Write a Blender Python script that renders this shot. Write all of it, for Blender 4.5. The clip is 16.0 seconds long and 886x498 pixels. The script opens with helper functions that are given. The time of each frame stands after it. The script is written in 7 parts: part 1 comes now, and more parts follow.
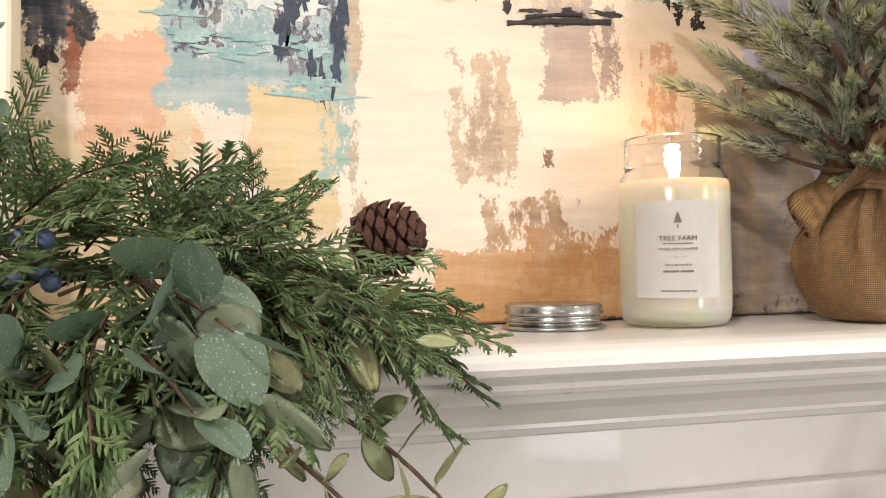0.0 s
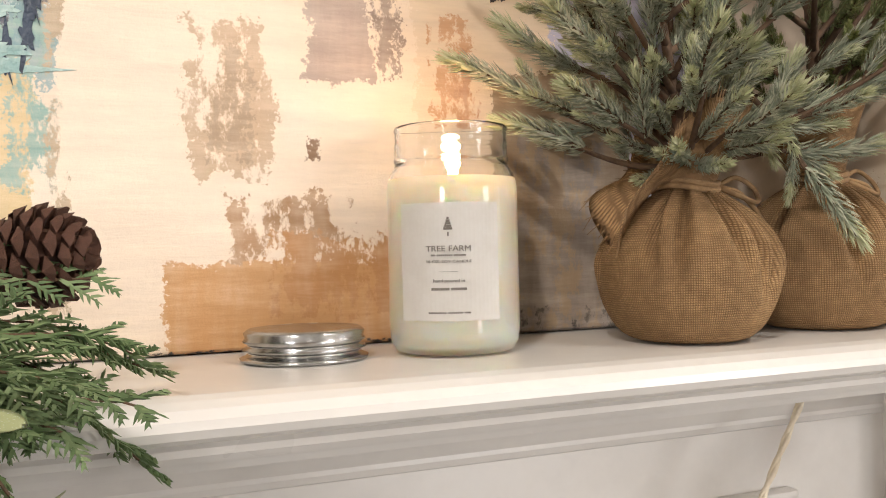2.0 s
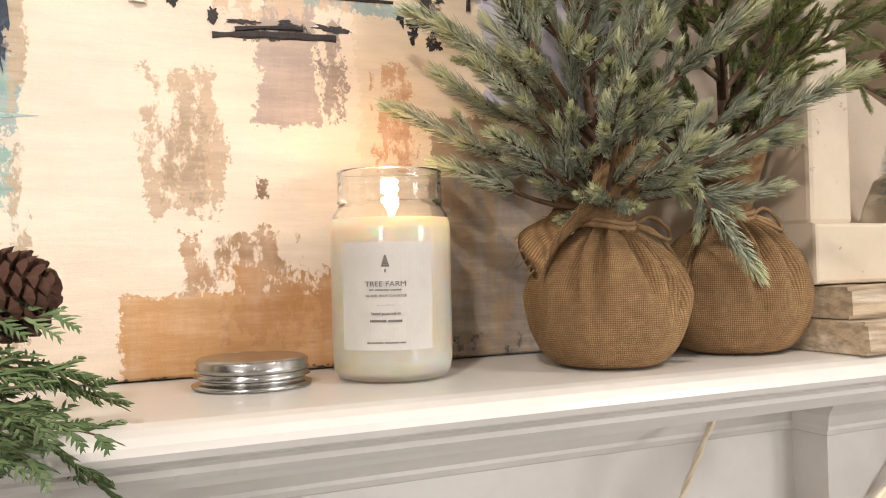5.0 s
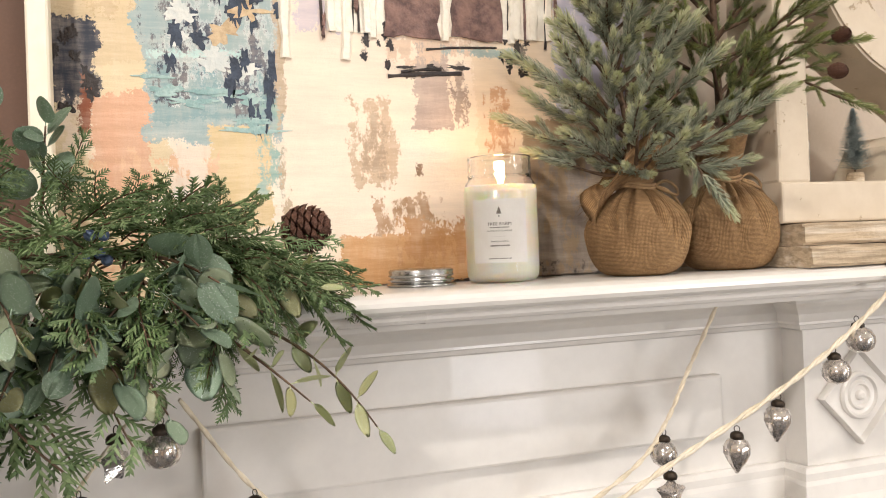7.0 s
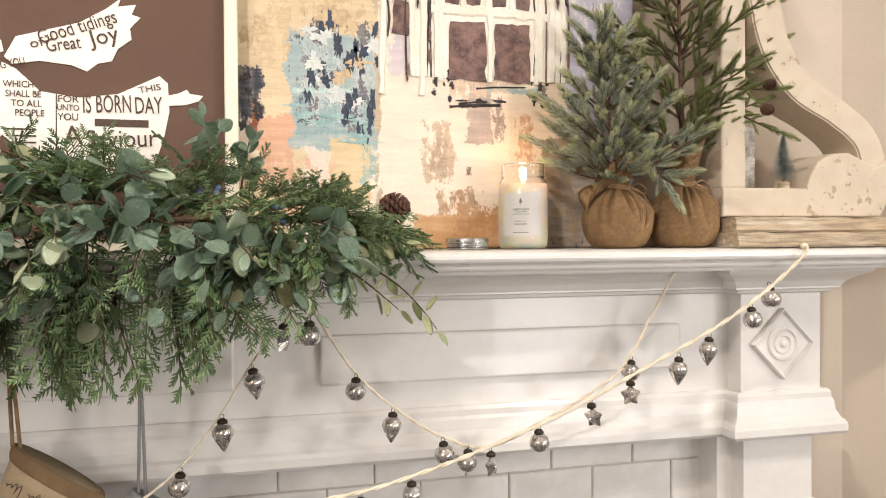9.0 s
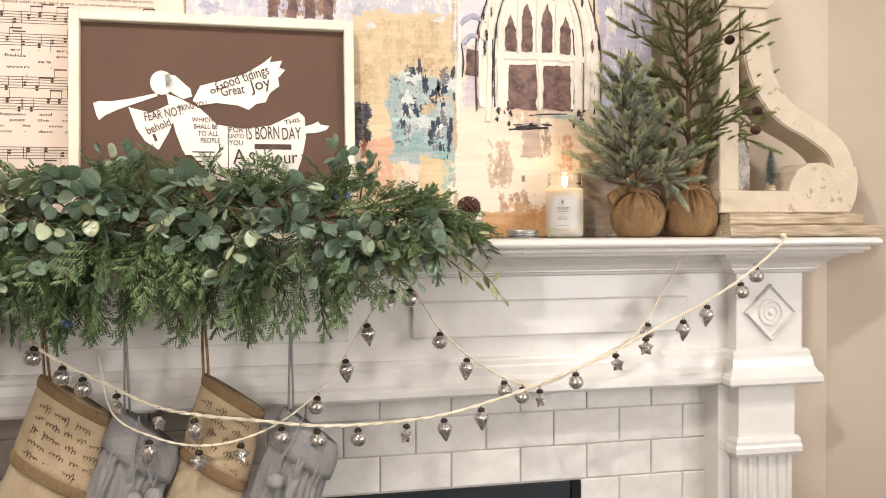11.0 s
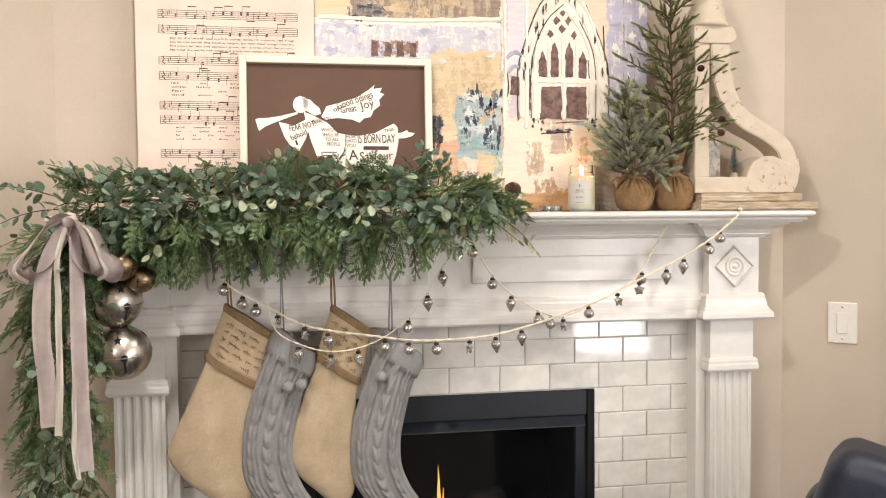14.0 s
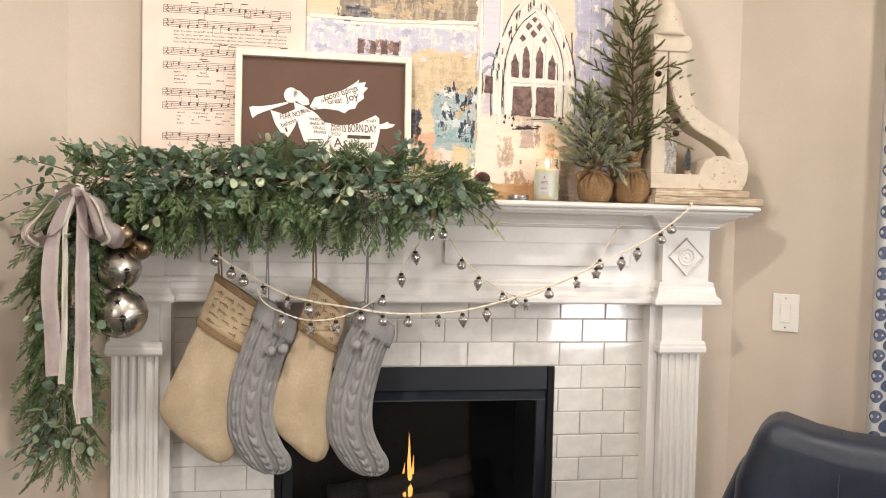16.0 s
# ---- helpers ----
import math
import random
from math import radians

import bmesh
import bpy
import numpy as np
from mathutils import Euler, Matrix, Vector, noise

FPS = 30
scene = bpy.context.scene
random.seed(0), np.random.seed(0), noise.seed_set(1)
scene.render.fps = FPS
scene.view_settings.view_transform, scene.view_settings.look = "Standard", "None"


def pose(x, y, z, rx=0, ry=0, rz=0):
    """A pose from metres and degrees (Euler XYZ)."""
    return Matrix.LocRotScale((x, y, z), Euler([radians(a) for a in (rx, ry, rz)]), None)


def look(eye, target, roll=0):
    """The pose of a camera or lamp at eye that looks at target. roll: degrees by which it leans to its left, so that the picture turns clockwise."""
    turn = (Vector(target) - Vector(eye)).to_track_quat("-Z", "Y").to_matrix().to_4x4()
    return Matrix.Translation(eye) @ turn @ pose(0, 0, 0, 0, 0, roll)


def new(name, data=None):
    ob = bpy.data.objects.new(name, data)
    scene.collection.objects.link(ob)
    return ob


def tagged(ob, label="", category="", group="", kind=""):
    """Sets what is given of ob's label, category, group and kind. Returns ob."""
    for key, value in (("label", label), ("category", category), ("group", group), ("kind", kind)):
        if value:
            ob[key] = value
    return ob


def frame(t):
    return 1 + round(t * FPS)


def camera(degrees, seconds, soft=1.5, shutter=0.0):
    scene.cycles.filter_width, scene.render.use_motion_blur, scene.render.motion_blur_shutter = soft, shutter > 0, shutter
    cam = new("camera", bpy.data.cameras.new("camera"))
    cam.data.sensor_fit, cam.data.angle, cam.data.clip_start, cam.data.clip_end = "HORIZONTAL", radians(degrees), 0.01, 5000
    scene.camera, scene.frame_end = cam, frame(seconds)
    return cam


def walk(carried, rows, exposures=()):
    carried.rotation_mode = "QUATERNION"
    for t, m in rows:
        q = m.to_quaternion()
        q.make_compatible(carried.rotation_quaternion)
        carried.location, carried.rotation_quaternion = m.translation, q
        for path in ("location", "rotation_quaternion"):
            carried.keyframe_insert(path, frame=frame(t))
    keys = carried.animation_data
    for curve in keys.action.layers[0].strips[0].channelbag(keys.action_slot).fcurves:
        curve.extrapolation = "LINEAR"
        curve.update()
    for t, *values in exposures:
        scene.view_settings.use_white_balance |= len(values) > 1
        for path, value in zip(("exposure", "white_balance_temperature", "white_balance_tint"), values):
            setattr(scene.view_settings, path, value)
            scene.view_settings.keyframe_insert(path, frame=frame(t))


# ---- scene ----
cam = camera(56.9, 16.0, soft=1.05)
METRES, EYE, TILT, LEAN, TURN = 2.64, 1.5, 0.0, 0.0, -14.1
ROWS = [
    (0.0, 0.0, 0.0, 0.0, 0.02, 1.2, 0.93),
    (0.5, 0.0157, 0.01, 0.0006, -3.82, 1.04, 1.03),
    (1.0, 0.0297, 0.0168, 0.0012, -6.26, 0.64, 0.86),
    (1.5, 0.0387, 0.0223, 0.0005, -6.49, 0.2, 0.52),
    (2.0, 0.0363, 0.0379, 0.0052, -7.36, 0.28, 1.33),
    (2.5, 0.0365, 0.0637, 0.0118, -9.14, 1.24, 1.82),
    (2.8, 0.0415, 0.0721, 0.0127, -9.93, 1.53, 1.54),
    (3.0, 0.0445, 0.0772, 0.0133, -10.71, 1.71, 1.37),
    (5.5, 0.0362, -0.0073, 0.007, -9.86, 0.57, 1.11),
    (6.0, 0.0318, -0.0393, 0.0026, -8.12, -0.36, 1.06),
    (6.5, 0.0226, -0.0708, 0.0024, -5.43, -0.33, 1.67),
    (7.0, 0.0121, -0.1052, -0.0019, -4.6, -0.14, 2.37),
    (7.5, -0.003, -0.1545, -0.0044, -5.37, -0.59, 2.62),
    (8.0, -0.0046, -0.1892, -0.006, -5.55, -0.71, 2.28),
    (8.5, 0.0029, -0.2266, -0.0076, -3.84, -0.32, 1.24),
    (9.0, 0.005, -0.2631, -0.0106, -1.15, -0.7, 0.34),
    (9.5, 0.0008, -0.296, -0.0093, 0.6, -0.91, 0.36),
    (12.0, -0.0074, -0.5113, -0.0129, 3.52, -1.77, 0.23),
    (12.5, -0.0113, -0.5503, -0.0153, 4.4, -1.95, 0.36),
    (13.0, -0.0293, -0.5907, -0.0164, 4.03, -1.8, 0.87),
    (13.5, -0.037, -0.6363, -0.0153, 3.76, -1.99, 1.27),
    (14.0, -0.0121, -0.6825, -0.0193, 4.9, -2.39, 0.49),
    (14.5, 0.0161, -0.7319, -0.0269, 6.52, -2.9, -0.64),
    (15.0, 0.0301, -0.7651, -0.0299, 7.78, -3.05, -1.12),
    (15.5, 0.0274, -0.7693, -0.0378, 7.38, -2.52, -1.44),
    (16.0, 0.0252, -0.7609, -0.0412, 4.98, -2.06, -1.31),
]
walk(cam, [(t, pose(0, 0, EYE, TILT, LEAN, TURN) @ pose(METRES * x, METRES * y, METRES * z, 90 + pitch, roll, yaw)) for t, x, y, z, yaw, pitch, roll in ROWS], exposures=[(0.0, 0.22), (3.0, 0.12), (5.5, 0.20), (16.0, 0.24)])

# ---- world, daylight and lamps ----
world = bpy.data.worlds.new("sky")
scene.world = world
world.use_nodes = True
sky = world.node_tree.nodes.new("ShaderNodeTexSky")
sky.sky_type, sky.sun_disc, sky.sun_elevation, sky.sun_rotation = "NISHITA", False, radians(35), radians(160)
world.node_tree.links.new(sky.outputs[0], world.node_tree.nodes["Background"].inputs[0])
world.node_tree.nodes["Background"].inputs[1].default_value = 0.1


def area(name, m, w, h, watts, colour):
    la = bpy.data.lights.new(name, "AREA")
    la.shape, la.size, la.size_y, la.energy, la.color = "RECTANGLE", w, h, watts, colour
    ob = new(name, la)
    ob.matrix_world = m
    return ob


# daylight standing in the window openings
area("window_light", look((1.84, -0.25, 1.45), (0.5, -1.4, 1.2)), 1.0, 1.5, 3, (0.94, 0.97, 1.0))
area("window_light", look((3.02, -2.92, 1.75), (-0.4, 0.4, 1.3)), 0.75, 1.1, 37, (1.0, 0.955, 0.945))
area("window_light", look((2.09, -3.84, 0.74), (-0.1, 0.4, 1.0)), 0.62, 1.0, 28, (0.97, 0.98, 1.0))
area("window_light", look((-2.72, -3.34, 2.05), (0.6, 0.3, 1.3)), 0.7, 0.8, 46, (1.0, 0.955, 0.945))
# recessed ceiling lamps; the third, far back, is unseen and added as fill
for x, y, w in ((-0.60, -0.70, 23), (1.05, -0.50, 11), (0.0, -3.2, 12)):
    la = bpy.data.lights.new("ceiling_lamp_light", "AREA")
    la.shape, la.size, la.energy, la.color = "DISK", 0.10, w, (1.0, 0.93, 0.87)
    new("ceiling_lamp_light", la).matrix_world = pose(x, y, 2.735)
# the candle's own light
la = bpy.data.lights.new("candle_light", "POINT")
la.energy, la.color, la.shadow_soft_size = 0.125, (1.0, 0.58, 0.28), 0.006
new("candle_light", la).location = (0.300, 0.522, 1.576)

# ---- small helpers ----
def lin(h):
    c = [int(h[i:i + 2], 16) / 255 for i in (0, 2, 4)]
    return tuple(v / 12.92 if v <= 0.04045 else ((v + 0.055) / 1.055) ** 2.4 for v in c) + (1,)


def link_mesh(name, bm, material, smooth=False):
    me = bpy.data.meshes.new(name)
    bm.normal_update()
    bm.to_mesh(me)
    bm.free()
    if smooth:
        for p in me.polygons:
            p.use_smooth = True
    if material:
        for m in (material if isinstance(material, (list, tuple)) else [material]):
            me.materials.append(m)
    return new(name, me)


def part(name, bm, material, parent, label="", smooth=False):
    ob = link_mesh(name, bm, material, smooth)
    ob.parent = parent
    return tagged(ob, label)


def shared(name, me, parent, m):
    ob = new(name, me)
    ob.parent = parent
    ob.matrix_basis = m
    return ob


def empty(name, x=0, y=0, z=0):
    ob = new(name)
    ob.location = (x, y, z)
    ob.empty_display_size = 0.02
    return ob


def box(bm, x0, x1, y0, y1, z0, z1, bev=0.0, seg=1):
    r = bmesh.ops.create_cube(bm, size=1)
    bmesh.ops.scale(bm, vec=(x1 - x0, y1 - y0, z1 - z0), verts=r["verts"])
    bmesh.ops.translate(bm, vec=((x0 + x1) / 2, (y0 + y1) / 2, (z0 + z1) / 2), verts=r["verts"])
    if bev:
        es = list({e for v in r["verts"] for e in v.link_edges})
        bmesh.ops.bevel(bm, geom=es, offset=bev, segments=seg, affect="EDGES", profile=0.5)
    return bm


def boxed(*a, **k):
    return box(bmesh.new(), *a, **k)


def lathe(profile, seg=32, bm=None, at=(0, 0, 0), shape=None):
    """Turns (r, z) round z; shape(angle, r, z, i) may return a changed (r, z). Writes UV: turns and height."""
    bm = bm or bmesh.new()
    uv = bm.loops.layers.uv.verify()
    rings = []
    for i, (r, z) in enumerate(profile):
        ring = []
        for k in range(seg):
            a = 2 * math.pi * k / seg
            rr, zz = shape(a, r, z, i) if shape else (r, z)
            ring.append(bm.verts.new((at[0] + rr * math.cos(a), at[1] + rr * math.sin(a), at[2] + zz)))
        rings.append(ring)
    for i in range(len(rings) - 1):
        for k in range(seg):
            n = (k + 1) % seg
            f = bm.faces.new((rings[i][k], rings[i][n], rings[i + 1][n], rings[i + 1][k]))
            for lp, (u, v) in zip(f.loops, ((k, i), (k + 1, i), (k + 1, i + 1), (k, i + 1))):
                lp[uv].uv = (u / seg, profile[v][1])
    for ring, flip in ((rings[0], True), (rings[-1], False)):
        if profile[0 if flip else -1][0] > 1e-5:
            bm.faces.new(ring[::-1] if flip else ring)
    bmesh.ops.remove_doubles(bm, verts=bm.verts, dist=1e-6)
    return bm


def tube(points, radius, seg=8, bm=None, close=True):
    """A round bar along points; radius a number or a list."""
    bm = bm or bmesh.new()
    pts = [Vector(p) for p in points]
    rings, side = [], None
    for i, p in enumerate(pts):
        d = (pts[min(i + 1, len(pts) - 1)] - pts[max(i - 1, 0)]).normalized()
        if side is None:
            side = d.orthogonal().normalized()
        side = (side - d * side.dot(d)).normalized()
        up = d.cross(side)
        r = radius[i] if isinstance(radius, (list, tuple)) else radius
        rings.append([bm.verts.new(p + (side * math.cos(a) + up * math.sin(a)) * r) for a in (2 * math.pi * k / seg for k in range(seg))])
    for a, b in zip(rings, rings[1:]):
        for k in range(seg):
            bm.faces.new((a[k], a[(k + 1) % seg], b[(k + 1) % seg], b[k]))
    if close:
        bm.faces.new(rings[0][::-1]), bm.faces.new(rings[-1])
    return bm


def smooth_line(pts, n=8):
    """A Catmull-Rom line through pts."""
    p = [Vector(q) for q in pts]
    p = [2 * p[0] - p[1]] + p + [2 * p[-1] - p[-2]]
    out = []
    for i in range(1, len(p) - 2):
        for k in range(n):
            t = k / n
            a, b, c, d = p[i - 1], p[i], p[i + 1], p[i + 2]
            out.append(0.5 * (2 * b + (c - a) * t + (2 * a - 5 * b + 4 * c - d) * t * t + (3 * b - a - 3 * c + d) * t ** 3))
    return out + [p[-2]]


def prism(profile, x0, x1, bm=None):
    """A moulding: the closed outline of (y, z) drawn along x."""
    bm = bm or bmesh.new()
    a = [bm.verts.new((x0, y, z)) for y, z in profile]
    b = [bm.verts.new((x1, y, z)) for y, z in profile]
    n = len(profile)
    for i in range(n):
        bm.faces.new((a[i], a[(i + 1) % n], b[(i + 1) % n], b[i]))
    bm.faces.new(a[::-1]), bm.faces.new(b)
    bmesh.ops.recalc_face_normals(bm, faces=bm.faces)
    return bm


def wrap(profile, corners, bm=None):
    """A moulding run round corners (x, y) with mitres. profile: (outward, z), outward to the right of the way."""
    bm = bm or bmesh.new()
    c = [Vector(p) for p in corners]
    rows = []
    for i, p in enumerate(c):
        d0 = (c[i] - c[i - 1]).normalized() if i else (c[1] - c[0]).normalized()
        d1 = (c[i + 1] - c[i]).normalized() if i < len(c) - 1 else d0
        n0, n1 = Vector((d0.y, -d0.x)), Vector((d1.y, -d1.x))
        m = (n0 + n1) / (1 + n0.dot(n1))
        rows.append([bm.verts.new((p.x + m.x * o, p.y + m.y * o, z)) for o, z in profile])
    n = len(profile)
    for a, b in zip(rows, rows[1:]):
        for i in range(n):
            bm.faces.new((a[i], a[(i + 1) % n], b[(i + 1) % n], b[i]))
    bm.faces.new(rows[0]), bm.faces.new(rows[-1][::-1])
    bmesh.ops.recalc_face_normals(bm, faces=bm.faces)
    return bm


def slab(outline, y0, y1, bm=None, bev=0.0):
    """A flat shape in x, z given thickness in y."""
    bm = bm or bmesh.new()
    vs = [bm.verts.new((x, y0, z)) for x, z in outline]
    f = bm.faces.new(vs)
    g = bmesh.ops.extrude_face_region(bm, geom=[f])
    bmesh.ops.translate(bm, vec=(0, y1 - y0, 0), verts=[v for v in g["geom"] if isinstance(v, bmesh.types.BMVert)])
    bmesh.ops.recalc_face_normals(bm, faces=bm.faces)
    if bev:
        es = [e for e in bm.edges if abs(e.verts[0].co.y - e.verts[1].co.y) < 1e-6]
        bmesh.ops.bevel(bm, geom=es, offset=bev, segments=2, affect="EDGES", profile=0.5)
    return bm


def text_mesh(body, size, width=None):
    cu = bpy.data.curves.new("letters", "FONT")
    cu.body, cu.size, cu.extrude, cu.align_x, cu.align_y = body, size, 0.0002, "CENTER", "CENTER"
    cu.resolution_u = 3
    ob = new("letters", cu)
    me = bpy.data.meshes.new_from_object(ob)
    bpy.data.objects.remove(ob)
    if width:
        w = max(v.co.x for v in me.vertices) - min(v.co.x for v in me.vertices)
        me.transform(Matrix.Diagonal((width / w, 1, 1, 1)))
    return me


# ---- materials ----
def nodes_of(name):
    m = bpy.data.materials.new(name)
    m.use_nodes = True
    nt = m.node_tree
    return m, nt, nt.nodes["Principled BSDF"]


def node(nt, kind, **inputs):
    n = nt.nodes.new(kind)
    for k, v in inputs.items():
        key = k.replace("_", " ")
        if hasattr(v, "is_output"):
            nt.links.new(v, n.inputs[key])
        else:
            n.inputs[key].default_value = v
    return n


def mth(nt, op, a, b=0.0, c=None, clamp=False):
    n = nt.nodes.new("ShaderNodeMath")
    n.operation, n.use_clamp = op, clamp
    for i, v in enumerate((a, b) if c is None else (a, b, c)):
        if hasattr(v, "is_output"):
            nt.links.new(v, n.inputs[i])
        else:
            n.inputs[i].default_value = v
    return n.outputs[0]


def mixc(nt, fac, a, b, mode="MIX"):
    n = nt.nodes.new("ShaderNodeMix")
    n.data_type, n.blend_type = "RGBA", mode
    for i, v in ((0, fac), (6, a), (7, b)):
        if hasattr(v, "is_output"):
            nt.links.new(v, n.inputs[i])
        else:
            n.inputs[i].default_value = v
    return n.outputs[2]


def coords(nt, kind="Object"):
    return nt.nodes.new("ShaderNodeTexCoord").outputs[kind]


def noise_of(nt, vec, scale, detail=4.0, rough=0.6):
    n = node(nt, "ShaderNodeTexNoise", Vector=vec, Scale=scale, Detail=detail, Roughness=rough)
    return n.outputs["Fac"]


def step(nt, v, lo, hi):
    n = nt.nodes.new("ShaderNodeMapRange")
    n.interpolation_type = "SMOOTHSTEP"
    nt.links.new(v, n.inputs[0])
    n.inputs[1].default_value, n.inputs[2].default_value = lo, hi
    return n.outputs[0]


def bumped(nt, bsdf, height, strength, dist):
    b = node(nt, "ShaderNodeBump", Height=height, Strength=strength, Distance=dist)
    nt.links.new(b.outputs[0], bsdf.inputs["Normal"])


def surface(name, c1, c2, scale=8.0, rough=0.5, metal=0.0, bump=0.15, fine=120.0, dist=0.002, spread=(0.35, 0.65), vary=0.0, kind="Object", coat=0.0):
    """Two tones mixed by large noise and fine grain, with fine relief."""
    m, nt, b = nodes_of(name)
    v = coords(nt, kind)
    big, small = noise_of(nt, v, scale), noise_of(nt, v, fine, 3.0)
    f = mth(nt, "ADD", mth(nt, "MULTIPLY", big, 0.7), mth(nt, "MULTIPLY", small, 0.3))
    col = mixc(nt, step(nt, f, *spread), lin(c1), lin(c2))
    if vary:
        info = nt.nodes.new("ShaderNodeObjectInfo")
        hs = node(nt, "ShaderNodeHueSaturation", Color=col)
        nt.links.new(mth(nt, "MULTIPLY_ADD", info.outputs["Random"], vary, 1 - vary / 2), hs.inputs["Value"])
        col = hs.outputs[0]
    nt.links.new(col, b.inputs["Base Color"])
    nt.links.new(mth(nt, "MULTIPLY_ADD", big, 0.2, rough - 0.1, clamp=True), b.inputs["Roughness"])
    b.inputs["Metallic"].default_value = metal
    b.inputs["Coat Weight"].default_value = coat
    bumped(nt, b, small, bump, dist)
    return m


M_WALL = surface("wall_paint", "c6b8a6", "cdbfae", 3, 0.75, bump=0.25, fine=160, dist=0.001)
M_CEIL = surface("ceiling_paint", "e4dfd6", "ebe6de", 3, 0.8, bump=0.2, fine=120, dist=0.001)
M_FLOOR = surface("floor_wood", "3b3632", "4a443e", 6, 0.4, bump=0.1)
M_WHITE = surface("white_gloss_paint", "dcd8d2", "e4e0da", 5, 0.32, bump=0.05, fine=60, dist=0.001, coat=0.15)
M_TILE = surface("tile_glaze", "dcd8d1", "eae6e0", 14, 0.085, bump=0.25, fine=22, dist=0.0015, vary=0.05, coat=0.4)
M_GROUT = surface("grout", "c2bcb3", "cfc9c0", 40, 0.9, bump=0.4)
M_BLACK = surface("black_steel", "10141b", "171c25", 12, 0.45, bump=0.1, fine=300, dist=0.0005)
M_HOOD = surface("dark_hood_steel", "1b1f26", "252a32", 12, 0.35, bump=0.08, fine=200, dist=0.0005)
M_SOOT = surface("sooty_brick", "050608", "0b0c10", 9, 0.9, bump=0.5, fine=40)
M_FRAME = surface("cream_frame_paint", "e9e0c9", "efe7d4", 10, 0.5, bump=0.2, fine=90)
M_BROWN = surface("brown_print_paper", "5c4233", "664a3a", 6, 0.7, bump=0.1, fine=400, dist=0.0004)
M_CREAM = surface("cream_ink", "f0eadf", "f6f1e8", 20, 0.7, bump=0.05)
M_INK = surface("dark_ink", "2b2420", "362d28", 30, 0.7, bump=0.05)
M_LABELINK = surface("grey_label_ink", "6a635c", "7b746c", 60, 0.7, bump=0.05)
M_BROWNINK = surface("brown_ink", "4a362b", "584135", 60, 0.7, bump=0.05)
M_PAPER = surface("music_canvas", "e0cbba", "ecdacb", 4, 0.8, bump=0.3, fine=600, dist=0.0004)
M_WAX = surface("ivory_wax", "f3ecd6", "f7f2e2", 20, 0.45, bump=0.05, fine=40)
M_WAX.node_tree.nodes["Principled BSDF"].inputs["Subsurface Weight"].default_value = 0.9
M_WAX.node_tree.nodes["Principled BSDF"].inputs["Subsurface Scale"].default_value = 1.0
M_WAX.node_tree.nodes["Principled BSDF"].inputs["Subsurface Radius"].default_value = (0.02, 0.014, 0.008)
M_LABEL = surface("label_paper", "f3efe9", "f8f5f0", 30, 0.6, bump=0.05, fine=400, dist=0.0003)
M_ZINC = surface("brushed_zinc", "9c9d9d", "c0c0be", 30, 0.24, metal=1.0, bump=0.1, fine=200, dist=0.0004)
M_BELL = surface("aged_pewter_bell", "9f9991", "cdc5ba", 14, 0.29, metal=1.0, bump=0.3, fine=120, dist=0.0008)
M_BELL2 = surface("aged_bronze_bell", "7a6750", "a58e72", 14, 0.33, metal=1.0, bump=0.3, fine=120, dist=0.0008)
# near-black of the wick, also the shade drawn in the bells' openings
M_DARK = surface("wick_black_and_opening_shade", "0b0a09", "12100e", 20, 0.9, bump=0.1)
M_RIBBON = surface("mauve_ribbon", "c6b6b2", "d8cbc6", 20, 0.42, bump=0.25, fine=500, dist=0.0005)
M_SELVEDGE = surface("cream_ribbon", "e6ded2", "f0e9df", 20, 0.5, bump=0.25, fine=500, dist=0.0005)
M_CORD = surface("cream_cord", "dccfb6", "ece2ce", 30, 0.85, bump=0.6, fine=300, dist=0.001)
M_TWINE = surface("jute_twine", "7a5f42", "9b7d58", 60, 0.9, bump=0.7, fine=400, dist=0.001)
M_TWIG = surface("twig_bark", "4a3727", "6b5440", 60, 0.85, bump=0.6, fine=300, dist=0.001)
M_CONE = surface("pinecone_scale", "3a2219", "6b4634", 60, 0.7, bump=0.5, fine=300, dist=0.001)
M_CAP = surface("dark_ornament_cap", "2c2620", "443a30", 60, 0.5, metal=0.7, bump=0.4, fine=300, dist=0.001)
M_LEATHER = surface("navy_leather", "1b212e", "282f3e", 8, 0.42, bump=0.5, fine=260, dist=0.001)
M_PLATE = surface("switch_plastic", "e8e2d8", "eee9e0", 10, 0.35, bump=0.03)
M_LOG = surface("charred_log", "14100d", "2e241d", 20, 0.9, bump=0.8, fine=80, dist=0.004)
M_BERRY = surface("blue_berry", "3c4a66", "5a6a88", 80, 0.6, bump=0.2)
M_SNOW = surface("frosted_bristle", "7c8a8a", "d6dddb", 90, 0.7, bump=0.3)


def needle_mat(name, base, tip, frost, amount, each=0.35):
    m, nt, b = nodes_of(name)
    v = coords(nt)
    geo = nt.nodes.new("ShaderNodeNewGeometry")
    info = nt.nodes.new("ShaderNodeObjectInfo")
    col = mixc(nt, noise_of(nt, v, 30), lin(base), lin(tip))
    col = mixc(nt, mth(nt, "MULTIPLY", info.outputs["Random"], each), col, lin(tip))
    col = mixc(nt, mth(nt, "MULTIPLY", step(nt, geo.outputs["Random Per Island"], 0.3, 1.0), amount), col, lin(frost))
    nt.links.new(col, b.inputs["Base Color"])
    b.inputs["Roughness"].default_value = 0.6
    b.inputs["Specular IOR Level"].default_value = 0.3
    return m


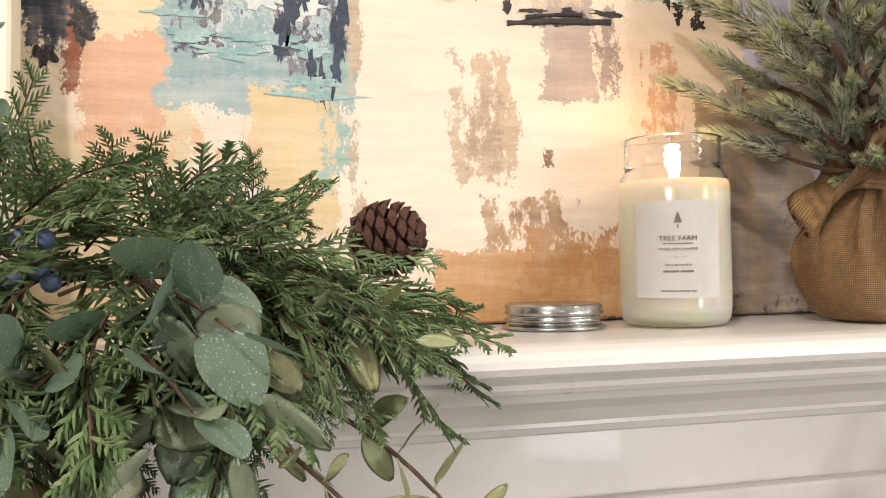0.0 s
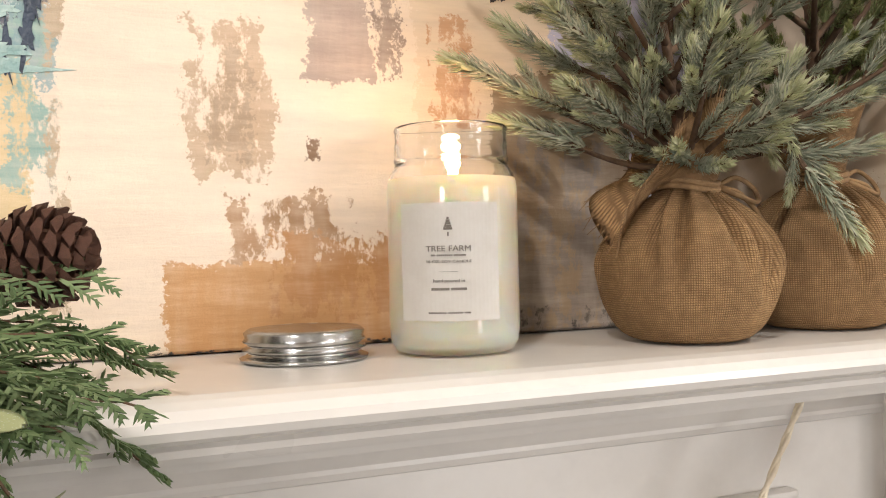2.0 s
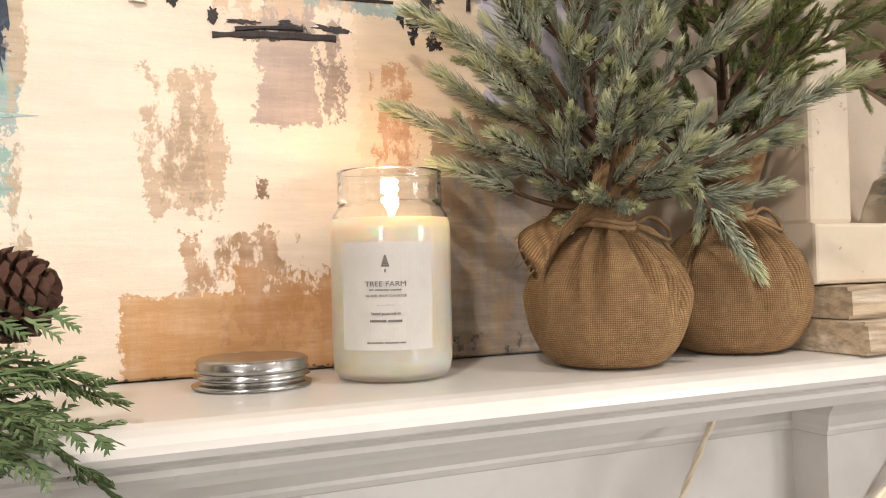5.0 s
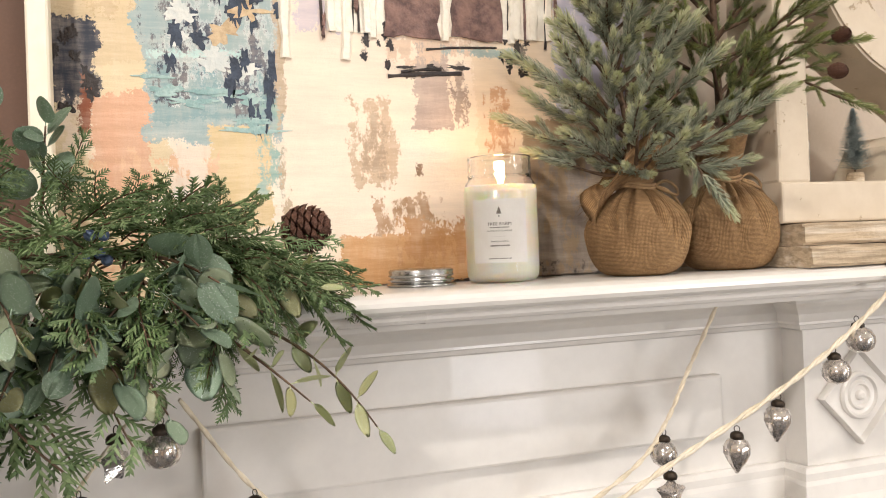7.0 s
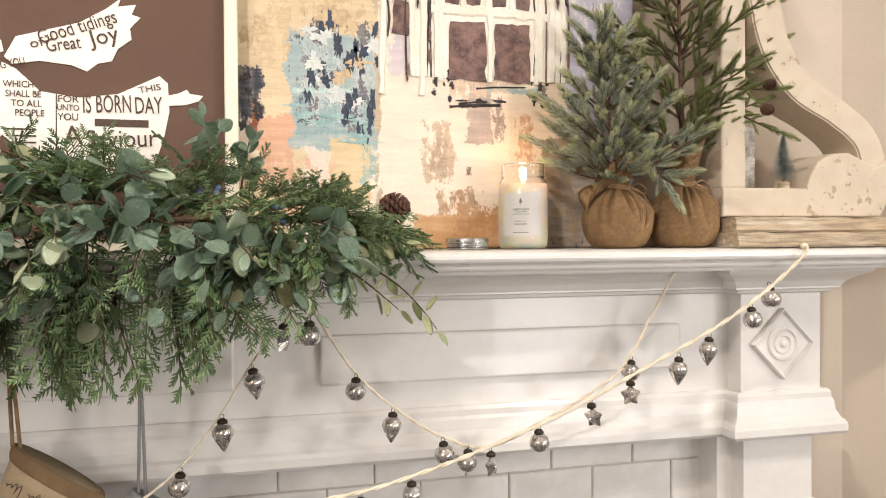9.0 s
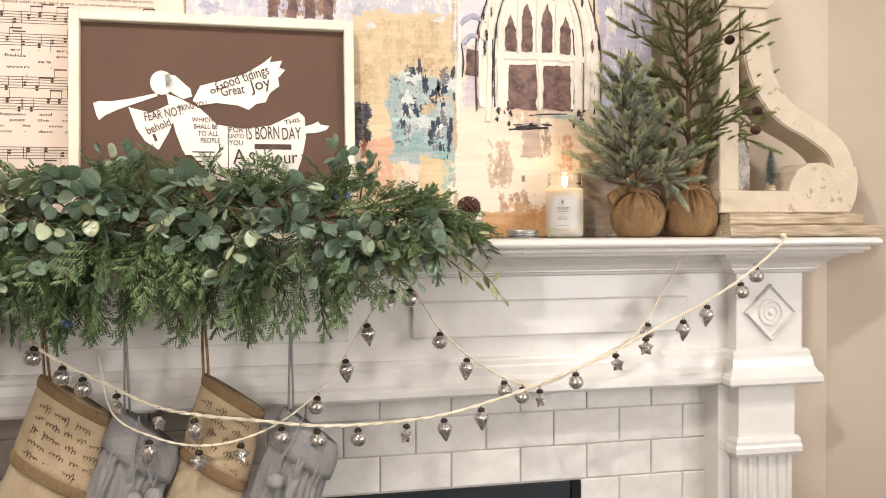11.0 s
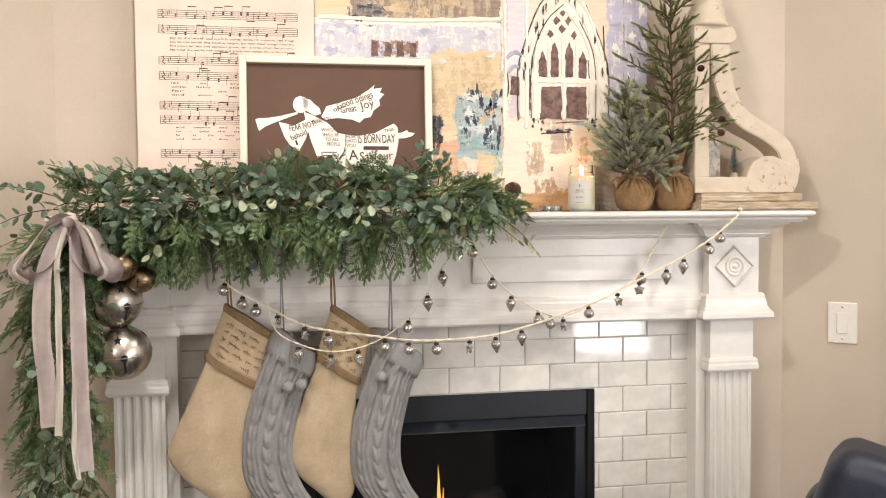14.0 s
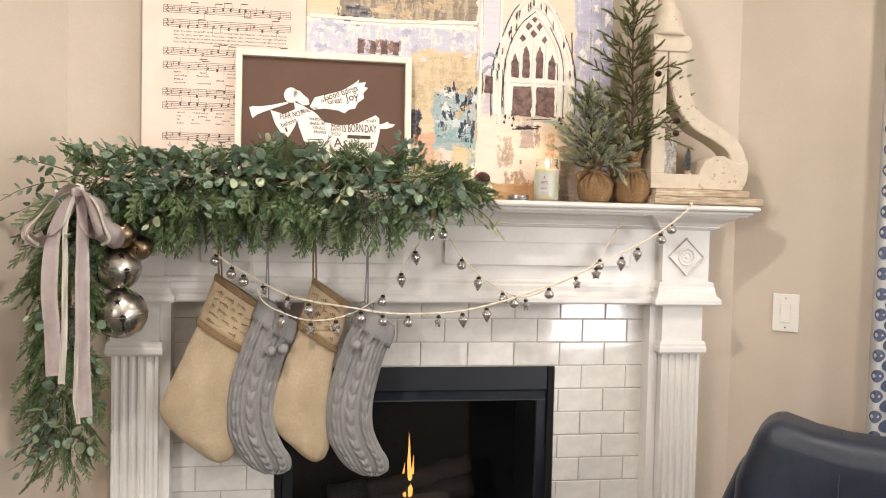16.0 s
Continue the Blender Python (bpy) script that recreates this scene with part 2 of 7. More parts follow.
M_CEDAR = needle_mat("cedar_green", "28362b", "687f50", "98a77a", 0.45, 0.85)
M_SPRUCE1 = needle_mat("frosted_spruce", "76806f", "a4aa92", "d6d4bc", 0.6)
M_TIP1 = needle_mat("frosted_spruce_tip", "a0a87e", "c2c49c", "e4e0c0", 0.5)
M_SPRUCE2 = needle_mat("green_spruce", "4a5536", "7c8450", "b0b080", 0.5)
M_TIP2 = needle_mat("green_spruce_tip", "66743c", "8c9254", "b4b07c", 0.5)


def leaf_mat(name, c1, c2, c3):
    m, nt, b = nodes_of(name)
    v = coords(nt)
    info = nt.nodes.new("ShaderNodeObjectInfo")
    col = mixc(nt, info.outputs["Random"], lin(c1), lin(c2))
    col = mixc(nt, mth(nt, "MULTIPLY", step(nt, info.outputs["Random"], 0.8, 0.95), 0.8), col, lin("c0b988"))
    col = mixc(nt, mth(nt, "MULTIPLY", noise_of(nt, v, 60), 0.32), col, lin(c3))
    spark = step(nt, node(nt, "ShaderNodeTexNoise", Vector=v, Scale=900.0, Detail=1.0).outputs["Fac"], 0.63, 0.69)
    col = mixc(nt, mth(nt, "MULTIPLY", spark, 0.7), col, lin("e4ece6"))
    nt.links.new(col, b.inputs["Base Color"])
    nt.links.new(mth(nt, "MULTIPLY_ADD", spark, -0.2, 0.38), b.inputs["Roughness"])
    bumped(nt, b, noise_of(nt, v, 400), 0.3, 0.0008)
    return m


M_LEAF = leaf_mat("eucalyptus_leaf", "8fa68e", "d8d8b2", "567566")
M_YOUNG = leaf_mat("young_eucalyptus_leaf", "b4bb8c", "d6d6a6", "8fa27a")


def weave_mat(name, c1, c2, per_turn, per_metre, bump=0.8, kind="UV"):
    """Threads over and under: two crossed waves along UV or object coordinates."""
    m, nt, b = nodes_of(name)
    uv = coords(nt, kind)
    sep = node(nt, "ShaderNodeSeparateXYZ", Vector=uv)
    ob = coords(nt)
    wob = mth(nt, "MULTIPLY", mth(nt, "SUBTRACT", noise_of(nt, ob, 55), 0.5), 5.0)
    a = mth(nt, "SINE", mth(nt, "ADD", mth(nt, "MULTIPLY", sep.outputs[0], per_turn * math.pi), wob))
    c = mth(nt, "SINE", mth(nt, "ADD", mth(nt, "MULTIPLY", sep.outputs[1 if kind == "UV" else 2], per_metre * math.pi), wob))
    over = mth(nt, "MULTIPLY", mth(nt, "ABSOLUTE", a), mth(nt, "ABSOLUTE", c))
    thick = mth(nt, "MULTIPLY_ADD", noise_of(nt, ob, 160), 0.85, -0.17)
    h = mth(nt, "ADD", mth(nt, "MULTIPLY", over, 0.75), mth(nt, "MULTIPLY", mth(nt, "SUBTRACT", thick, 0.25), 1.0))
    big = noise_of(nt, ob, 14)
    f = mth(nt, "ADD", mth(nt, "MULTIPLY_ADD", h, 0.36, 0.10), mth(nt, "MULTIPLY", big, 0.5))
    nt.links.new(mixc(nt, step(nt, f, 0.3, 0.8), lin(c1), lin(c2)), b.inputs["Base Color"])
    b.inputs["Roughness"].default_value = 0.9
    b.inputs["Specular IOR Level"].default_value = 0.15
    bumped(nt, b, mth(nt, "ADD", h, mth(nt, "MULTIPLY", noise_of(nt, ob, 500), 0.5)), bump, 0.0012)
    return m


M_BURLAP = weave_mat("burlap", "7c6145", "c5a073", 250, 720)
M_LINEN = weave_mat("cream_linen", "baa586", "dccaae", 1100, 1100, 0.6, "Object")
M_SCRIPT = weave_mat("printed_linen", "b8a183", "d3bf9d", 1500, 1500, 0.4, "Object")
M_TRIM = weave_mat("burlap_trim", "917658", "bb9f78", 900, 900, 0.9, "Object")
M_KNIT = weave_mat("grey_knit", "8a8887", "aaa7a4", 700, 500, 0.5, "Object")


def distressed(name):
    """Chipped cream paint over weathered wood."""
    m, nt, b = nodes_of(name)
    v = coords(nt)
    wood = mixc(nt, noise_of(nt, node(nt, "ShaderNodeMapping", Vector=v, Scale=(3, 12, 40)).outputs[0], 6), lin("98846b"), lin("c2ae92"))
    big, chips = noise_of(nt, v, 9, 8, 0.7), noise_of(nt, v, 60, 6, 0.7)
    mask = step(nt, mth(nt, "ADD", mth(nt, "MULTIPLY", big, 0.35), mth(nt, "MULTIPLY", chips, 0.70)), 0.610, 0.64)
    paint = mixc(nt, noise_of(nt, v, 24), lin("c0af97"), lin("dacdb9"))
    nt.links.new(mixc(nt, mask, paint, wood), b.inputs["Base Color"])
    b.inputs["Roughness"].default_value = 0.7
    bumped(nt, b, mth(nt, "SUBTRACT", mth(nt, "MULTIPLY", chips, 0.4), mask), 0.5, 0.0015)
    return m


M_CHIPPY = distressed("chipped_paint_wood")


def raw_wood(name, c1, c2, c3):
    m, nt, b = nodes_of(name)
    v = node(nt, "ShaderNodeMapping", Vector=coords(nt), Scale=(2.2, 14, 30)).outputs[0]
    g, k = noise_of(nt, v, 7, 8, 0.65), noise_of(nt, v, 2.2, 4)
    col = mixc(nt, step(nt, g, 0.35, 0.68), lin(c1), lin(c2))
    col = mixc(nt, step(nt, k, 0.5, 0.7), col, lin(c3))
    nt.links.new(col, b.inputs["Base Color"])
    b.inputs["Roughness"].default_value = 0.8
    bumped(nt, b, g, 0.6, 0.003)
    return m


M_BOARD = raw_wood("weathered_board", "9c8a72", "c9b599", "ddd2c0")


def glass_mat(name, rough=0.0, tint="ffffff"):
    m, nt, b = nodes_of(name)
    b.inputs["Base Color"].default_value = lin(tint)
    b.inputs["Transmission Weight"].default_value = 1.0
    b.inputs["Roughness"].default_value = rough
    b.inputs["IOR"].default_value = 1.45
    return m


M_GLASS = glass_mat("clear_glass")
M_FIREGLASS = glass_mat("fire_glass", 0.02, "c8c8c8")


def mercury():
    m, nt, b = nodes_of("mercury_glass")
    v = coords(nt)
    f = step(nt, noise_of(nt, v, 140, 5, 0.7), 0.45, 0.6)
    nt.links.new(mixc(nt, f, lin("e2dcd6"), lin("97908b")), b.inputs["Base Color"])
    nt.links.new(mth(nt, "MULTIPLY_ADD", f, 0.25, 0.08), b.inputs["Roughness"])
    nt.links.new(mth(nt, "MULTIPLY_ADD", f, -0.4, 0.9), b.inputs["Metallic"])
    b.inputs["Coat Weight"].default_value = 0.6
    return m


M_MERCURY = mercury()


def glow(name, colour, strength):
    m, nt, b = nodes_of(name)
    b.inputs["Base Color"].default_value = colour
    b.inputs["Emission Color"].default_value = colour
    b.inputs["Emission Strength"].default_value = strength
    return m


M_FLAME = glow("candle_flame", (1.0, 0.66, 0.30, 1), 16)
M_FIRE = glow("gas_flame", (1.0, 0.42, 0.10, 1), 2.0)
M_LAMP = glow("lamp_glass", (1.0, 0.86, 0.68, 1), 12)
M_SKYPANE = glow("daylight_beyond", (0.85, 0.92, 1.0, 1), 6)


def painted(name, ground, patches):
    """Abstract paint: ragged patches (x0, x1, z0, z1, colour, ragged edge, dry brush) laid over one another."""
    m, nt, b = nodes_of(name)
    v = coords(nt)
    fine = noise_of(nt, node(nt, "ShaderNodeMapping", Vector=v, Scale=(1.5, 1, 1)).outputs[0], 42, 8, 0.78)
    rough = node(nt, "ShaderNodeTexNoise", Vector=v, Scale=26.0, Detail=8.0, Roughness=0.72)
    wob = nt.nodes.new("ShaderNodeVectorMath")
    wob.operation = "SUBTRACT"
    nt.links.new(rough.outputs["Color"], wob.inputs[0])
    wob.inputs[1].default_value = (0.5, 0.5, 0.5)
    w = node(nt, "ShaderNodeSeparateXYZ", Vector=wob.outputs[0])
    p = node(nt, "ShaderNodeSeparateXYZ", Vector=v)
    soft = noise_of(nt, v, 12)
    streak = noise_of(nt, node(nt, "ShaderNodeMapping", Vector=v, Scale=(4, 1, 0.8)).outputs[0], 18, 5)
    col = mixc(nt, step(nt, soft, 0.35, 0.65), lin(ground[0]), lin(ground[1]))
    col = mixc(nt, mth(nt, "MULTIPLY", step(nt, streak, 0.5, 0.62), 0.35), col, lin("dcc7b0"))
    tooth = mth(nt, "MULTIPLY", mth(nt, "SUBTRACT", noise_of(nt, v, 300, 3, 0.6), 0.5), 2.6)
    brush = noise_of(nt, node(nt, "ShaderNodeMapping", Vector=v, Scale=(1, 1, 7)).outputs[0], 14, 6, 0.7)
    height = mth(nt, "ADD", mth(nt, "MULTIPLY", fine, 0.6), mth(nt, "MULTIPLY", brush, 0.7))
    for x0, x1, z0, z1, c, edge, dry in patches:
        x = mth(nt, "MULTIPLY_ADD", w.outputs[0], edge, p.outputs[0])
        z = mth(nt, "MULTIPLY_ADD", w.outputs[2], edge, p.outputs[2])
        k = mth(nt, "MINIMUM", mth(nt, "MINIMUM", mth(nt, "SUBTRACT", x, x0), mth(nt, "SUBTRACT", x1, x)),
                mth(nt, "MINIMUM", mth(nt, "SUBTRACT", z, z0), mth(nt, "SUBTRACT", z1, z)))
        near = mth(nt, "MULTIPLY", k, 1 / 0.007, clamp=True)
        f = mth(nt, "MULTIPLY", step(nt, k, 0.0, 0.0012), step(nt, mth(nt, "ADD", near, tooth), 0.10, 0.45))
        if dry:
            f = mth(nt, "MULTIPLY", f, step(nt, mth(nt, "ADD", mth(nt, "MULTIPLY", fine, 0.6), mth(nt, "MULTIPLY", streak, 0.4)), dry - 0.02, dry + 0.03))
        col = mixc(nt, f, col, lin(c))
    # dragged brush marks and thin pale scumbles over all the colours
    drag = step(nt, mth(nt, "ADD", mth(nt, "MULTIPLY", streak, 0.5), mth(nt, "MULTIPLY", brush, 0.5)), 0.42, 0.66)
    col = mixc(nt, mth(nt, "MULTIPLY", drag, 0.28), col, lin(ground[0]))
    tint = node(nt, "ShaderNodeHueSaturation", Color=col)
    nt.links.new(mth(nt, "MULTIPLY_ADD", brush, 0.45, 0.78), tint.inputs["Value"])
    nt.links.new(tint.outputs[0], b.inputs["Base Color"])
    b.inputs["Roughness"].default_value = 0.5
    bumped(nt, b, height, 0.5, 0.0025)
    return m


# ragged patches of the chapel painting, lowest layer first
M_PAINT = painted("oil_paint", ("e4d3bf", "eedfce"), [
    (-0.60, -0.03, 1.40, 2.60, "dcc9a4", 0.058, 0.0),
    (-0.60, 0.09, 1.85, 2.01, "c9c6d0", 0.058, 0.0),
    (-0.60, 0.09, 1.86, 2.00, "e9e2da", 0.094, 0.52),
    (-0.35, 0.08, 2.005, 2.45, "8f7d6c", 0.058, 0.0),
    (-0.30, 0.05, 2.01, 2.40, "b7a486", 0.094, 0.5),
    (-0.36, -0.25, 1.985, 2.04, "4a4a58", 0.112, 0.5),
    (-0.50, 0.08, 1.985, 2.003, "f2ead9", 0.026, 0.38),
    (-0.295, -0.16, 1.90, 1.945, "8a6652", 0.022, 0.47),
    (-0.13, 0.085, 1.69, 1.92, "d6c09a", 0.067, 0.0),
    (-0.10, 0.06, 1.74, 1.90, "c7ad84", 0.112, 0.5),
    (-0.14, -0.088, 1.645, 1.735, "2b3140", 0.049, 0.0),
    (-0.13, -0.05, 1.60, 1.66, "e6d4bd", 0.076, 0.48),
    (-0.112, -0.095, 1.62, 1.68, "8a4a2c", 0.040, 0.4),
    (-0.10, -0.044, 1.56, 1.665, "d8a888", 0.040, 0.0),
    (-0.055, 0.088, 1.61, 1.79, "9db0b0", 0.076, 0.0),
    (-0.05, 0.085, 1.63, 1.69, "86a3a6", 0.058, 0.44),
    (-0.03, 0.088, 1.65, 1.80, "c9d2d0", 0.094, 0.5),
    (-0.05, 0.085, 1.655, 1.815, "2f3d52", 0.094, 0.535),
    (0.03, 0.075, 1.61, 1.72, "35445a", 0.058, 0.53),
    (-0.04, 0.09, 1.77, 1.815, "3d4650", 0.076, 0.53),
    (-0.05, 0.05, 1.695, 1.705, "b2d3cf", 0.040, 0.45),
    (0.008, 0.072, 1.52, 1.63, "d9c193", 0.026, 0.0),
    (0.055, 0.09, 1.55, 1.65, "8fb0a8", 0.058, 0.5),
    (-0.06, 0.02, 1.46, 1.56, "d8d4cc", 0.076, 0.46),
    (-0.10, 0.02, 1.46, 1.60, "e0b48e", 0.058, 0.52),
    (0.082, 0.335, 1.44, 2.60, "eddcc8", 0.029, 0.0),
    (0.076, 0.092, 1.45, 1.95, "b9a488", 0.026, 0.5),
    (0.083, 0.165, 1.86, 2.60, "d9d6de", 0.040, 0.45),
    (0.088, 0.10, 1.84, 2.10, "a39fb4", 0.022, 0.42),
    (0.10, 0.15, 1.78, 1.85, "6f5247", 0.026, 0.48),
    (0.10, 0.165, 1.73, 1.86, "cbbfc6", 0.040, 0.48),
    (0.155, 0.205, 1.565, 1.66, "c6ab8e", 0.058, 0.46),
    (0.165, 0.195, 1.575, 1.645, "b0987e", 0.058, 0.49),
    (0.228, 0.275, 1.625, 1.745, "b5a296", 0.046, 0.0),
    (0.275, 0.295, 1.63, 1.70, "9c877a", 0.058, 0.5),
    (0.227, 0.238, 1.573, 1.591, "8a6a50", 0.013, 0.0),
    (0.17, 0.262, 1.508, 1.555, "b08a66", 0.076, 0.5),
    (0.30, 0.46, 1.44, 2.60, "e4d1b8", 0.058, 0.0),
    (0.312, 0.345, 1.598, 1.672, "cda27e", 0.046, 0.46),
    (0.325, 0.35, 1.60, 1.65, "bf9070", 0.058, 0.50),
    (0.255, 0.36, 1.706, 1.720, "9bb0ae", 0.031, 0.42),
    (0.20, 0.30, 1.70, 1.735, "d8bda4", 0.058, 0.46),
    (0.205, 0.28, 1.684, 1.697, "3a2f2c", 0.029, 0.5),
    (0.17, 0.205, 1.70, 1.735, "2a2424", 0.040, 0.53),
    (0.33, 0.37, 1.70, 1.73, "2a2424", 0.040, 0.53),
    (0.14, 0.32, 1.445, 1.513, "c99a68", 0.026, 0.0),
    (0.20, 0.315, 1.47, 1.53, "bd8a58", 0.058, 0.47),
    (0.40, 0.60, 1.55, 2.60, "b9b5c6", 0.040, 0.0),
    (0.41, 0.52, 1.60, 2.55, "d8d2d4", 0.076, 0.53),
    (0.45, 0.456, 1.62, 2.2, "5d5450", 0.015, 0.5),
    (0.485, 0.49, 1.62, 2.3, "8f8790", 0.015, 0.45),
    (0.36, 0.47, 1.44, 1.64, "a08a70", 0.040, 0.0),
    (0.37, 0.45, 1.45, 1.60, "8f8378", 0.058, 0.48),
    (0.36, 0.60, 1.44, 1.475, "2d2826", 0.040, 0.55),
    (0.06, 0.60, 1.44, 1.4585, "231f1e", 0.011, 0.0),
])

# ---- the room ----
A, B = Vector((1.017, 0.66)), Vector((-1.157, 0.66))
C, D, E_ = Vector((3.845, -2.168)), Vector((-3.985, -2.168)), Vector((-0.07, -6.083))


def wall(name, p, q, openings=(), thick=0.12, top=2.75):
    """A wall from p to q, its room face on that line, with openings (s0, s1, z0, z1) through it."""
    d = (q - p).normalized()
    n = Vector((-d.y, d.x))
    if n.dot(Vector((-0.07, -2.2)) - p) > 0:
        n = -n
    m = Matrix(((d.x, n.x, 0, p.x), (d.y, n.y, 0, p.y), (0, 0, 1, 0), (0, 0, 0, 1)))
    bm, s = bmesh.new(), 0.0
    for a, b, z0, z1 in openings:
        box(bm, s, a, 0, thick, 0, top)
        if z0 > 0:
            box(bm, a, b, 0, thick, 0, z0)
        box(bm, a, b, 0, thick, z1, top)
        s = b
    box(bm, s, (q - p).length, 0, thick, 0, top)
    bm.transform(m)
    bmesh.ops.recalc_face_normals(bm, faces=bm.faces)
    return tagged(link_mesh(name, bm, M_WALL), "beige painted plaster wall", "wall", kind="structure"), m


def window(name, m, a, b, z0, z1, cols, rows):
    """White sash with glass panes in an opening of a wall whose matrix is m."""
    w = empty(name)
    tagged(w, "white framed window with clear panes", "window", kind="structure")
    bm = bmesh.new()
    for x0, x1, q0, q1 in ((a, a + 0.06, z0, z1), (b - 0.06, b, z0, z1), (a + 0.06, b - 0.06, z0, z0 + 0.06), (a + 0.06, b - 0.06, z1 - 0.06, z1)):
        box(bm, x0, x1, 0.03, 0.09, q0, q1, 0.004)
    for i in range(1, cols):
        x = a + 0.06 + (b - a - 0.12) * i / cols
        box(bm, x - 0.012, x + 0.012, 0.045, 0.075, z0 + 0.06, z1 - 0.06)
    for j in range(1, rows):
        z = z0 + 0.06 + (z1 - z0 - 0.12) * j / rows
        box(bm, a + 0.06, b - 0.06, 0.047, 0.073, z - 0.012, z + 0.012)
    bm.transform(m)
    part("window_frame", bm, M_WHITE, w)
    bm = boxed(a - 0.02, b + 0.02, -0.03, 0.03, z0 - 0.02, z0 + 0.002, bev=0.004)
    bm.transform(m)
    part("window_sill", bm, M_WHITE, w)
    bm = boxed(a + 0.06, b - 0.06, 0.058, 0.062, z0 + 0.06, z1 - 0.06)
    bm.transform(m)
    g = part("pane", bm, M_GLASS, w)
    g.visible_shadow = False
    return w


wall("wall_fireplace", B, A, [(-0.526 + 1.157, 0.376 + 1.157, 0.16, 0.914)])
W1 = (0.66, 1.70, 0.62, 2.25)
_, mr = wall("wall_right", A, C, [W1])
_, ml = wall("wall_left", B, D)
W2, W4, W3 = (0.70, 1.60, 0.85, 2.35), (2.00, 2.86, 0.08, 2.15), (1.30, 2.20, 1.4, 2.5)
_, mb = wall("wall_behind_right", C, E_, [W2, W4])
_, md = wall("wall_behind_left", D, E_, [W3])
window("window_1", mr, *W1, 1, 2)
window("window_2", mb, *W2, 2, 3)
window("window_4", mb, *W4, 2, 4)
window("window_3", md, *W3, 2, 2)
bm = bmesh.new()
bm.faces.new([bm.verts.new((p.x, p.y, 0)) for p in (A + Vector((0.2, 0.2)), B + Vector((-0.2, 0.2)), D, E_, C)])
g = bmesh.ops.extrude_face_region(bm, geom=list(bm.faces))
bmesh.ops.translate(bm, vec=(0, 0, -0.1), verts=[v for v in g["geom"] if isinstance(v, bmesh.types.BMVert)])
bmesh.ops.recalc_face_normals(bm, faces=bm.faces)
me_floor = bm.copy()
tagged(link_mesh("floor", bm, M_FLOOR), "brown wooden floor", "floor", kind="structure")
me_floor.transform(Matrix.Translation((0, 0, 2.85)))
tagged(link_mesh("ceiling", me_floor, M_CEIL), "off-white painted ceiling", "ceiling", kind="structure")
bm = bmesh.new()
bmesh.ops.create_circle(bm, cap_ends=True, segments=48, radius=60)
bm.transform(Matrix.Translation((0, 0, -0.35)))
tagged(link_mesh("ground", bm, surface("lawn", "4a5a32", "5f6e40", 1, 0.9)), "green lawn outside the windows", "ground", kind="structure")
# fittings of the ceiling lamps; the last one goes with the added fill lamp
for x, y in ((-0.60, -0.70), (1.05, -0.50), (0.0, -3.2)):
    lamp = empty("ceiling_light", x, y, 2.75)
    tagged(lamp, "small round recessed ceiling lamp", "ceiling light", "ceiling lamps")
    part("trim_ring", lathe([(0.075, 0.0), (0.095, 0.0), (0.095, -0.006), (0.078, -0.01), (0.075, -0.004), (0.075, 0.0)], 40), M_WHITE, lamp, smooth=True)
    part("lamp_glass", lathe([(0.0, -0.002), (0.074, -0.002), (0.074, 0.0), (0.0, 0.0)], 32), M_LAMP, lamp)


# ---- fireplace surround ----
XC = -0.075
TOP = 1.4555
mantel = empty("mantelpiece", XC, 0.55, 0)
tagged(mantel, "white painted wooden fireplace mantel with fluted pilasters", "mantelpiece")


def mpart(name, bm, mat=None, label=""):
    bm.transform(Matrix.Translation((-XC, -0.55, 0)))
    return part(name, bm, mat or M_WHITE, mantel, label)


SX0, SX1 = 2 * XC - 0.944, 0.944
# shelf edge: square nose with a bead and a step under it, run round the two ends
nose = [(0.0, TOP), (0.014, TOP - 0.0004), (0.021, TOP - 0.0018), (0.027, TOP - 0.0045), (0.0305, TOP - 0.0085), (0.031, TOP - 0.0125), (0.029, TOP - 0.0165), (0.025, TOP - 0.0190), (0.014, TOP - 0.020),
        (0.012, TOP - 0.0215), (0.015, TOP - 0.0235), (0.016, TOP - 0.0265), (0.014, TOP - 0.0295), (0.007, TOP - 0.031), (0.006, TOP - 0.0325), (0.004, TOP - 0.036),
        (-0.05, TOP - 0.036), (-0.05, TOP)]
bm = wrap(nose, [(SX0 + 0.002, 0.657), (SX0 + 0.002, 0.455), (SX1 - 0.002, 0.455), (SX1 - 0.002, 0.657)])
box(bm, SX0 + 0.050, SX1 - 0.050, 0.503, 0.657, TOP - 0.036, TOP - 0.0002)
mpart("shelf", bm)
# cove under the shelf; it steps out over the pilasters
FR = 0.572           # frieze face
PF = 0.535           # pilaster face
LEG = 0.855          # from the middle to each pilaster's middle
cove = [(0.0, TOP - 0.036), (0.062, TOP - 0.036), (0.060, TOP - 0.042), (0.052, TOP - 0.047), (0.040, TOP - 0.052), (0.030, TOP - 0.058), (0.024, TOP - 0.066),
        (0.022, TOP - 0.0685), (0.022, TOP - 0.0715), (0.014, TOP - 0.0735), (0.012, TOP - 0.078), (0.006, TOP - 0.0805), (0.0, TOP - 0.081)]
lx, rx = XC - LEG, XC + LEG
path = [(lx - 0.082, 0.655), (lx - 0.082, PF), (lx + 0.082, PF), (lx + 0.082, FR), (rx - 0.082, FR), (rx - 0.082, PF), (rx + 0.082, PF), (rx + 0.082, 0.655)]
mpart("crown_moulding", wrap(cove, path))
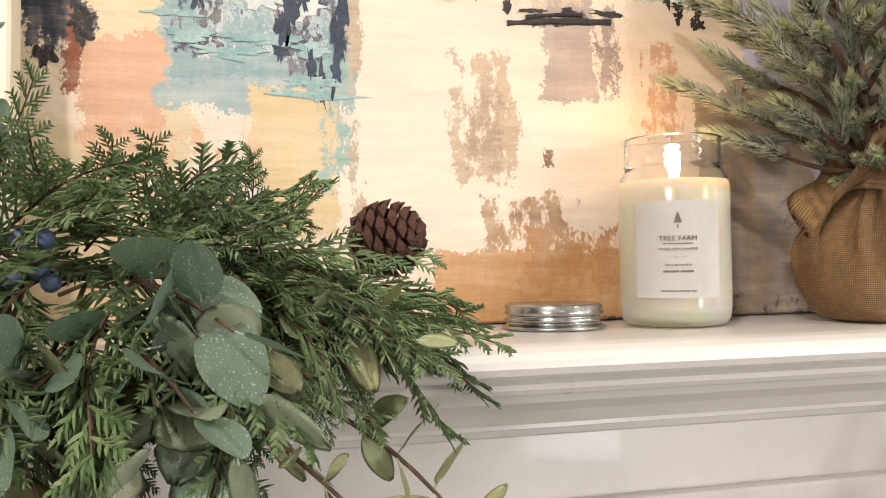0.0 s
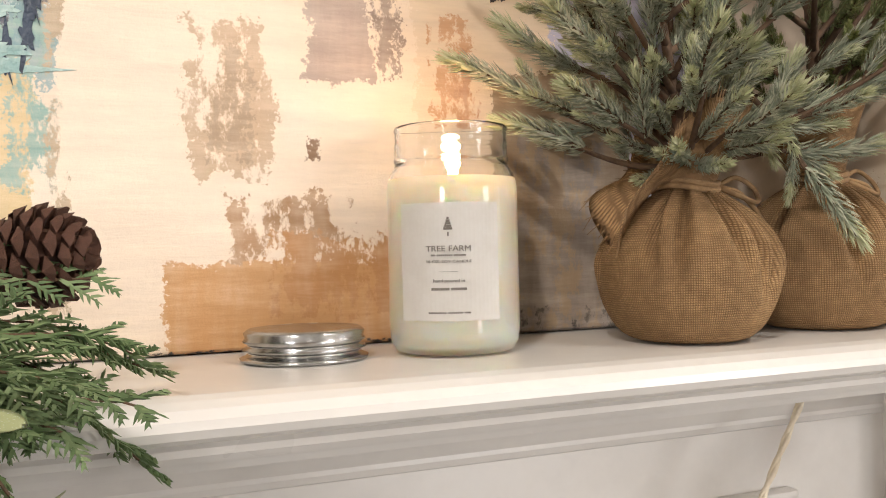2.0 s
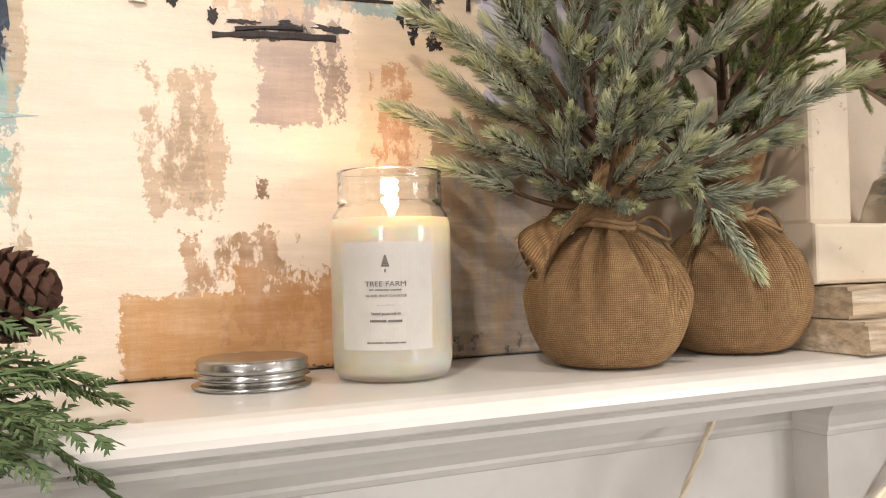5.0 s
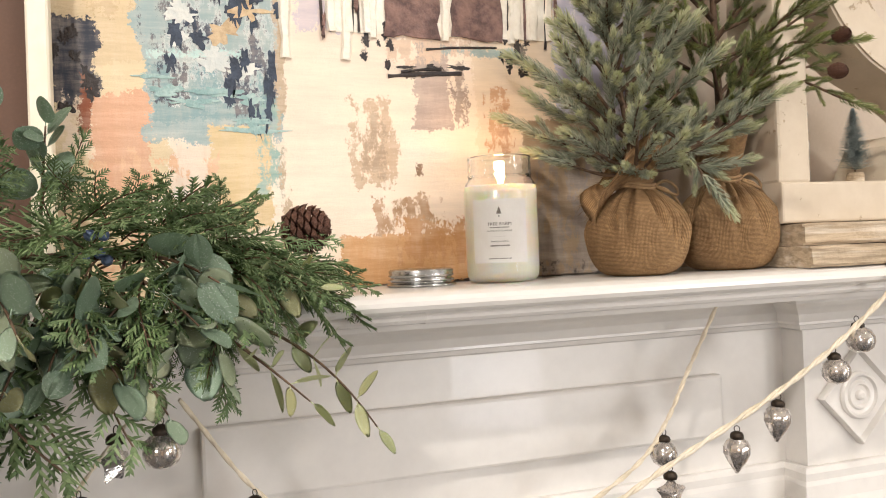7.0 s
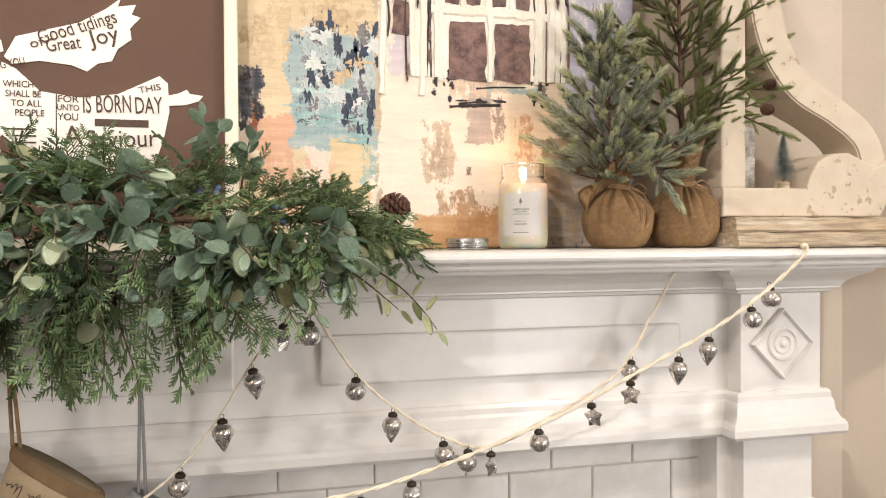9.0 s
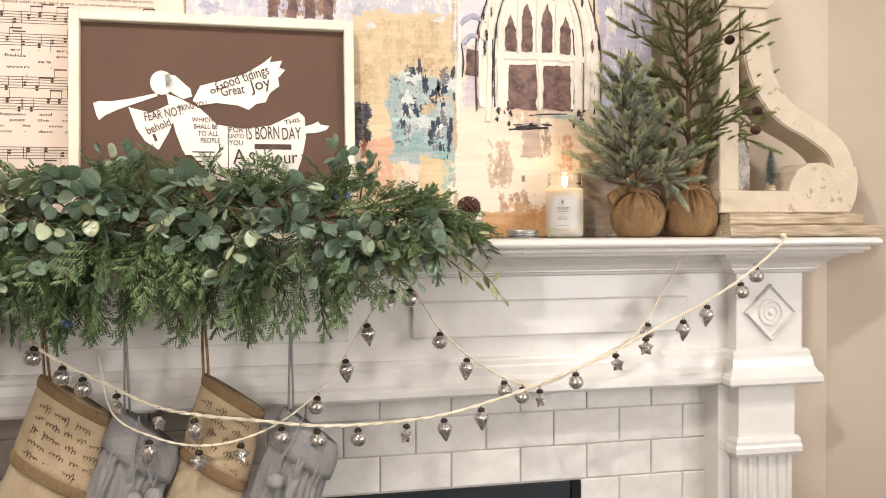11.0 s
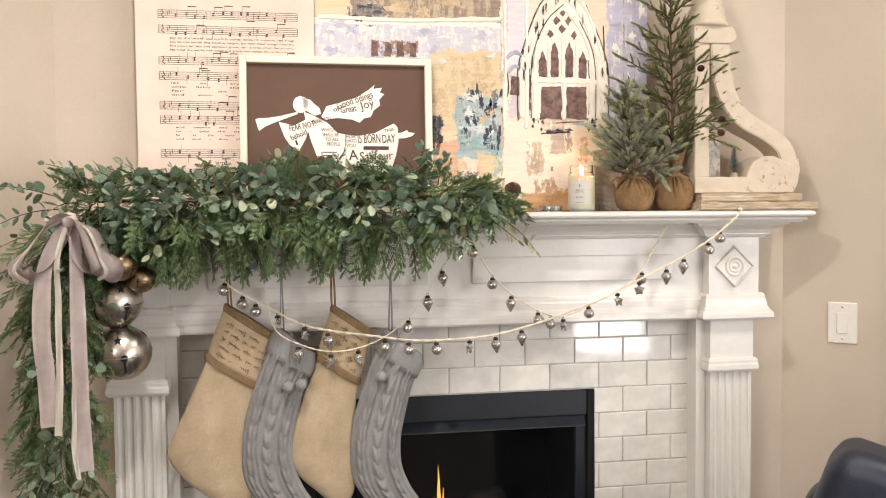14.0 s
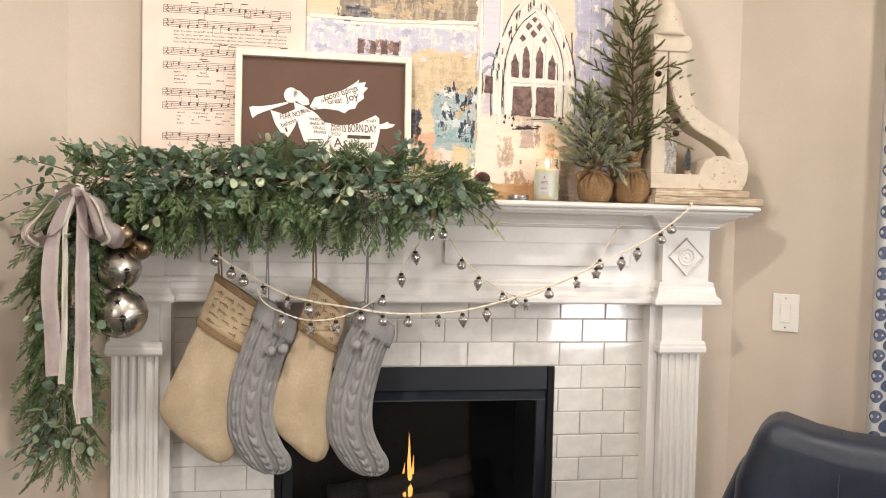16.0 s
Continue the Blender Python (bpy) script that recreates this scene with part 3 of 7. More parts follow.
# frieze with two raised panels
bm = boxed(lx + 0.08, rx - 0.08, FR, 0.656, 1.135, TOP - 0.04)
mpart("frieze", bm)
for x0, x1 in ((2 * XC - 0.60, 2 * XC + 0.012), (-0.012, 0.60)):
    bm = boxed(x0, x1, FR - 0.012, FR + 0.002, 1.250, 1.326, bev=0.004, seg=2)
    mpart("raised_panel", bm)
# architrave band, stepping out round the pilaster blocks
arch = [(0.0, 1.207), (0.008, 1.207), (0.012, 1.201), (0.012, 1.192), (0.015, 1.187), (0.017, 1.170), (0.023, 1.158), (0.028, 1.154), (0.031, 1.148), (0.031, 1.136), (0.026, 1.130), (0.0, 1.130)]
mpart("architrave", wrap(arch, path))
for s in (lx, rx):
    bm = boxed(s - 0.080, s + 0.080, PF, 0.656, 1.128, TOP - 0.038)
    mpart("pilaster_block", bm)
    bm = boxed(s - 0.072, s + 0.066, PF + 0.004, 0.656, 1.0, 1.132)
    mpart("neck_block", bm)
    capm = [(0.0, 1.012), (0.006, 1.012), (0.010, 1.004), (0.010, 0.996), (0.012, 0.990), (0.012, 0.978), (0.007, 0.970), (0.0, 0.970)]
    mpart("capital", wrap(capm, [(s - 0.072, 0.655), (s - 0.072, PF + 0.004), (s + 0.066, PF + 0.004), (s + 0.066, 0.655)]))
    # fluted shaft: five grooves cut into its face
    out, w = [], 0.132
    x0 = s - 0.068
    out.append((x0, 0.656))
    out.append((x0, PF + 0.010))
    n = 5
    for i in range(n):
        cx = x0 + w * (i + 0.5) / n + (0.5 - (i + 0.5) / n) * 0.012
        for k in range(7):
            a = math.pi * (1 - k / 6)
            out.append((cx + 0.0085 * math.cos(a), PF + 0.010 + 0.007 * math.sin(a)))
    out += [(x0 + w, PF + 0.010), (x0 + w, 0.656)]
    bm = bmesh.new()
    lo, hi = [bm.verts.new((x, y, 0.16)) for x, y in out], [bm.verts.new((x, y, 0.972)) for x, y in out]
    for i in range(len(out)):
        j = (i + 1) % len(out)
        bm.faces.new((lo[i], lo[j], hi[j], hi[i]))
    bm.faces.new(lo[::-1]), bm.faces.new(hi)
    bmesh.ops.recalc_face_normals(bm, faces=bm.faces)
    mpart("fluted_shaft", bm)
    mpart("plinth", boxed(s - 0.08, s + 0.078, PF - 0.005, 0.656, 0.0, 0.165, bev=0.006, seg=2))
    # carved diamond: four raised edges round a ringed boss
    bm = bmesh.new()
    r = 0.062
    q = [Vector((s + r * a, 0, 1.288 + r * b)) for a, b in ((0, 1), (1, 0), (0, -1), (-1, 0))]
    cq = Vector((s, 0, 1.288))
    rows = [[bm.verts.new((cq.x + (p.x - cq.x) * f, PF - h, cq.z + (p.z - cq.z) * f)) for p in q] for f, h in ((1.0, -0.002), (1.0, 0.008), (0.965, 0.011), (0.93, 0.011), (0.86, 0.004))]
    for a, b in zip(rows, rows[1:]):
        for i in range(4):
            bm.faces.new((a[i], a[(i + 1) % 4], b[(i + 1) % 4], b[i]))
    bm.faces.new(rows[-1])
    bmesh.ops.recalc_face_normals(bm, faces=bm.faces)
    mpart("diamond_rosette", bm)
    bm = lathe([(0.030, -0.002), (0.030, 0.003), (0.028, 0.0055), (0.025, 0.0055), (0.023, 0.002), (0.019, 0.001), (0.017, 0.004), (0.014, 0.004), (0.012, 0.001), (0.007, 0.001), (0.006, 0.005), (0.003, 0.007), (0.0, 0.007)], 40)
    bm.transform(Matrix.Translation((s, PF - 0.004, 1.288)) @ Matrix.Rotation(radians(90), 4, "X"))
    mpart("boss", bm)
    # plain inner strip between pilaster and tile
    ix = s + 0.064 if s < XC else s - 0.070
    mpart("inner_strip", boxed(ix if s < XC else ix - 0.030, ix + 0.030 if s < XC else ix, 0.575, 0.656, 0.0, 1.130))

# firebox
OX0, OX1, OT, OB = -0.526, 0.376, 0.914, 0.16
fb = empty("firebox", (OX0 + OX1) / 2, 0.66, OB)
tagged(fb, "black steel gas fireplace insert with a hood", "fireplace insert")


def fpart(name, bm, mat, label=""):
    bm.transform(Matrix.Translation((-(OX0 + OX1) / 2, -0.66, -OB)))
    return part(name, bm, mat, fb, label)


bm = bmesh.new()
box(bm, OX0, OX0 + 0.02, 0.628, 1.05, OB, OT)
box(bm, OX1 - 0.02, OX1, 0.628, 1.05, OB, OT)
box(bm, OX0 + 0.02, OX1 - 0.02, 0.66, 1.05, OB, OB + 0.02)
box(bm, OX0 + 0.02, OX1 - 0.02, 0.66, 1.05, OT - 0.02, OT)
box(bm, OX0, OX1, 1.05, 1.07, OB, OT)
fpart("box_shell", bm, M_SOOT)
fpart("top_panel", boxed(OX0 + 0.02, OX1 - 0.02, 0.634, 0.66, 0.835, OT, bev=0.003), M_BLACK)
fpart("lower_panel", boxed(OX0 + 0.02, OX1 - 0.02, 0.634, 0.66, OB, 0.30, bev=0.003), M_BLACK)
bm = bmesh.new()
vs = [bm.verts.new(p) for p in ((OX0 + 0.03, 0.650, 0.842), (OX1 - 0.03, 0.650, 0.842), (OX1 - 0.035, 0.606, 0.812), (OX0 + 0.035, 0.606, 0.812))]
bm.faces.new(vs)
g = bmesh.ops.extrude_face_region(bm, geom=list(bm.faces))
bmesh.ops.translate(bm, vec=(0, -0.001, -0.003), verts=[v for v in g["geom"] if isinstance(v, bmesh.types.BMVert)])
bmesh.ops.recalc_face_normals(bm, faces=bm.faces)
fpart("hood", bm, M_HOOD, "slanting dark steel hood")
bm = bmesh.new()
for x0, x1, z0, z1 in ((OX0 + 0.02, OX0 + 0.055, 0.30, 0.835), (OX1 - 0.055, OX1 - 0.02, 0.30, 0.835), (OX0 + 0.055, OX1 - 0.055, 0.80, 0.835), (OX0 + 0.055, OX1 - 0.055, 0.30, 0.33)):
    box(bm, x0, x1, 0.642, 0.665, z0, z1, 0.002)
fpart("door_frame", bm, M_BLACK)
g = fpart("fire_glass", boxed(OX0 + 0.055, OX1 - 0.055, 0.652, 0.655, 0.33, 0.80), M_FIREGLASS)
g.visible_shadow = False
for i, (x0, y0, z0, x1, y1, z1, r) in enumerate(((-0.35, 0.86, 0.42, 0.16, 0.90, 0.44, 0.05), (-0.30, 0.76, 0.40, 0.05, 0.80, 0.41, 0.042), (-0.22, 0.78, 0.46, 0.14, 0.88, 0.52, 0.035))):
    pts = [Vector((x0, y0, z0)).lerp(Vector((x1, y1, z1)), k / 10) + Vector((0, noise.noise((k * 0.6, i, 0)) * 0.01, noise.noise((k * 0.6, i, 5)) * 0.012)) for k in range(11)]
    lg = link_mesh("fire_log", tube(pts, [r * (0.9 + 0.25 * noise.noise((k * 0.7, i, 9))) for k in range(11)], 14), M_LOG, True)
    tagged(lg, "charred log on the grate of the fireplace", "log", "logs in the fire")
bm = bmesh.new()
for k in range(9):
    x = -0.36 + k * 0.065
    box(bm, x, x + 0.012, 0.72, 0.95, 0.35, 0.362)
box(bm, -0.38, 0.19, 0.73, 0.742, 0.33, 0.351)
box(bm, -0.38, 0.19, 0.93, 0.942, 0.33, 0.351)
for x in (-0.37, 0.17):
    for y in (0.731, 0.931):
        box(bm, x, x + 0.01, y, y + 0.01, OB + 0.02, 0.331)
tagged(link_mesh("fire_grate", bm, M_BLACK), "black iron grate under the logs", "grate")


def flame(x, y, z, h, w, seed):
    bm = bmesh.new()
    rings = []
    n, seg = 16, 10
    for i in range(n + 1):
        t = i / n
        r = w * (math.sin(math.pi * min(1, t * 0.9 + 0.10)) ** 0.8) * (1 - 0.75 * t) + 0.0004
        dx = 0.35 * w * math.sin(4 * t + seed) + 0.6 * w * t * noise.noise((seed, t * 3, 0))
        rings.append([bm.verts.new((x + dx + r * math.cos(a), y + 0.6 * r * math.sin(a), z + h * t)) for a in (2 * math.pi * k / seg for k in range(seg))])
    for a, b in zip(rings, rings[1:]):
        for k in range(seg):
            bm.faces.new((a[k], a[(k + 1) % seg], b[(k + 1) % seg], b[k]))
    bm.faces.new(rings[0][::-1]), bm.faces.new(rings[-1])
    return bm


fire = empty("gas_fire", -0.08, 0.79, 0.43)
tagged(fire, "small orange gas flame among the logs", "fire")
for dx, dy, h, w, sd in ((0.0, 0.0, 0.23, 0.010, 1.0), (-0.014, 0.02, 0.12, 0.009, 2.4), (0.012, 0.012, 0.15, 0.008, 4.1)):
    part("flame_tongue", flame(dx, dy, 0, h, w, sd), M_FIRE, fire, smooth=True)

# ---- pictures on the shelf ----
painting = empty("painting", 0.0375, 0.60, TOP)
tagged(painting, "abstract oil painting of a chapel on canvas", "painting")
PO = Vector((0.0375, 0.60, TOP))


def ppart(name, bm, mat, label="", smooth=False):
    ob = part(name, bm, mat, painting, label, smooth)
    ob.matrix_parent_inverse = Matrix.Translation(-PO)
    return ob


ppart("canvas", boxed(-0.452, 0.527, 0.587, 0.622, TOP + 0.001, 2.50, bev=0.002), M_PAINT)


def stroke(pts, w, depth=0.0022, seed=0):
    """A ridge of paint along pts (x, z) with uneven sides, standing proud of the canvas."""
    bm = bmesh.new()
    line = smooth_line([(x, 0, z) for x, z in pts], 10)
    rows = []
    for i, p in enumerate(line):
        d = (line[min(i + 1, len(line) - 1)] - line[max(i - 1, 0)]).normalized()
        n = Vector((d.z, 0, -d.x))
        k = [w * (0.5 + 0.35 * noise.noise((p.x * 60 + s * 9, p.z * 60, seed))) for s in (0, 1)]
        rows.append([bm.verts.new((p + n * a) + Vector((0, y, 0))) for a, y in ((-k[0], 0.5875), (-k[0] * 0.6, 0.587 - depth), (k[1] * 0.5, 0.587 - depth * 0.8), (k[1], 0.5875))])
    for a, b in zip(rows, rows[1:]):
        for j in range(3):
            bm.faces.new((a[j], a[j + 1], b[j + 1], b[j]))
    bmesh.ops.recalc_face_normals(bm, faces=bm.faces)
    return bm


def dab(outline, depth=0.0014, seed=0):
    """A flat patch of paint with an uneven edge."""
    pts = []
    for i, (x, z) in enumerate(outline):
        x2, z2 = outline[(i + 1) % len(outline)]
        for k in range(6):
            t = k / 6
            px, pz = x + (x2 - x) * t, z + (z2 - z) * t
            pts.append((px + 0.004 * noise.noise((px * 90, pz * 90, seed)), pz + 0.004 * noise.noise((px * 90, pz * 90, seed + 7))))
    return slab(pts, 0.588, 0.587 - depth)


M_PWHITE = surface("white_oil_paint", "ece3d2", "f7f0e2", 30, 0.45, bump=0.8, fine=150, dist=0.003)
M_PBROWN = surface("brown_oil_paint", "4e3733", "8a6a60", 45, 0.45, bump=0.8, fine=150, dist=0.003)
M_PDARK = surface("dark_oil_paint", "2a2526", "3c3330", 40, 0.45, bump=0.8, fine=150, dist=0.003)
M_PLAV = surface("lavender_oil_paint", "a9a6bd", "c9c4cc", 30, 0.45, bump=0.8, fine=150, dist=0.003)
# chapel window: pointed arch of pale ridges round dark lights
AX, AZ, AW = 0.268, 1.72, 0.105


def arch(w, top):
    left = [(AX - w, AZ + 0.01), (AX - w, AZ + 0.14), (AX - w * 0.86, AZ + 0.22), (AX - w * 0.5, AZ + top * 0.86), (AX, AZ + top)]
    return left + [(2 * AX - x, z) for x, z in left[::-1]][1:]


ppart("paint_patch", slab(arch(0.128, 0.385), 0.588, 0.5862), M_PWHITE)
for w, top, sd in ((0.128, 0.39, 1), (0.108, 0.355, 2), (0.088, 0.325, 3)):
    ppart("paint_ridge", stroke(arch(w, top), 0.013, 0.004, sd), M_PWHITE)
for w, top, sd in ((0.138, 0.395, 4), (0.098, 0.340, 5)):
    pts = arch(w, top)
    ppart("paint_line", stroke(pts[:5], 0.0035, 0.003, sd), M_PDARK)
    ppart("paint_line", stroke(pts[5:], 0.003, 0.003, sd + 3), M_PBROWN)
# lower pair of dark lights, then the tracery above
for x0, x1, sd in ((0.199, 0.262, 1), (0.276, 0.338, 2)):
    ppart("paint_patch", dab([(x0, 1.728), (x1, 1.727), (x1 - 0.002, 1.822), (x0 + 0.002, 1.820)], 0.003, sd), M_PBROWN)
for x, z0, z1 in ((0.204, 1.848, 1.925), (0.241, 1.850, 1.950), (0.285, 1.850, 1.950), (0.326, 1.848, 1.925)):
    ppart("paint_patch", dab([(x - 0.011, z0), (x + 0.011, z0), (x + 0.012, z1 - 0.03), (x, z1), (x - 0.012, z1 - 0.03)], 0.003, x), M_PBROWN)
for x, z in ((0.228, 1.972), (0.264, 1.990), (0.300, 1.972), (0.247, 2.012), (0.283, 2.012), (0.265, 2.036)):
    ppart("paint_patch", dab([(x - 0.010, z), (x, z - 0.013), (x + 0.010, z), (x, z + 0.013)], 0.003, x), M_PBROWN)
for x in (0.186, 0.269, 0.350):
    ppart("paint_ridge", stroke([(x, 1.725), (x, 1.79), (x, 1.845)], 0.012, 0.004, x), M_PWHITE)
for x in (0.222, 0.264, 0.306):
    ppart("paint_ridge", stroke([(x, 1.845), (x, 1.90), (x + 0.003, 1.96)], 0.010, 0.004, x), M_PWHITE)
ppart("paint_ridge", stroke([(0.17, 1.836), (0.27, 1.839), (0.37, 1.835)], 0.020, 0.004, 7), M_PWHITE)
for x0, x1, z, w_, sd in ((0.200, 0.286, 1.687, 0.0055, 13), (0.215, 0.262, 1.692, 0.004, 15), (0.245, 0.330, 1.718, 0.003, 17)):
    ppart("paint_line", stroke([(x0, z - 0.003), (x0 * 0.6 + x1 * 0.4, z), (x1, z + 0.002)], w_, 0.002, sd), M_PDARK)
for x, z0, z1 in ((0.100, 1.79, 1.86), (0.163, 1.73, 1.98), (0.392, 1.72, 2.00), (0.345, 1.74, 1.90)):
    ppart("paint_line", stroke([(x, z0), (x + 0.003, (z0 + z1) / 2), (x - 0.002, z1)], 0.004, 0.002, x), M_PDARK)
ppart("paint_patch", dab([(0.108, 1.795), (0.142, 1.793), (0.140, 1.845), (0.110, 1.85)], 0.002, 3), M_PBROWN)
ppart("paint_ridge", stroke([(-0.44, 2.004), (-0.2, 2.000), (0.08, 2.012)], 0.014, 0.004, 21), M_PWHITE)
for x in (-0.285, -0.247, -0.212, -0.176):
    ppart("paint_patch", dab([(x - 0.010, 1.897), (x + 0.010, 1.898), (x + 0.009, 1.938), (x - 0.008, 1.940)], 0.002, x), M_PBROWN)
for x in (0.090, 0.155):
    ppart("paint_ridge", stroke([(x, 1.70), (x + 0.004, 1.9), (x, 2.2), (x, 2.45)], 0.012, 0.004, x * 10), M_PWHITE)
for z, x0, x1, sd in ((1.86, 0.10, 0.15, 31), (1.90, 0.095, 0.15, 32)):
    ppart("paint_ridge", stroke([(x0, z), ((x0 + x1) / 2, z + 0.018), (x1, z + 0.004)], 0.012, 0.004, sd), M_PLAV)

# palette-knife marks: small jagged dabs of paint
rp = random.Random(4)
M_PNAVY = surface("navy_oil_paint", "27303f", "3d4a5c", 40, 0.45, bump=0.8, fine=150, dist=0.003)
M_PTEAL = surface("teal_oil_paint", "88aaa8", "b4cac4", 40, 0.45, bump=0.8, fine=150, dist=0.003)
M_PGREY = surface("pale_grey_oil_paint", "cbd0cc", "e2e2da", 40, 0.45, bump=0.8, fine=150, dist=0.003)
M_PTAN = surface("tan_oil_paint", "b89c78", "d8c19c", 40, 0.45, bump=0.8, fine=150, dist=0.003)


def knife(x, z, w, h, mat, lift):
    n = 26
    pts = []
    for k in range(n):
        a = 2 * math.pi * k / n
        j = 1 + 0.9 * noise.noise((x * 300 + math.cos(a) * 1.8, z * 300 + math.sin(a) * 1.8, lift * 900)) + rp.uniform(-0.35, 0.35)
        pts.append((x + w * 0.5 * math.cos(a) * j, z + h * 0.5 * math.sin(a) * j))
    ppart("paint_dab", slab(pts, 0.588, 0.587 - lift), mat)


for mat, count, x0, x1, z0, z1, w, h in ((M_PGREY, 9, -0.03, 0.085, 1.66, 1.80, 0.030, 0.016), (M_PNAVY, 18, -0.03, 0.085, 1.67, 1.81, 0.010, 0.024), (M_PNAVY, 9, 0.03, 0.075, 1.61, 1.70, 0.008, 0.022), (M_PTEAL, 9, -0.05, 0.060, 1.62, 1.68, 0.034, 0.007),
                                         (M_PDARK, 12, 0.172, 0.205, 1.697, 1.738, 0.006, 0.010), (M_PDARK, 12, 0.335, 0.372, 1.690, 1.735, 0.007, 0.009), (M_PDARK, 7, 0.21, 0.29, 1.686, 1.697, 0.016, 0.004),
                                         (M_PGREY, 8, -0.44, 0.07, 1.87, 1.99, 0.030, 0.012), (M_PLAV, 12, -0.44, 0.07, 1.87, 1.99, 0.034, 0.018), (M_PTAN, 9, -0.13, 0.08, 1.72, 1.90, 0.034, 0.022),
                                         (M_PTAN, 12, -0.33, 0.07, 2.02, 2.30, 0.05, 0.03), (M_PNAVY, 7, -0.34, -0.26, 1.99, 2.04, 0.022, 0.010), (M_PWHITE, 10, 0.42, 0.52, 1.70, 2.20, 0.018, 0.030), (M_PDARK, 10, -0.135, -0.095, 1.64, 1.72, 0.010, 0.012)):
    for k in range(count):
        s_ = rp.uniform(0.6, 1.3)
        knife(rp.uniform(x0, x1), rp.uniform(z0, z1), w * s_, h * rp.uniform(0.6, 1.4), mat, 0.0004 + 0.00005 * rp.randint(1, 12))
for k in range(26):
    t = rp.random()
    o = arch(rp.choice((0.100, 0.120, 0.137)), 0.37)
    p, q = o[int(t * 7.99)], o[min(8, int(t * 7.99) + 1)]
    f = rp.random()
    knife(p[0] + (q[0] - p[0]) * f, p[1] + (q[1] - p[1]) * f, 0.004, 0.022, M_PDARK if k % 2 else M_PBROWN, 0.0042)

# music print on canvas
music = empty("music_canvas", -0.689, 0.585, TOP)
tagged(music, "cream canvas print of a hymn's sheet music", "canvas print")
MO = Vector((-0.689, 0.585, TOP))


def music_part(name, ob_or_bm, mat, label=""):
    ob = part(name, ob_or_bm, mat, music, label) if isinstance(ob_or_bm, bmesh.types.BMesh) else ob_or_bm
    ob.parent = music
    ob.matrix_parent_inverse = Matrix.Translation(-MO)
    return ob


music_part("canvas", boxed(-0.926, -0.452, 0.570, 0.600, TOP + 0.001, 2.20, bev=0.003, seg=2), M_PAPER)


def lettering(body, x, z, size, y, mat, width=None, name="lettering", tilt=0):
    me = text_mesh(body, size, width)
    me.materials.append(mat)
    ob = new(name, me)
    ob.matrix_basis = pose(x, y, z, 90, 0, 0) @ pose(0, 0, 0, 0, 0, tilt)
    return ob


rm = random.Random(11)
MX0, MX1 = -0.866, -0.497
verse = ["Joy to the world! the Lord is come; let earth receive her King;", "Joy to the earth! the Saviour reigns; let men their songs employ,",
         "No more let sins and sorrows grow, nor thorns infest the ground,", "He rules the world with truth and grace, and makes the nations prove"]
low = [["let  ev - ery  heart", "while fields  and  floods", "far  as  the", "and won - ders of"], ["and heaven and nature sing,", "re - peat the sounding joy,", "far  as  the  curse  is  found,", "and won - ders of his love,"], ["sing,  and  heaven", "joy,  re - peat"]]
# staves: five lines each, in pairs with words between
bm, bn = bmesh.new(), bmesh.new()
for zc, nn in ((2.135, 12), (2.085, 12), (1.995, 13), (1.954, 13), (1.871, 14), (1.830, 12), (1.751, 12), (1.712, 13), (1.621, 11), (1.569, 12), (1.49, 9)):
    for i in range(5):
        z = zc + (i - 2) * 0.0052
        box(bm, MX0, MX1, 0.5694, 0.5702, z - 0.0005, z + 0.0005)
    for x in (MX0, MX0 + 0.125, MX0 + 0.25, MX1 - 0.001):
        box(bm, x, x + 0.001, 0.5692, 0.5702, zc - 0.0104, zc + 0.0104)
    # clef: a bold hook
    cx = MX0 + 0.012
    tube([(cx + 0.004 * math.cos(t) * (1 - t / 12), 0.5695, zc - 0.010 + 0.0022 * t) for t in [k * 0.6 for k in range(18)]], 0.0011, 5, bn)
    for i in range(2):
        box(bn, cx + 0.012 + i * 0.005, cx + 0.0135 + i * 0.005, 0.5692, 0.5702, zc - 0.004 + i * 0.005, zc + 0.006 + i * 0.004)
    for k in range(nn):
        x = MX0 + 0.045 + (MX1 - MX0 - 0.06) * (k + 0.3 * rm.random()) / nn
        z = zc + rm.choice((-2, -1, 0, 1, 2)) * 0.0040
        up = rm.random() < 0.55
        for dz in (0, -0.0052):
            r = bmesh.ops.create_circle(bn, cap_ends=True, segments=10, radius=0.0024)
            bmesh.ops.transform(bn, matrix=Matrix.Translation((x, 0.5692, z + dz)) @ Matrix.Rotation(radians(90), 4, "X") @ Matrix.Diagonal((1.25, 0.85, 1, 1)), verts=r["verts"])
        sx = x + (0.0033 if up else -0.0038)
        z0, z1 = (z, z + 0.017) if up else (z - 0.022, z)
        box(bn, sx, sx + 0.0007, 0.5692, 0.5702, z0, z1)
        if rm.random() < 0.3:
            box(bn, sx, sx + 0.022, 0.5692, 0.5702, (z1 if up else z0) - 0.0012, (z1 if up else z0) + 0.0012)
tagged(music_part("staff_print", bm, M_BROWNINK, "thin printed staff lines"), kind="stuff")
tagged(music_part("note_print", bn, M_BROWNINK, "printed notes and clefs"), kind="stuff")
def lyric(t, z, x0, x1):
    ob = music_part("lyric_line", lettering(t, (x0 + x1) / 2, z, 0.0075, 0.5695, M_BROWNINK, x1 - x0, "lyric_line"), M_BROWNINK)
    tagged(ob, "small printed words of a verse", kind="stuff")


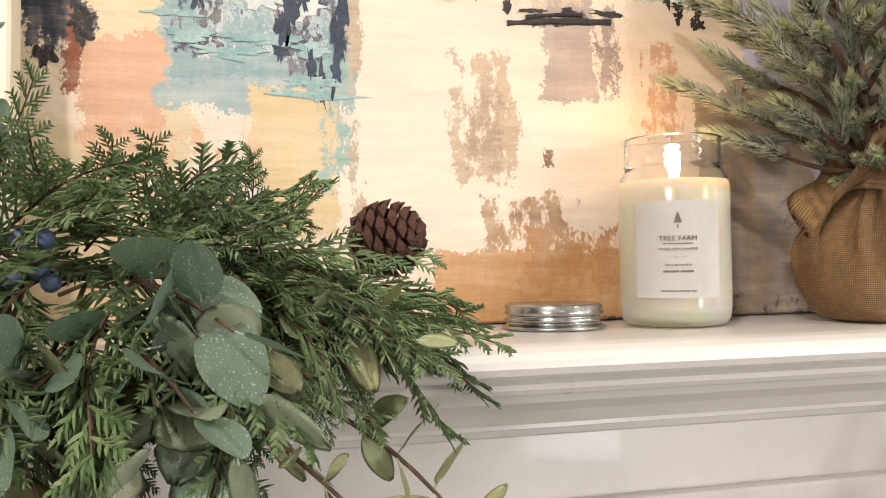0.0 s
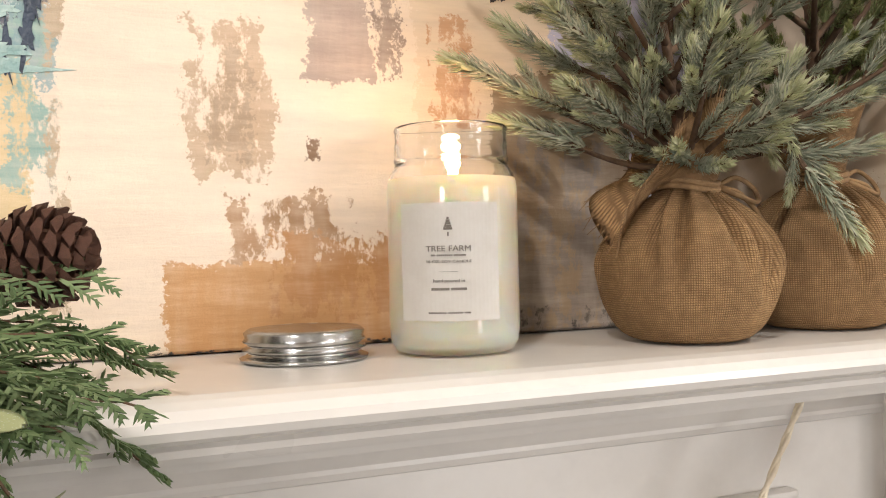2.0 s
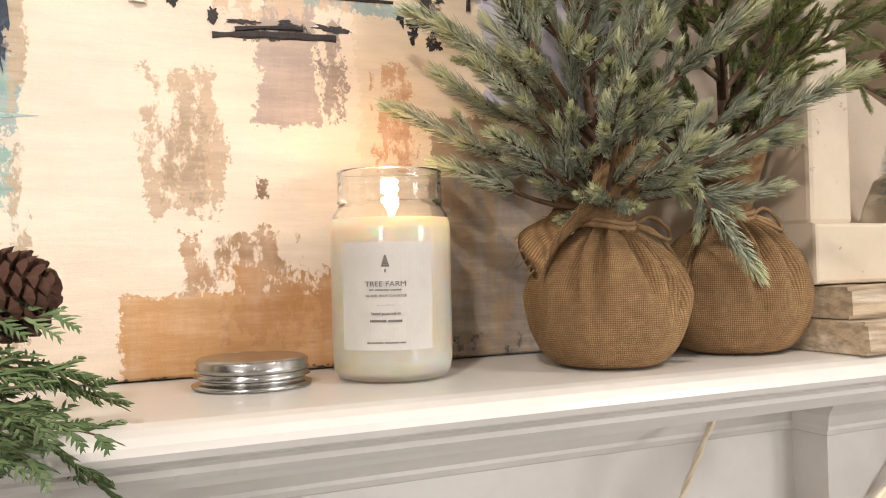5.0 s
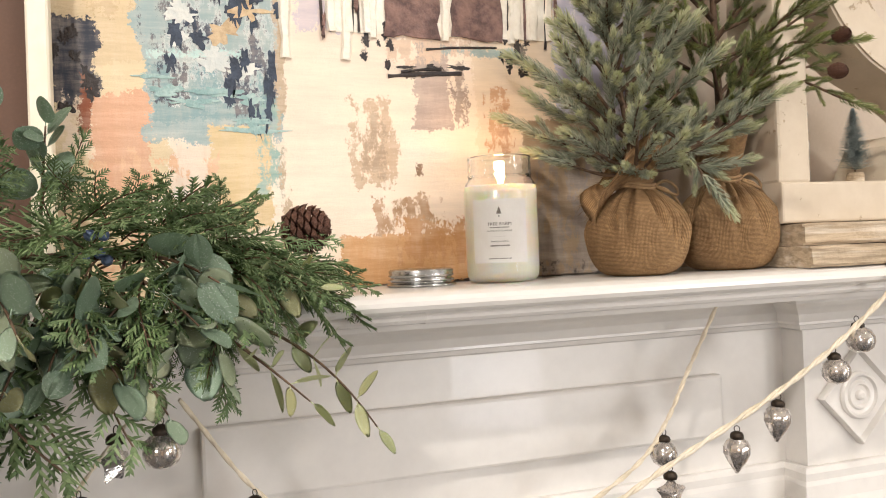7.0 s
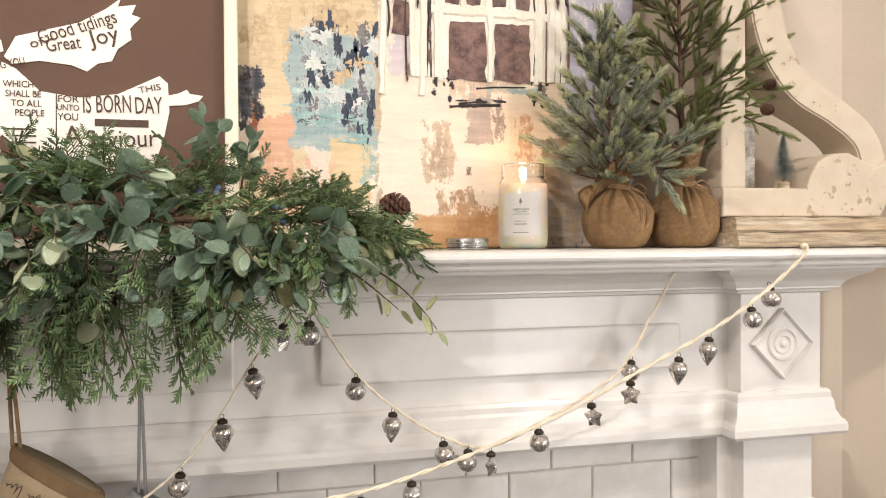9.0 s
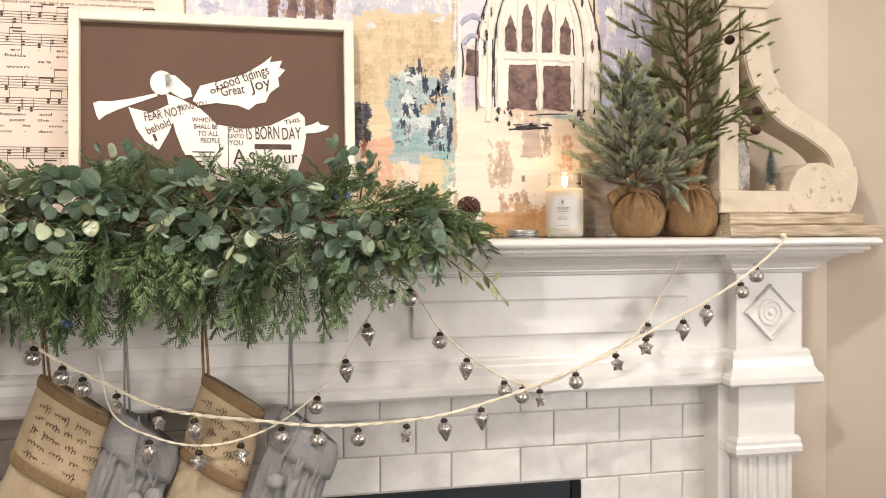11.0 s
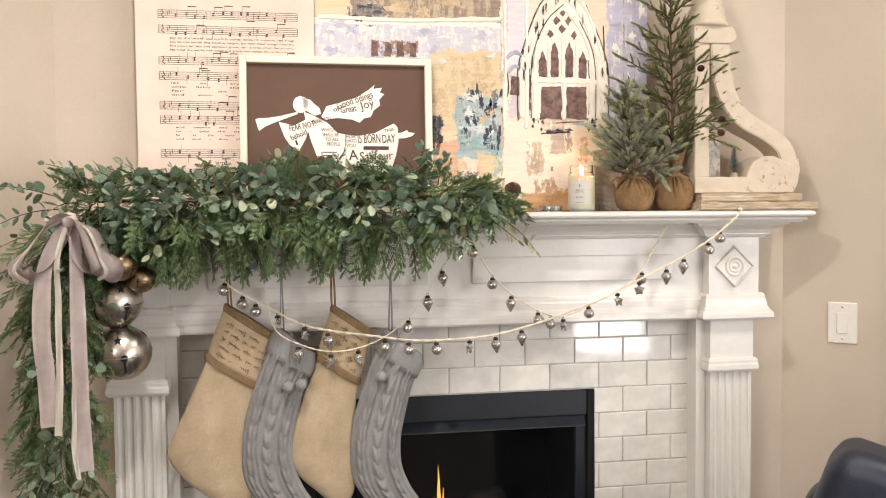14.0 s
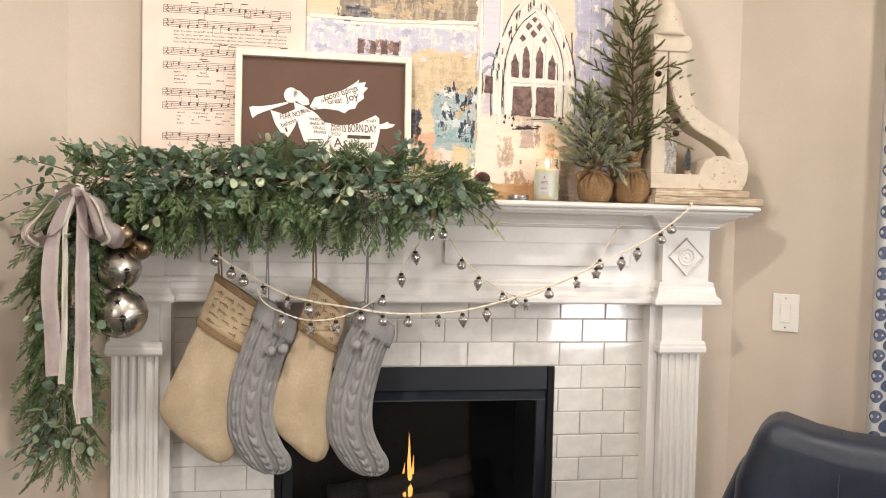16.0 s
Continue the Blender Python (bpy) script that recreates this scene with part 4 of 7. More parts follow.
for i, t in enumerate(verse):
    lyric(t, 1.931 - i * 0.0105, MX0 + 0.03, MX1 - 0.01)
for z, x0, x1, lines in zip((1.811, 1.692, 1.545), (-0.835, -0.825, -0.83), (-0.56, -0.575, -0.60), low):
    for i, t in enumerate(lines):
        lyric(t.replace(" ", "     "), z - i * 0.0105, x0, x1)
lyric("and     heaven     and", 1.597, -0.72, -0.56)

# framed sign with a cream winged figure of lettering
sign = empty("framed_sign", -0.392, 0.53, TOP)
tagged(sign, "brown sign with cream lettering in a cream wooden frame", "framed sign")
SO = Matrix.Translation((-0.392, 0.53, TOP))
LEAN_BACK = pose(0, 0, 0, -3.5, 0, 0)      # leans on the canvases behind


def spart(name, bm, mat, label=""):
    ob = part(name, bm, mat, sign, label) if isinstance(bm, bmesh.types.BMesh) else bm
    ob.parent = sign
    if ob.matrix_basis == Matrix.Identity(4):
        ob.matrix_basis = LEAN_BACK
    else:
        ob.matrix_basis = LEAN_BACK @ ob.matrix_basis
    return ob


FW, FH = 0.2625, 0.430
spart("panel", boxed(-FW + 0.012, FW - 0.012, 0.004, 0.010, 0.014, FH - 0.014), M_BROWN)
for x0, x1, z0, z1 in ((-FW, -FW + 0.019, 0.001, FH), (FW - 0.019, FW, 0.001, FH), (-FW + 0.019, FW - 0.019, 0.001, 0.019), (-FW + 0.019, FW - 0.019, FH - 0.019, FH)):
    spart("frame_bar", boxed(x0, x1, -0.012, 0.014, z0, z1, bev=0.002), M_FRAME)


def flat(outline, y0=0.0022, y1=0.0042):
    return slab([(x, z) for x, z in outline], y0, y1)


# plain shapes: horn, sleeve, head, wing, gown, foot
horn = [(-0.222, 0.258), (-0.212, 0.262), (-0.190, 0.262), (-0.155, 0.268), (-0.108, 0.280), (-0.108, 0.274), (-0.150, 0.258), (-0.180, 0.246), (-0.200, 0.236), (-0.212, 0.226), (-0.216, 0.235)]
sleeve = [(-0.160, 0.252), (-0.120, 0.242), (-0.080, 0.262), (-0.075, 0.240), (-0.088, 0.205), (-0.106, 0.172), (-0.130, 0.188), (-0.146, 0.212)]
head = [(-0.100 + 0.021 * math.cos(a), 0.300 + 0.023 * math.sin(a)) for a in (k * math.pi / 10 for k in range(20))]
hair = [(-0.095, 0.318), (-0.075, 0.314), (-0.060, 0.300), (-0.048, 0.290), (-0.045, 0.275), (-0.062, 0.270), (-0.080, 0.280), (-0.092, 0.290)]
torso = [(-0.092, 0.280), (-0.070, 0.272), (-0.030, 0.252), (-0.012, 0.235), (0.0, 0.222), (-0.055, 0.150), (-0.075, 0.205), (-0.085, 0.245)]
wing = [(-0.044, 0.268), (-0.030, 0.296), (0.010, 0.308), (0.050, 0.320), (0.085, 0.342), (0.104, 0.358), (0.100, 0.346), (0.124, 0.350), (0.118, 0.336), (0.130, 0.332), (0.116, 0.316), (0.118, 0.300), (0.100, 0.286), (0.092, 0.268), (0.074, 0.264), (0.060, 0.252), (0.040, 0.260), (0.0, 0.264), (-0.035, 0.258)]
gown = [(-0.060, 0.215), (-0.030, 0.232), (0.0, 0.222), (0.050, 0.215), (0.100, 0.222), (0.155, 0.250), (0.166, 0.240), (0.168, 0.200), (0.160, 0.160), (0.148, 0.125), (0.110, 0.108), (0.060, 0.104), (0.0, 0.118), (-0.045, 0.160), (-0.065, 0.195)]
foot = [(0.164, 0.222), (0.180, 0.226), (0.192, 0.232), (0.196, 0.226), (0.214, 0.224), (0.208, 0.216), (0.190, 0.210), (0.166, 0.208)]
for nm, o in (("horn_shape", horn), ("sleeve_shape", sleeve), ("head_shape", head), ("curl_shape", hair), ("torso_shape", torso), ("wing_shape", wing), ("gown_shape", gown), ("foot_shape", foot)):
    y = 0.0022 + 0.0001 * len(nm)
    spart(nm, flat(o, 0.0042, y - 0.0014), M_CREAM)
for t, x, z, s, w, tilt in (("Good tidings", 0.048, 0.313, 0.028, 0.105, 20), ("of", -0.004, 0.288, 0.018, 0.018, 14), ("Great", 0.030, 0.288, 0.026, 0.044, 10), ("Joy", 0.082, 0.302, 0.032, 0.040, 16),
                            ("FEAR NOT:", -0.096, 0.240, 0.024, 0.072, 12), ("behold", -0.106, 0.216, 0.022, 0.046, 24), ("I", -0.112, 0.194, 0.020, 0.005, 20), ("BRING YOU", -0.044, 0.256, 0.017, 0.052, 12),
                            ("WHICH", -0.026, 0.230, 0.013, 0.038, 0), ("SHALL BE", -0.020, 0.217, 0.013, 0.044, 0), ("TO ALL", -0.016, 0.204, 0.013, 0.038, 0), ("PEOPLE", -0.012, 0.191, 0.013, 0.036, 0),
                            ("FOR", 0.036, 0.212, 0.014, 0.026, 0), ("UNTO", 0.036, 0.200, 0.012, 0.028, 0), ("YOU", 0.036, 0.187, 0.014, 0.026, 0), ("IS BORN", 0.086, 0.206, 0.036, 0.062, 2), ("DAY", 0.140, 0.206, 0.034, 0.036, 3), ("THIS", 0.142, 0.231, 0.013, 0.030, 12),
                            ("A", 0.042, 0.160, 0.040, 0.026, 4), ("Saviour", 0.105, 0.158, 0.036, 0.092, 3), ("Christ", 0.095, 0.128, 0.024, 0.075, 0)):
    spart("lettering", lettering(t, x, z, s, 0.0004, M_BROWNINK, w, tilt=tilt), M_BROWNINK)
spart("banner_bar", boxed(0.070, 0.140, 0.0002, 0.0026, 0.176, 0.186), M_BROWNINK)
spart("fold_line", boxed(0.0205, 0.0217, 0.0002, 0.0026, 0.125, 0.222), M_BROWNINK)
for k in range(5):
    spart("fold_line", boxed(-0.045 + 0.004 * k, -0.004, 0.0002, 0.0026, 0.168 - k * 0.009, 0.1700 - k * 0.009), M_BROWNINK)

# ---- candle, lid ----
candle = empty("jar_candle", 0.300, 0.522, TOP)
tagged(candle, "burning ivory candle in a labelled glass jar", "candle")
R = 0.0385
outer = [(0.0, 0.0025), (R * 0.80, 0.001), (R * 0.90, 0.002), (R * 0.975, 0.007), (R, 0.015), (R, 0.094), (R * 0.99, 0.099), (R * 0.95, 0.104), (R * 0.88, 0.108), (R * 0.86, 0.1105), (R * 0.882, 0.1115), (R * 0.882, 0.1130), (R * 0.865, 0.1142), (R * 0.865, 0.119),
         (R * 0.870, 0.1205), (R * 0.870, 0.1218), (R * 0.86, 0.1228), (R * 0.86, 0.1285), (R * 0.88, 0.130), (R * 0.87, 0.1315), (R * 0.82, 0.1318)]
inner = [(R * 0.81, 0.130), (R * 0.80, 0.116), (R * 0.82, 0.108), (R * 0.92, 0.102), (R * 0.945, 0.094), (R * 0.945, 0.014), (R * 0.90, 0.008), (R * 0.7, 0.006), (0.0, 0.006)]
g = part("glass_jar", lathe(outer + inner, 64), M_GLASS, candle, "clear screw-top glass jar", smooth=True)
part("wax", lathe([(0.0, 0.0050), (R * 0.7, 0.0048), (R * 0.90, 0.0062), (R * 0.960, 0.0130), (R * 0.965, 0.0935), (R * 0.930, 0.101), (R * 0.88, 0.1005), (R * 0.80, 0.0985), (0.0, 0.098)], 64), M_WAX, candle, "ivory wax", smooth=True)
part("wick", tube([(0, 0, 0.0975), (0.0004, 0, 0.102), (0.0012, 0, 0.107)], 0.0009, 6), M_DARK, candle)
bm = lathe([(0.0, 0.1030), (0.0028, 0.1045), (0.0047, 0.1080), (0.0046, 0.1115), (0.0032, 0.1160), (0.0014, 0.1205), (0.0, 0.1235)], 16)
bm.transform(Matrix.Translation((0.001, 0, 0)))
fl = part("flame", bm, M_FLAME, candle, "pointed yellow flame", smooth=True)
fl.visible_shadow = False
# label: a curved sheet on the glass
TURN_L = radians(-90 - 26)
bm = bmesh.new()
cols = [[bm.verts.new((rr * math.cos(a), rr * math.sin(a), z)) for rr, z in ((R + 0.0003, 0.021), (R + 0.0003, 0.086))] for rr in (0,) for a in (TURN_L + radians(-44 + 88 * k / 24) for k in range(25))]
for a, b in zip(cols, cols[1:]):
    bm.faces.new((a[0], b[0], b[1], a[1]))
bmesh.ops.solidify(bm, geom=list(bm.faces), thickness=-0.0003)
lab = part("label", bm, M_LABEL, candle, "square white paper label", smooth=False)


def on_label(me, z, name):
    """Bends flat letters round the jar."""
    for v in me.vertices:
        a = TURN_L + v.co.x / R
        rr = R + 0.0008 + v.co.z
        v.co = (rr * math.cos(a), rr * math.sin(a), z + v.co.y)
    me.materials.append(M_LABELINK)
    ob = new(name, me)
    ob.parent = lab
    return ob


def bars(words, h):
    bm = bmesh.new()
    x = -sum(w for w in words) / 2 - 0.0008 * (len(words) - 1) / 2
    for w in words:
        n = max(2, int(w / 0.001))
        for k in range(n):
            a, b = x + w * k / n, x + w * (k + 0.8) / n
            box(bm, a, b, -h / 2, h / 2, -0.0001, 0.0001)
        x += w + 0.0008
    me = bpy.data.meshes.new("print_bar")
    bm.to_mesh(me)
    bm.free()
    return me


on_label(text_mesh("TREE FARM", 0.0044, 0.0245), 0.0605, "lettering")
on_label(bars([0.0025, 0.0085, 0.0065], 0.0009), 0.0570, "print_bar")
on_label(text_mesh("16 OZ. SOY CANDLE", 0.0021, 0.0245), 0.0535, "lettering")
on_label(bars([0.010], 0.00015), 0.0480, "print_bar")
on_label(text_mesh("hand poured in", 0.0026, 0.0170), 0.0430, "lettering")
on_label(bars([0.010, 0.0085], 0.0014), 0.0385, "print_bar")
on_label(bars([0.010, 0.008, 0.0035], 0.0009), 0.0255, "print_bar")
bm = bmesh.new()
for k in range(5):
    w = 0.0006 + 0.00045 * k
    box(bm, -w, w, 0.0765 - 0.0014 * k, 0.0778 - 0.0014 * k, -0.0001, 0.0001)
box(bm, -0.0004, 0.0004, 0.0675, 0.0695, -0.0001, 0.0001)
me = bpy.data.meshes.new("tree_mark")
bm.to_mesh(me), bm.free()
on_label(me, 0.0, "tree_mark")

lid = empty("jar_lid", 0.213, 0.535, TOP)
tagged(lid, "silver zinc screw lid lying on the mantel shelf", "jar lid")
r = 0.0345
part("band", lathe([(r - 0.002, 0.0005), (r + 0.0012, 0.0005), (r + 0.0016, 0.002), (r - 0.0012, 0.0030), (r - 0.0030, 0.0046), (r - 0.0028, 0.0056), (r + 0.0004, 0.0070), (r - 0.0028, 0.0086), (r - 0.0026, 0.0098), (r, 0.0112), (r - 0.0014, 0.0130), (r - 0.0006, 0.0160), (r - 0.003, 0.0178), (r - 0.0055, 0.0180)], 72), M_ZINC, lid, "ribbed metal band", smooth=True)
part("disc", lathe([(0.0, 0.0168), (r - 0.010, 0.0168), (r - 0.008, 0.0174), (r - 0.005, 0.0172), (r - 0.005, 0.0160), (0.0, 0.0160)], 64), M_ZINC, lid, smooth=True)


# ---- little spruces in burlap sacks ----
def spruce_sprig(name, length, n, nl, mats, seed):
    """A twig along +x thick with forward-leaning needles; its last third is fresh growth."""
    rr = random.Random(seed)
    bm = bmesh.new()
    bow = rr.uniform(-0.10, 0.14)
    line = [Vector((length * t, 0.05 * length * math.sin(3 * t + seed), bow * length * math.sin(t * 2.2))) for t in (k / 6 for k in range(7))]
    tube(line, [0.0019 - 0.0011 * k / 6 for k in range(7)], 5, bm)
    for f in bm.faces:
        f.material_index = 1
    fresh = rr.uniform(0.60, 0.78)
    for i in range(n):
        t = 0.03 + 0.97 * (i + rr.random()) / n
        k = min(5, int(t * 6))
        p = line[k].lerp(line[k + 1], min(1.0, t * 6 - k))
        d = (line[k + 1] - line[k]).normalized()
        a = rr.uniform(0, 2 * math.pi)
        side = Vector((0, math.cos(a), math.sin(a) * 0.85))
        lean = rr.uniform(0.75, 1.35) + 1.4 * max(0.0, t - 0.82) / 0.18
        way = (d * lean + side).normalized()
        ln = nl * rr.uniform(0.75, 1.15) * (1 - 0.25 * max(0.0, t - 0.8) / 0.2)
        w = way.cross(d).normalized() * 0.00074
        u = way.cross(w).normalized() * 0.00055
        q = p + way * ln * 0.6
        e = p + (way * 0.9 + d * 0.25) * ln
        v = [bm.verts.new(c) for c in (p + w, p - w, q + w, q - w, q + u, e)]
        mi = 2 if t + rr.uniform(-0.08, 0.08) > fresh else 0
        for ix in ((0, 1, 3, 2), (2, 3, 5), (3, 4, 5), (4, 2, 5)):
            bm.faces.new([v[j] for j in ix]).material_index = mi
    me = bpy.data.meshes.new(name)
    bm.to_mesh(me)
    bm.free()
    for m in (mats[0], M_TWIG, mats[1]):
        me.materials.append(m)
    return me


def toward(p, d, roll, scale):
    """A pose at p whose +x looks along d."""
    d = Vector(d).normalized()
    y = Vector((0, 0, 1)).cross(d)
    y = y.normalized() if y.length > 1e-3 else Vector((0, 1, 0))
    z = d.cross(y)
    m = Matrix(((d.x, y.x, z.x, p[0]), (d.y, y.y, z.y, p[1]), (d.z, y.z, z.z, p[2]), (0, 0, 0, 1)))
    return m @ pose(0, 0, 0, roll, 0, 0) @ Matrix.Diagonal((scale, scale, scale, 1))


def sack_tree(name, label, x, y, sack_r, sack_h, neck, seed, tall, hang, wide):
    """The burlap sack: a pleated pouch tied with twine; its collar stands tall and hangs over on one side."""
    t = empty(name, x, y, TOP)
    tagged(t, label, "potted tree", "small trees in sacks")
    ph = seed * 1.7
    H = sack_h

    def collar(a, v, inset=0.0):
        """The loose cloth above the tie; v from 0 at the tie to 1 at the frayed rim."""
        flap = max(0.0, math.cos(a - radians(172))) ** 2 * hang
        fold = math.sin(5 * a + ph + 1.3 * math.sin(2 * a)) + 0.5 * math.sin(9 * a + 2 * ph)
        rr = neck * (1 + v * (wide + 1.35 * flap + 0.30 * fold)) - inset
        z = H * 1.0 + tall * v * (1 + 0.22 * math.sin(3 * a + ph) + 0.12 * fold) - flap * (0.8 * tall * v + 0.75 * tall * v * v)
        return max(0.004, rr), z

    key = ((0.0, 0.46), (0.02, 0.64), (0.06, 0.76), (0.13, 0.865), (0.25, 0.96), (0.38, 1.0), (0.50, 0.995), (0.62, 0.94), (0.73, 0.83), (0.83, 0.67), (0.91, 0.49), (0.97, neck / sack_r * 1.05))
    prof = [(0.0, 0.0)] + [(max(0.001, q.x) * sack_r, max(0.0, q.z) * H) for q in smooth_line([(r_, 0, t_) for t_, r_ in key], 3)]
    prof.append((neck, H * 0.985))
    body = len(prof)
    ups = [(0.0, 0.0), (0.10, 0.0), (0.22, 0.0), (0.36, 0.0), (0.52, 0.0), (0.68, 0.0), (0.84, 0.0), (1.0, 0.0), (0.99, 0.0014), (0.8, 0.0014), (0.55, 0.0014), (0.3, 0.0014), (0.12, 0.002)]
    prof += [(neck, H + 0.001 * i) for i in range(len(ups))] + [(0.0, H * 1.02)]
    pleats = [(radians(q), w) for q, w in ((200, 1.0), (236, 0.8), (262, 1.0), (284, 0.7), (312, 1.0), (345, 0.8), (30, 1.0), (80, 0.9), (120, 1.0), (160, 0.8))]

    def shape(a, r, z, i):
        if i < body:
            k = z / H
            deep = max(0.0, min(1.0, (k - 0.05) / 0.45))
            sink = ridge = 0.0
            for c, w in pleats:
                c2 = c + 0.25 * math.sin(seed * 3.1 + c * 5) * (1.2 - k)
                dd = math.atan2(math.sin(a - c2), math.cos(a - c2))
                width = 0.060 + 0.05 * (1 - k)
                reach = max(0.0, min(1.0, (k - 0.08 - 0.34 * (0.5 + 0.5 * math.sin(c * 11 + seed))) / 0.42))
                sink += w * math.exp(-(dd / width) ** 2) * reach
                ridge += w * math.exp(-((dd - 2.1 * width) / (width * 1.3)) ** 2) * reach
            lump = 0.014 * math.sin(3 * a + ph) + 0.010 * math.sin(5 * a + 4 * k + ph)
            return r * (1 - 0.30 * deep * sink + 0.085 * deep * ridge + lump), z
        if i < body + len(ups):
            return collar(a, *ups[i - body])
        return r, z

    part("burlap_sack", lathe(prof, 216, shape=shape), M_BURLAP, t, "gathered brown burlap sack", smooth=True)
    # loose threads along the rim
    fr, rr = bmesh.new(), random.Random(seed + 60)
    for q in range(130):
        a = 2 * math.pi * (q + rr.random()) / 130
        r0, z0 = collar(a, 0.96)
        r1, z1 = collar(a + rr.uniform(-0.05, 0.05), 1.0 + rr.uniform(0.05, 0.16))
        tube([(r0 * math.cos(a), r0 * math.sin(a), z0), (r1 * math.cos(a + 0.03), r1 * math.sin(a + 0.03), z1 + rr.uniform(-0.001, 0.002))], [0.00045, 0.00018], 4, fr)
    part("frayed_edge", fr, M_TWINE, t, "loose burlap threads")
    for turn_ in (0.985, 1.022):
        pts = [((neck * 1.10 + 0.0008 * math.sin(9 * a)) * math.cos(a), (neck * 1.10) * math.sin(a), H * (turn_ + 0.02 * math.sin(2 * a + seed))) for a in (2 * math.pi * k / 48 for k in range(49))]
        part("twine", tube(pts, 0.0020, 8), M_TWINE, t, "jute twine tie", smooth=True)
    # a loop and a loose end of twine over the side of the sack
    a0 = radians(-30 + seed * 6)
    loop = [(neck * 1.1, 0, 1.0), (neck * 1.9, 0.006, 1.06), (neck * 2.5, 0.004, 0.98), (neck * 2.45, -0.004, 0.89), (neck * 1.8, -0.006, 0.93), (neck * 1.15, -0.002, 0.99)]
    part("twine_loop", tube(smooth_line([(r_ * math.cos(a0) - o * math.sin(a0), r_ * math.sin(a0) + o * math.cos(a0), k_ * H) for r_, o, k_ in loop], 6), 0.0016, 8), M_TWINE, t, smooth=True)
    pts = []
    for k in range(18):
        s = k / 17
        a = radians(-38 + seed * 6) + 0.35 * s
        z = H * (1.0 - 0.62 * s)
        rad = neck * 1.1 + (sack_r * 1.035 - neck * 1.1) * min(1.0, (s * 1.5)) ** 0.5
        pts.append((rad * math.cos(a), rad * math.sin(a), z))
    part("twine_end", tube(smooth_line(pts, 3), 0.0017, 8), M_TWINE, t, smooth=True)
    return t


tree1 = sack_tree("small_spruce", "small frosted artificial spruce in a burlap sack", 0.449, 0.497, 0.0545, 0.096, 0.0175, 1, 0.047, 0.95, 0.9)
tree2 = sack_tree("tall_spruce", "taller green artificial spruce in a burlap sack", 0.577, 0.515, 0.0585, 0.104, 0.017, 2, 0.058, 0.15, 0.95)
SPRIG1 = [spruce_sprig("sprig", 0.066, 250, 0.0150, (M_SPRUCE1, M_TIP1), s) for s in (1, 2, 3, 4)]
SPRIG2 = [spruce_sprig("sprig", 0.066, 200, 0.0125, (M_SPRUCE2, M_TIP2), s) for s in (5, 6, 7, 8)]


def grow(tree, meshes, z0, lean, envelope, n, seed, rise, back, gap, size, droops=()):
    """Trunk, rising limbs that end on an envelope of (height, reach), and needle sprigs along each limb."""
    rr = random.Random(seed)
    tip = envelope[-1][0]
    axis = lambda z: Vector((lean[0] * (z - z0) / (tip - z0), lean[1] * (z - z0) / (tip - z0), z))
    part("trunk", tube([axis(z0 - 0.05 + (tip - z0) * k / 8) for k in range(9)], [0.0052 - 0.0042 * k / 8 for k in range(9)], 8), M_TWIG, tree, smooth=True)

    def span(z):
        for (za, ra), (zb, rb) in zip(envelope, envelope[1:]):
            if za <= z <= zb:
                return ra + (rb - ra) * (z - za) / (zb - za)
        return 0.02

    def limb(root, end, lift):
        mid_ = root.lerp(end, 0.5) + Vector((0, 0, lift))
        line = smooth_line([root, mid_, end], 6)
        ln = sum((b - a).length for a, b in zip(line, line[1:]))
        br = part("branch", tube(line, [0.0026 - 0.0014 * k / (len(line) - 1) for k in range(len(line))], 6), M_TWIG, tree, smooth=True)
        count = max(1, int(ln / gap))
        for q in range(count):
            t = 0.22 + 0.68 * q / max(1, count - 1) if count > 1 else 0.6
            i = min(len(line) - 2, int(t * (len(line) - 1)))
            f = (line[i + 1] - line[i]).normalized()
            roll = q * 2.1 + rr.uniform(-0.5, 0.5)
            s1 = f.orthogonal().normalized()
            sd = s1 * math.cos(roll) + f.cross(s1) * math.sin(roll)
            way = f * rr.uniform(0.8, 1.2) + sd * rr.uniform(0.55, 0.8) + Vector((0, 0, 0.15))
            p = line[i]
            s_ = size * rr.uniform(0.55, 0.85) * (1.05 - 0.3 * t)
            if (p + way.normalized() * 0.066 * s_).y > back:
                way.y = -abs(way.y)
            shared("sprig", rr.choice(meshes), br, toward(p, way, rr.uniform(0, 360), s_))
        f = (line[-1] - line[-2]).normalized()
        shared("sprig", rr.choice(meshes), br, toward(line[-1] - f * 0.012, f, rr.uniform(0, 360), size * rr.uniform(0.8, 1.05)))

    for i in range(n):
        u = (i + 0.5) / n
        zt = envelope[0][0] + (tip - envelope[0][0]) * u ** 1.1 * 0.97
        a = i * 2.39996 + rr.uniform(-0.35, 0.35)
        reach_ = max(0.02, span(zt) * rr.uniform(0.58, 1.04) - 0.045)
        c = axis(zt)
        end = c + Vector((reach_ * math.cos(a), 0.75 * reach_ * math.sin(a) - 0.012, 0))
        end.y = min(end.y, back - 0.03)
        root = axis(max(z0, zt - rise * reach_ - 0.02 * rr.random()))
        limb(root, end, 0.10 * reach_ * rr.uniform(-0.6, 1.0))
    for ex, ey, ez in droops:
        limb(axis(z0 + 0.03), Vector((ex, ey, ez)), 0.035)
    for k in range(3):
        shared("sprig", meshes[k], tree, toward(axis(tip - 0.055 - 0.03 * k), (0.12 * (1 - k), 0.05 * (k - 1), 1), 60 * k, 0.85))


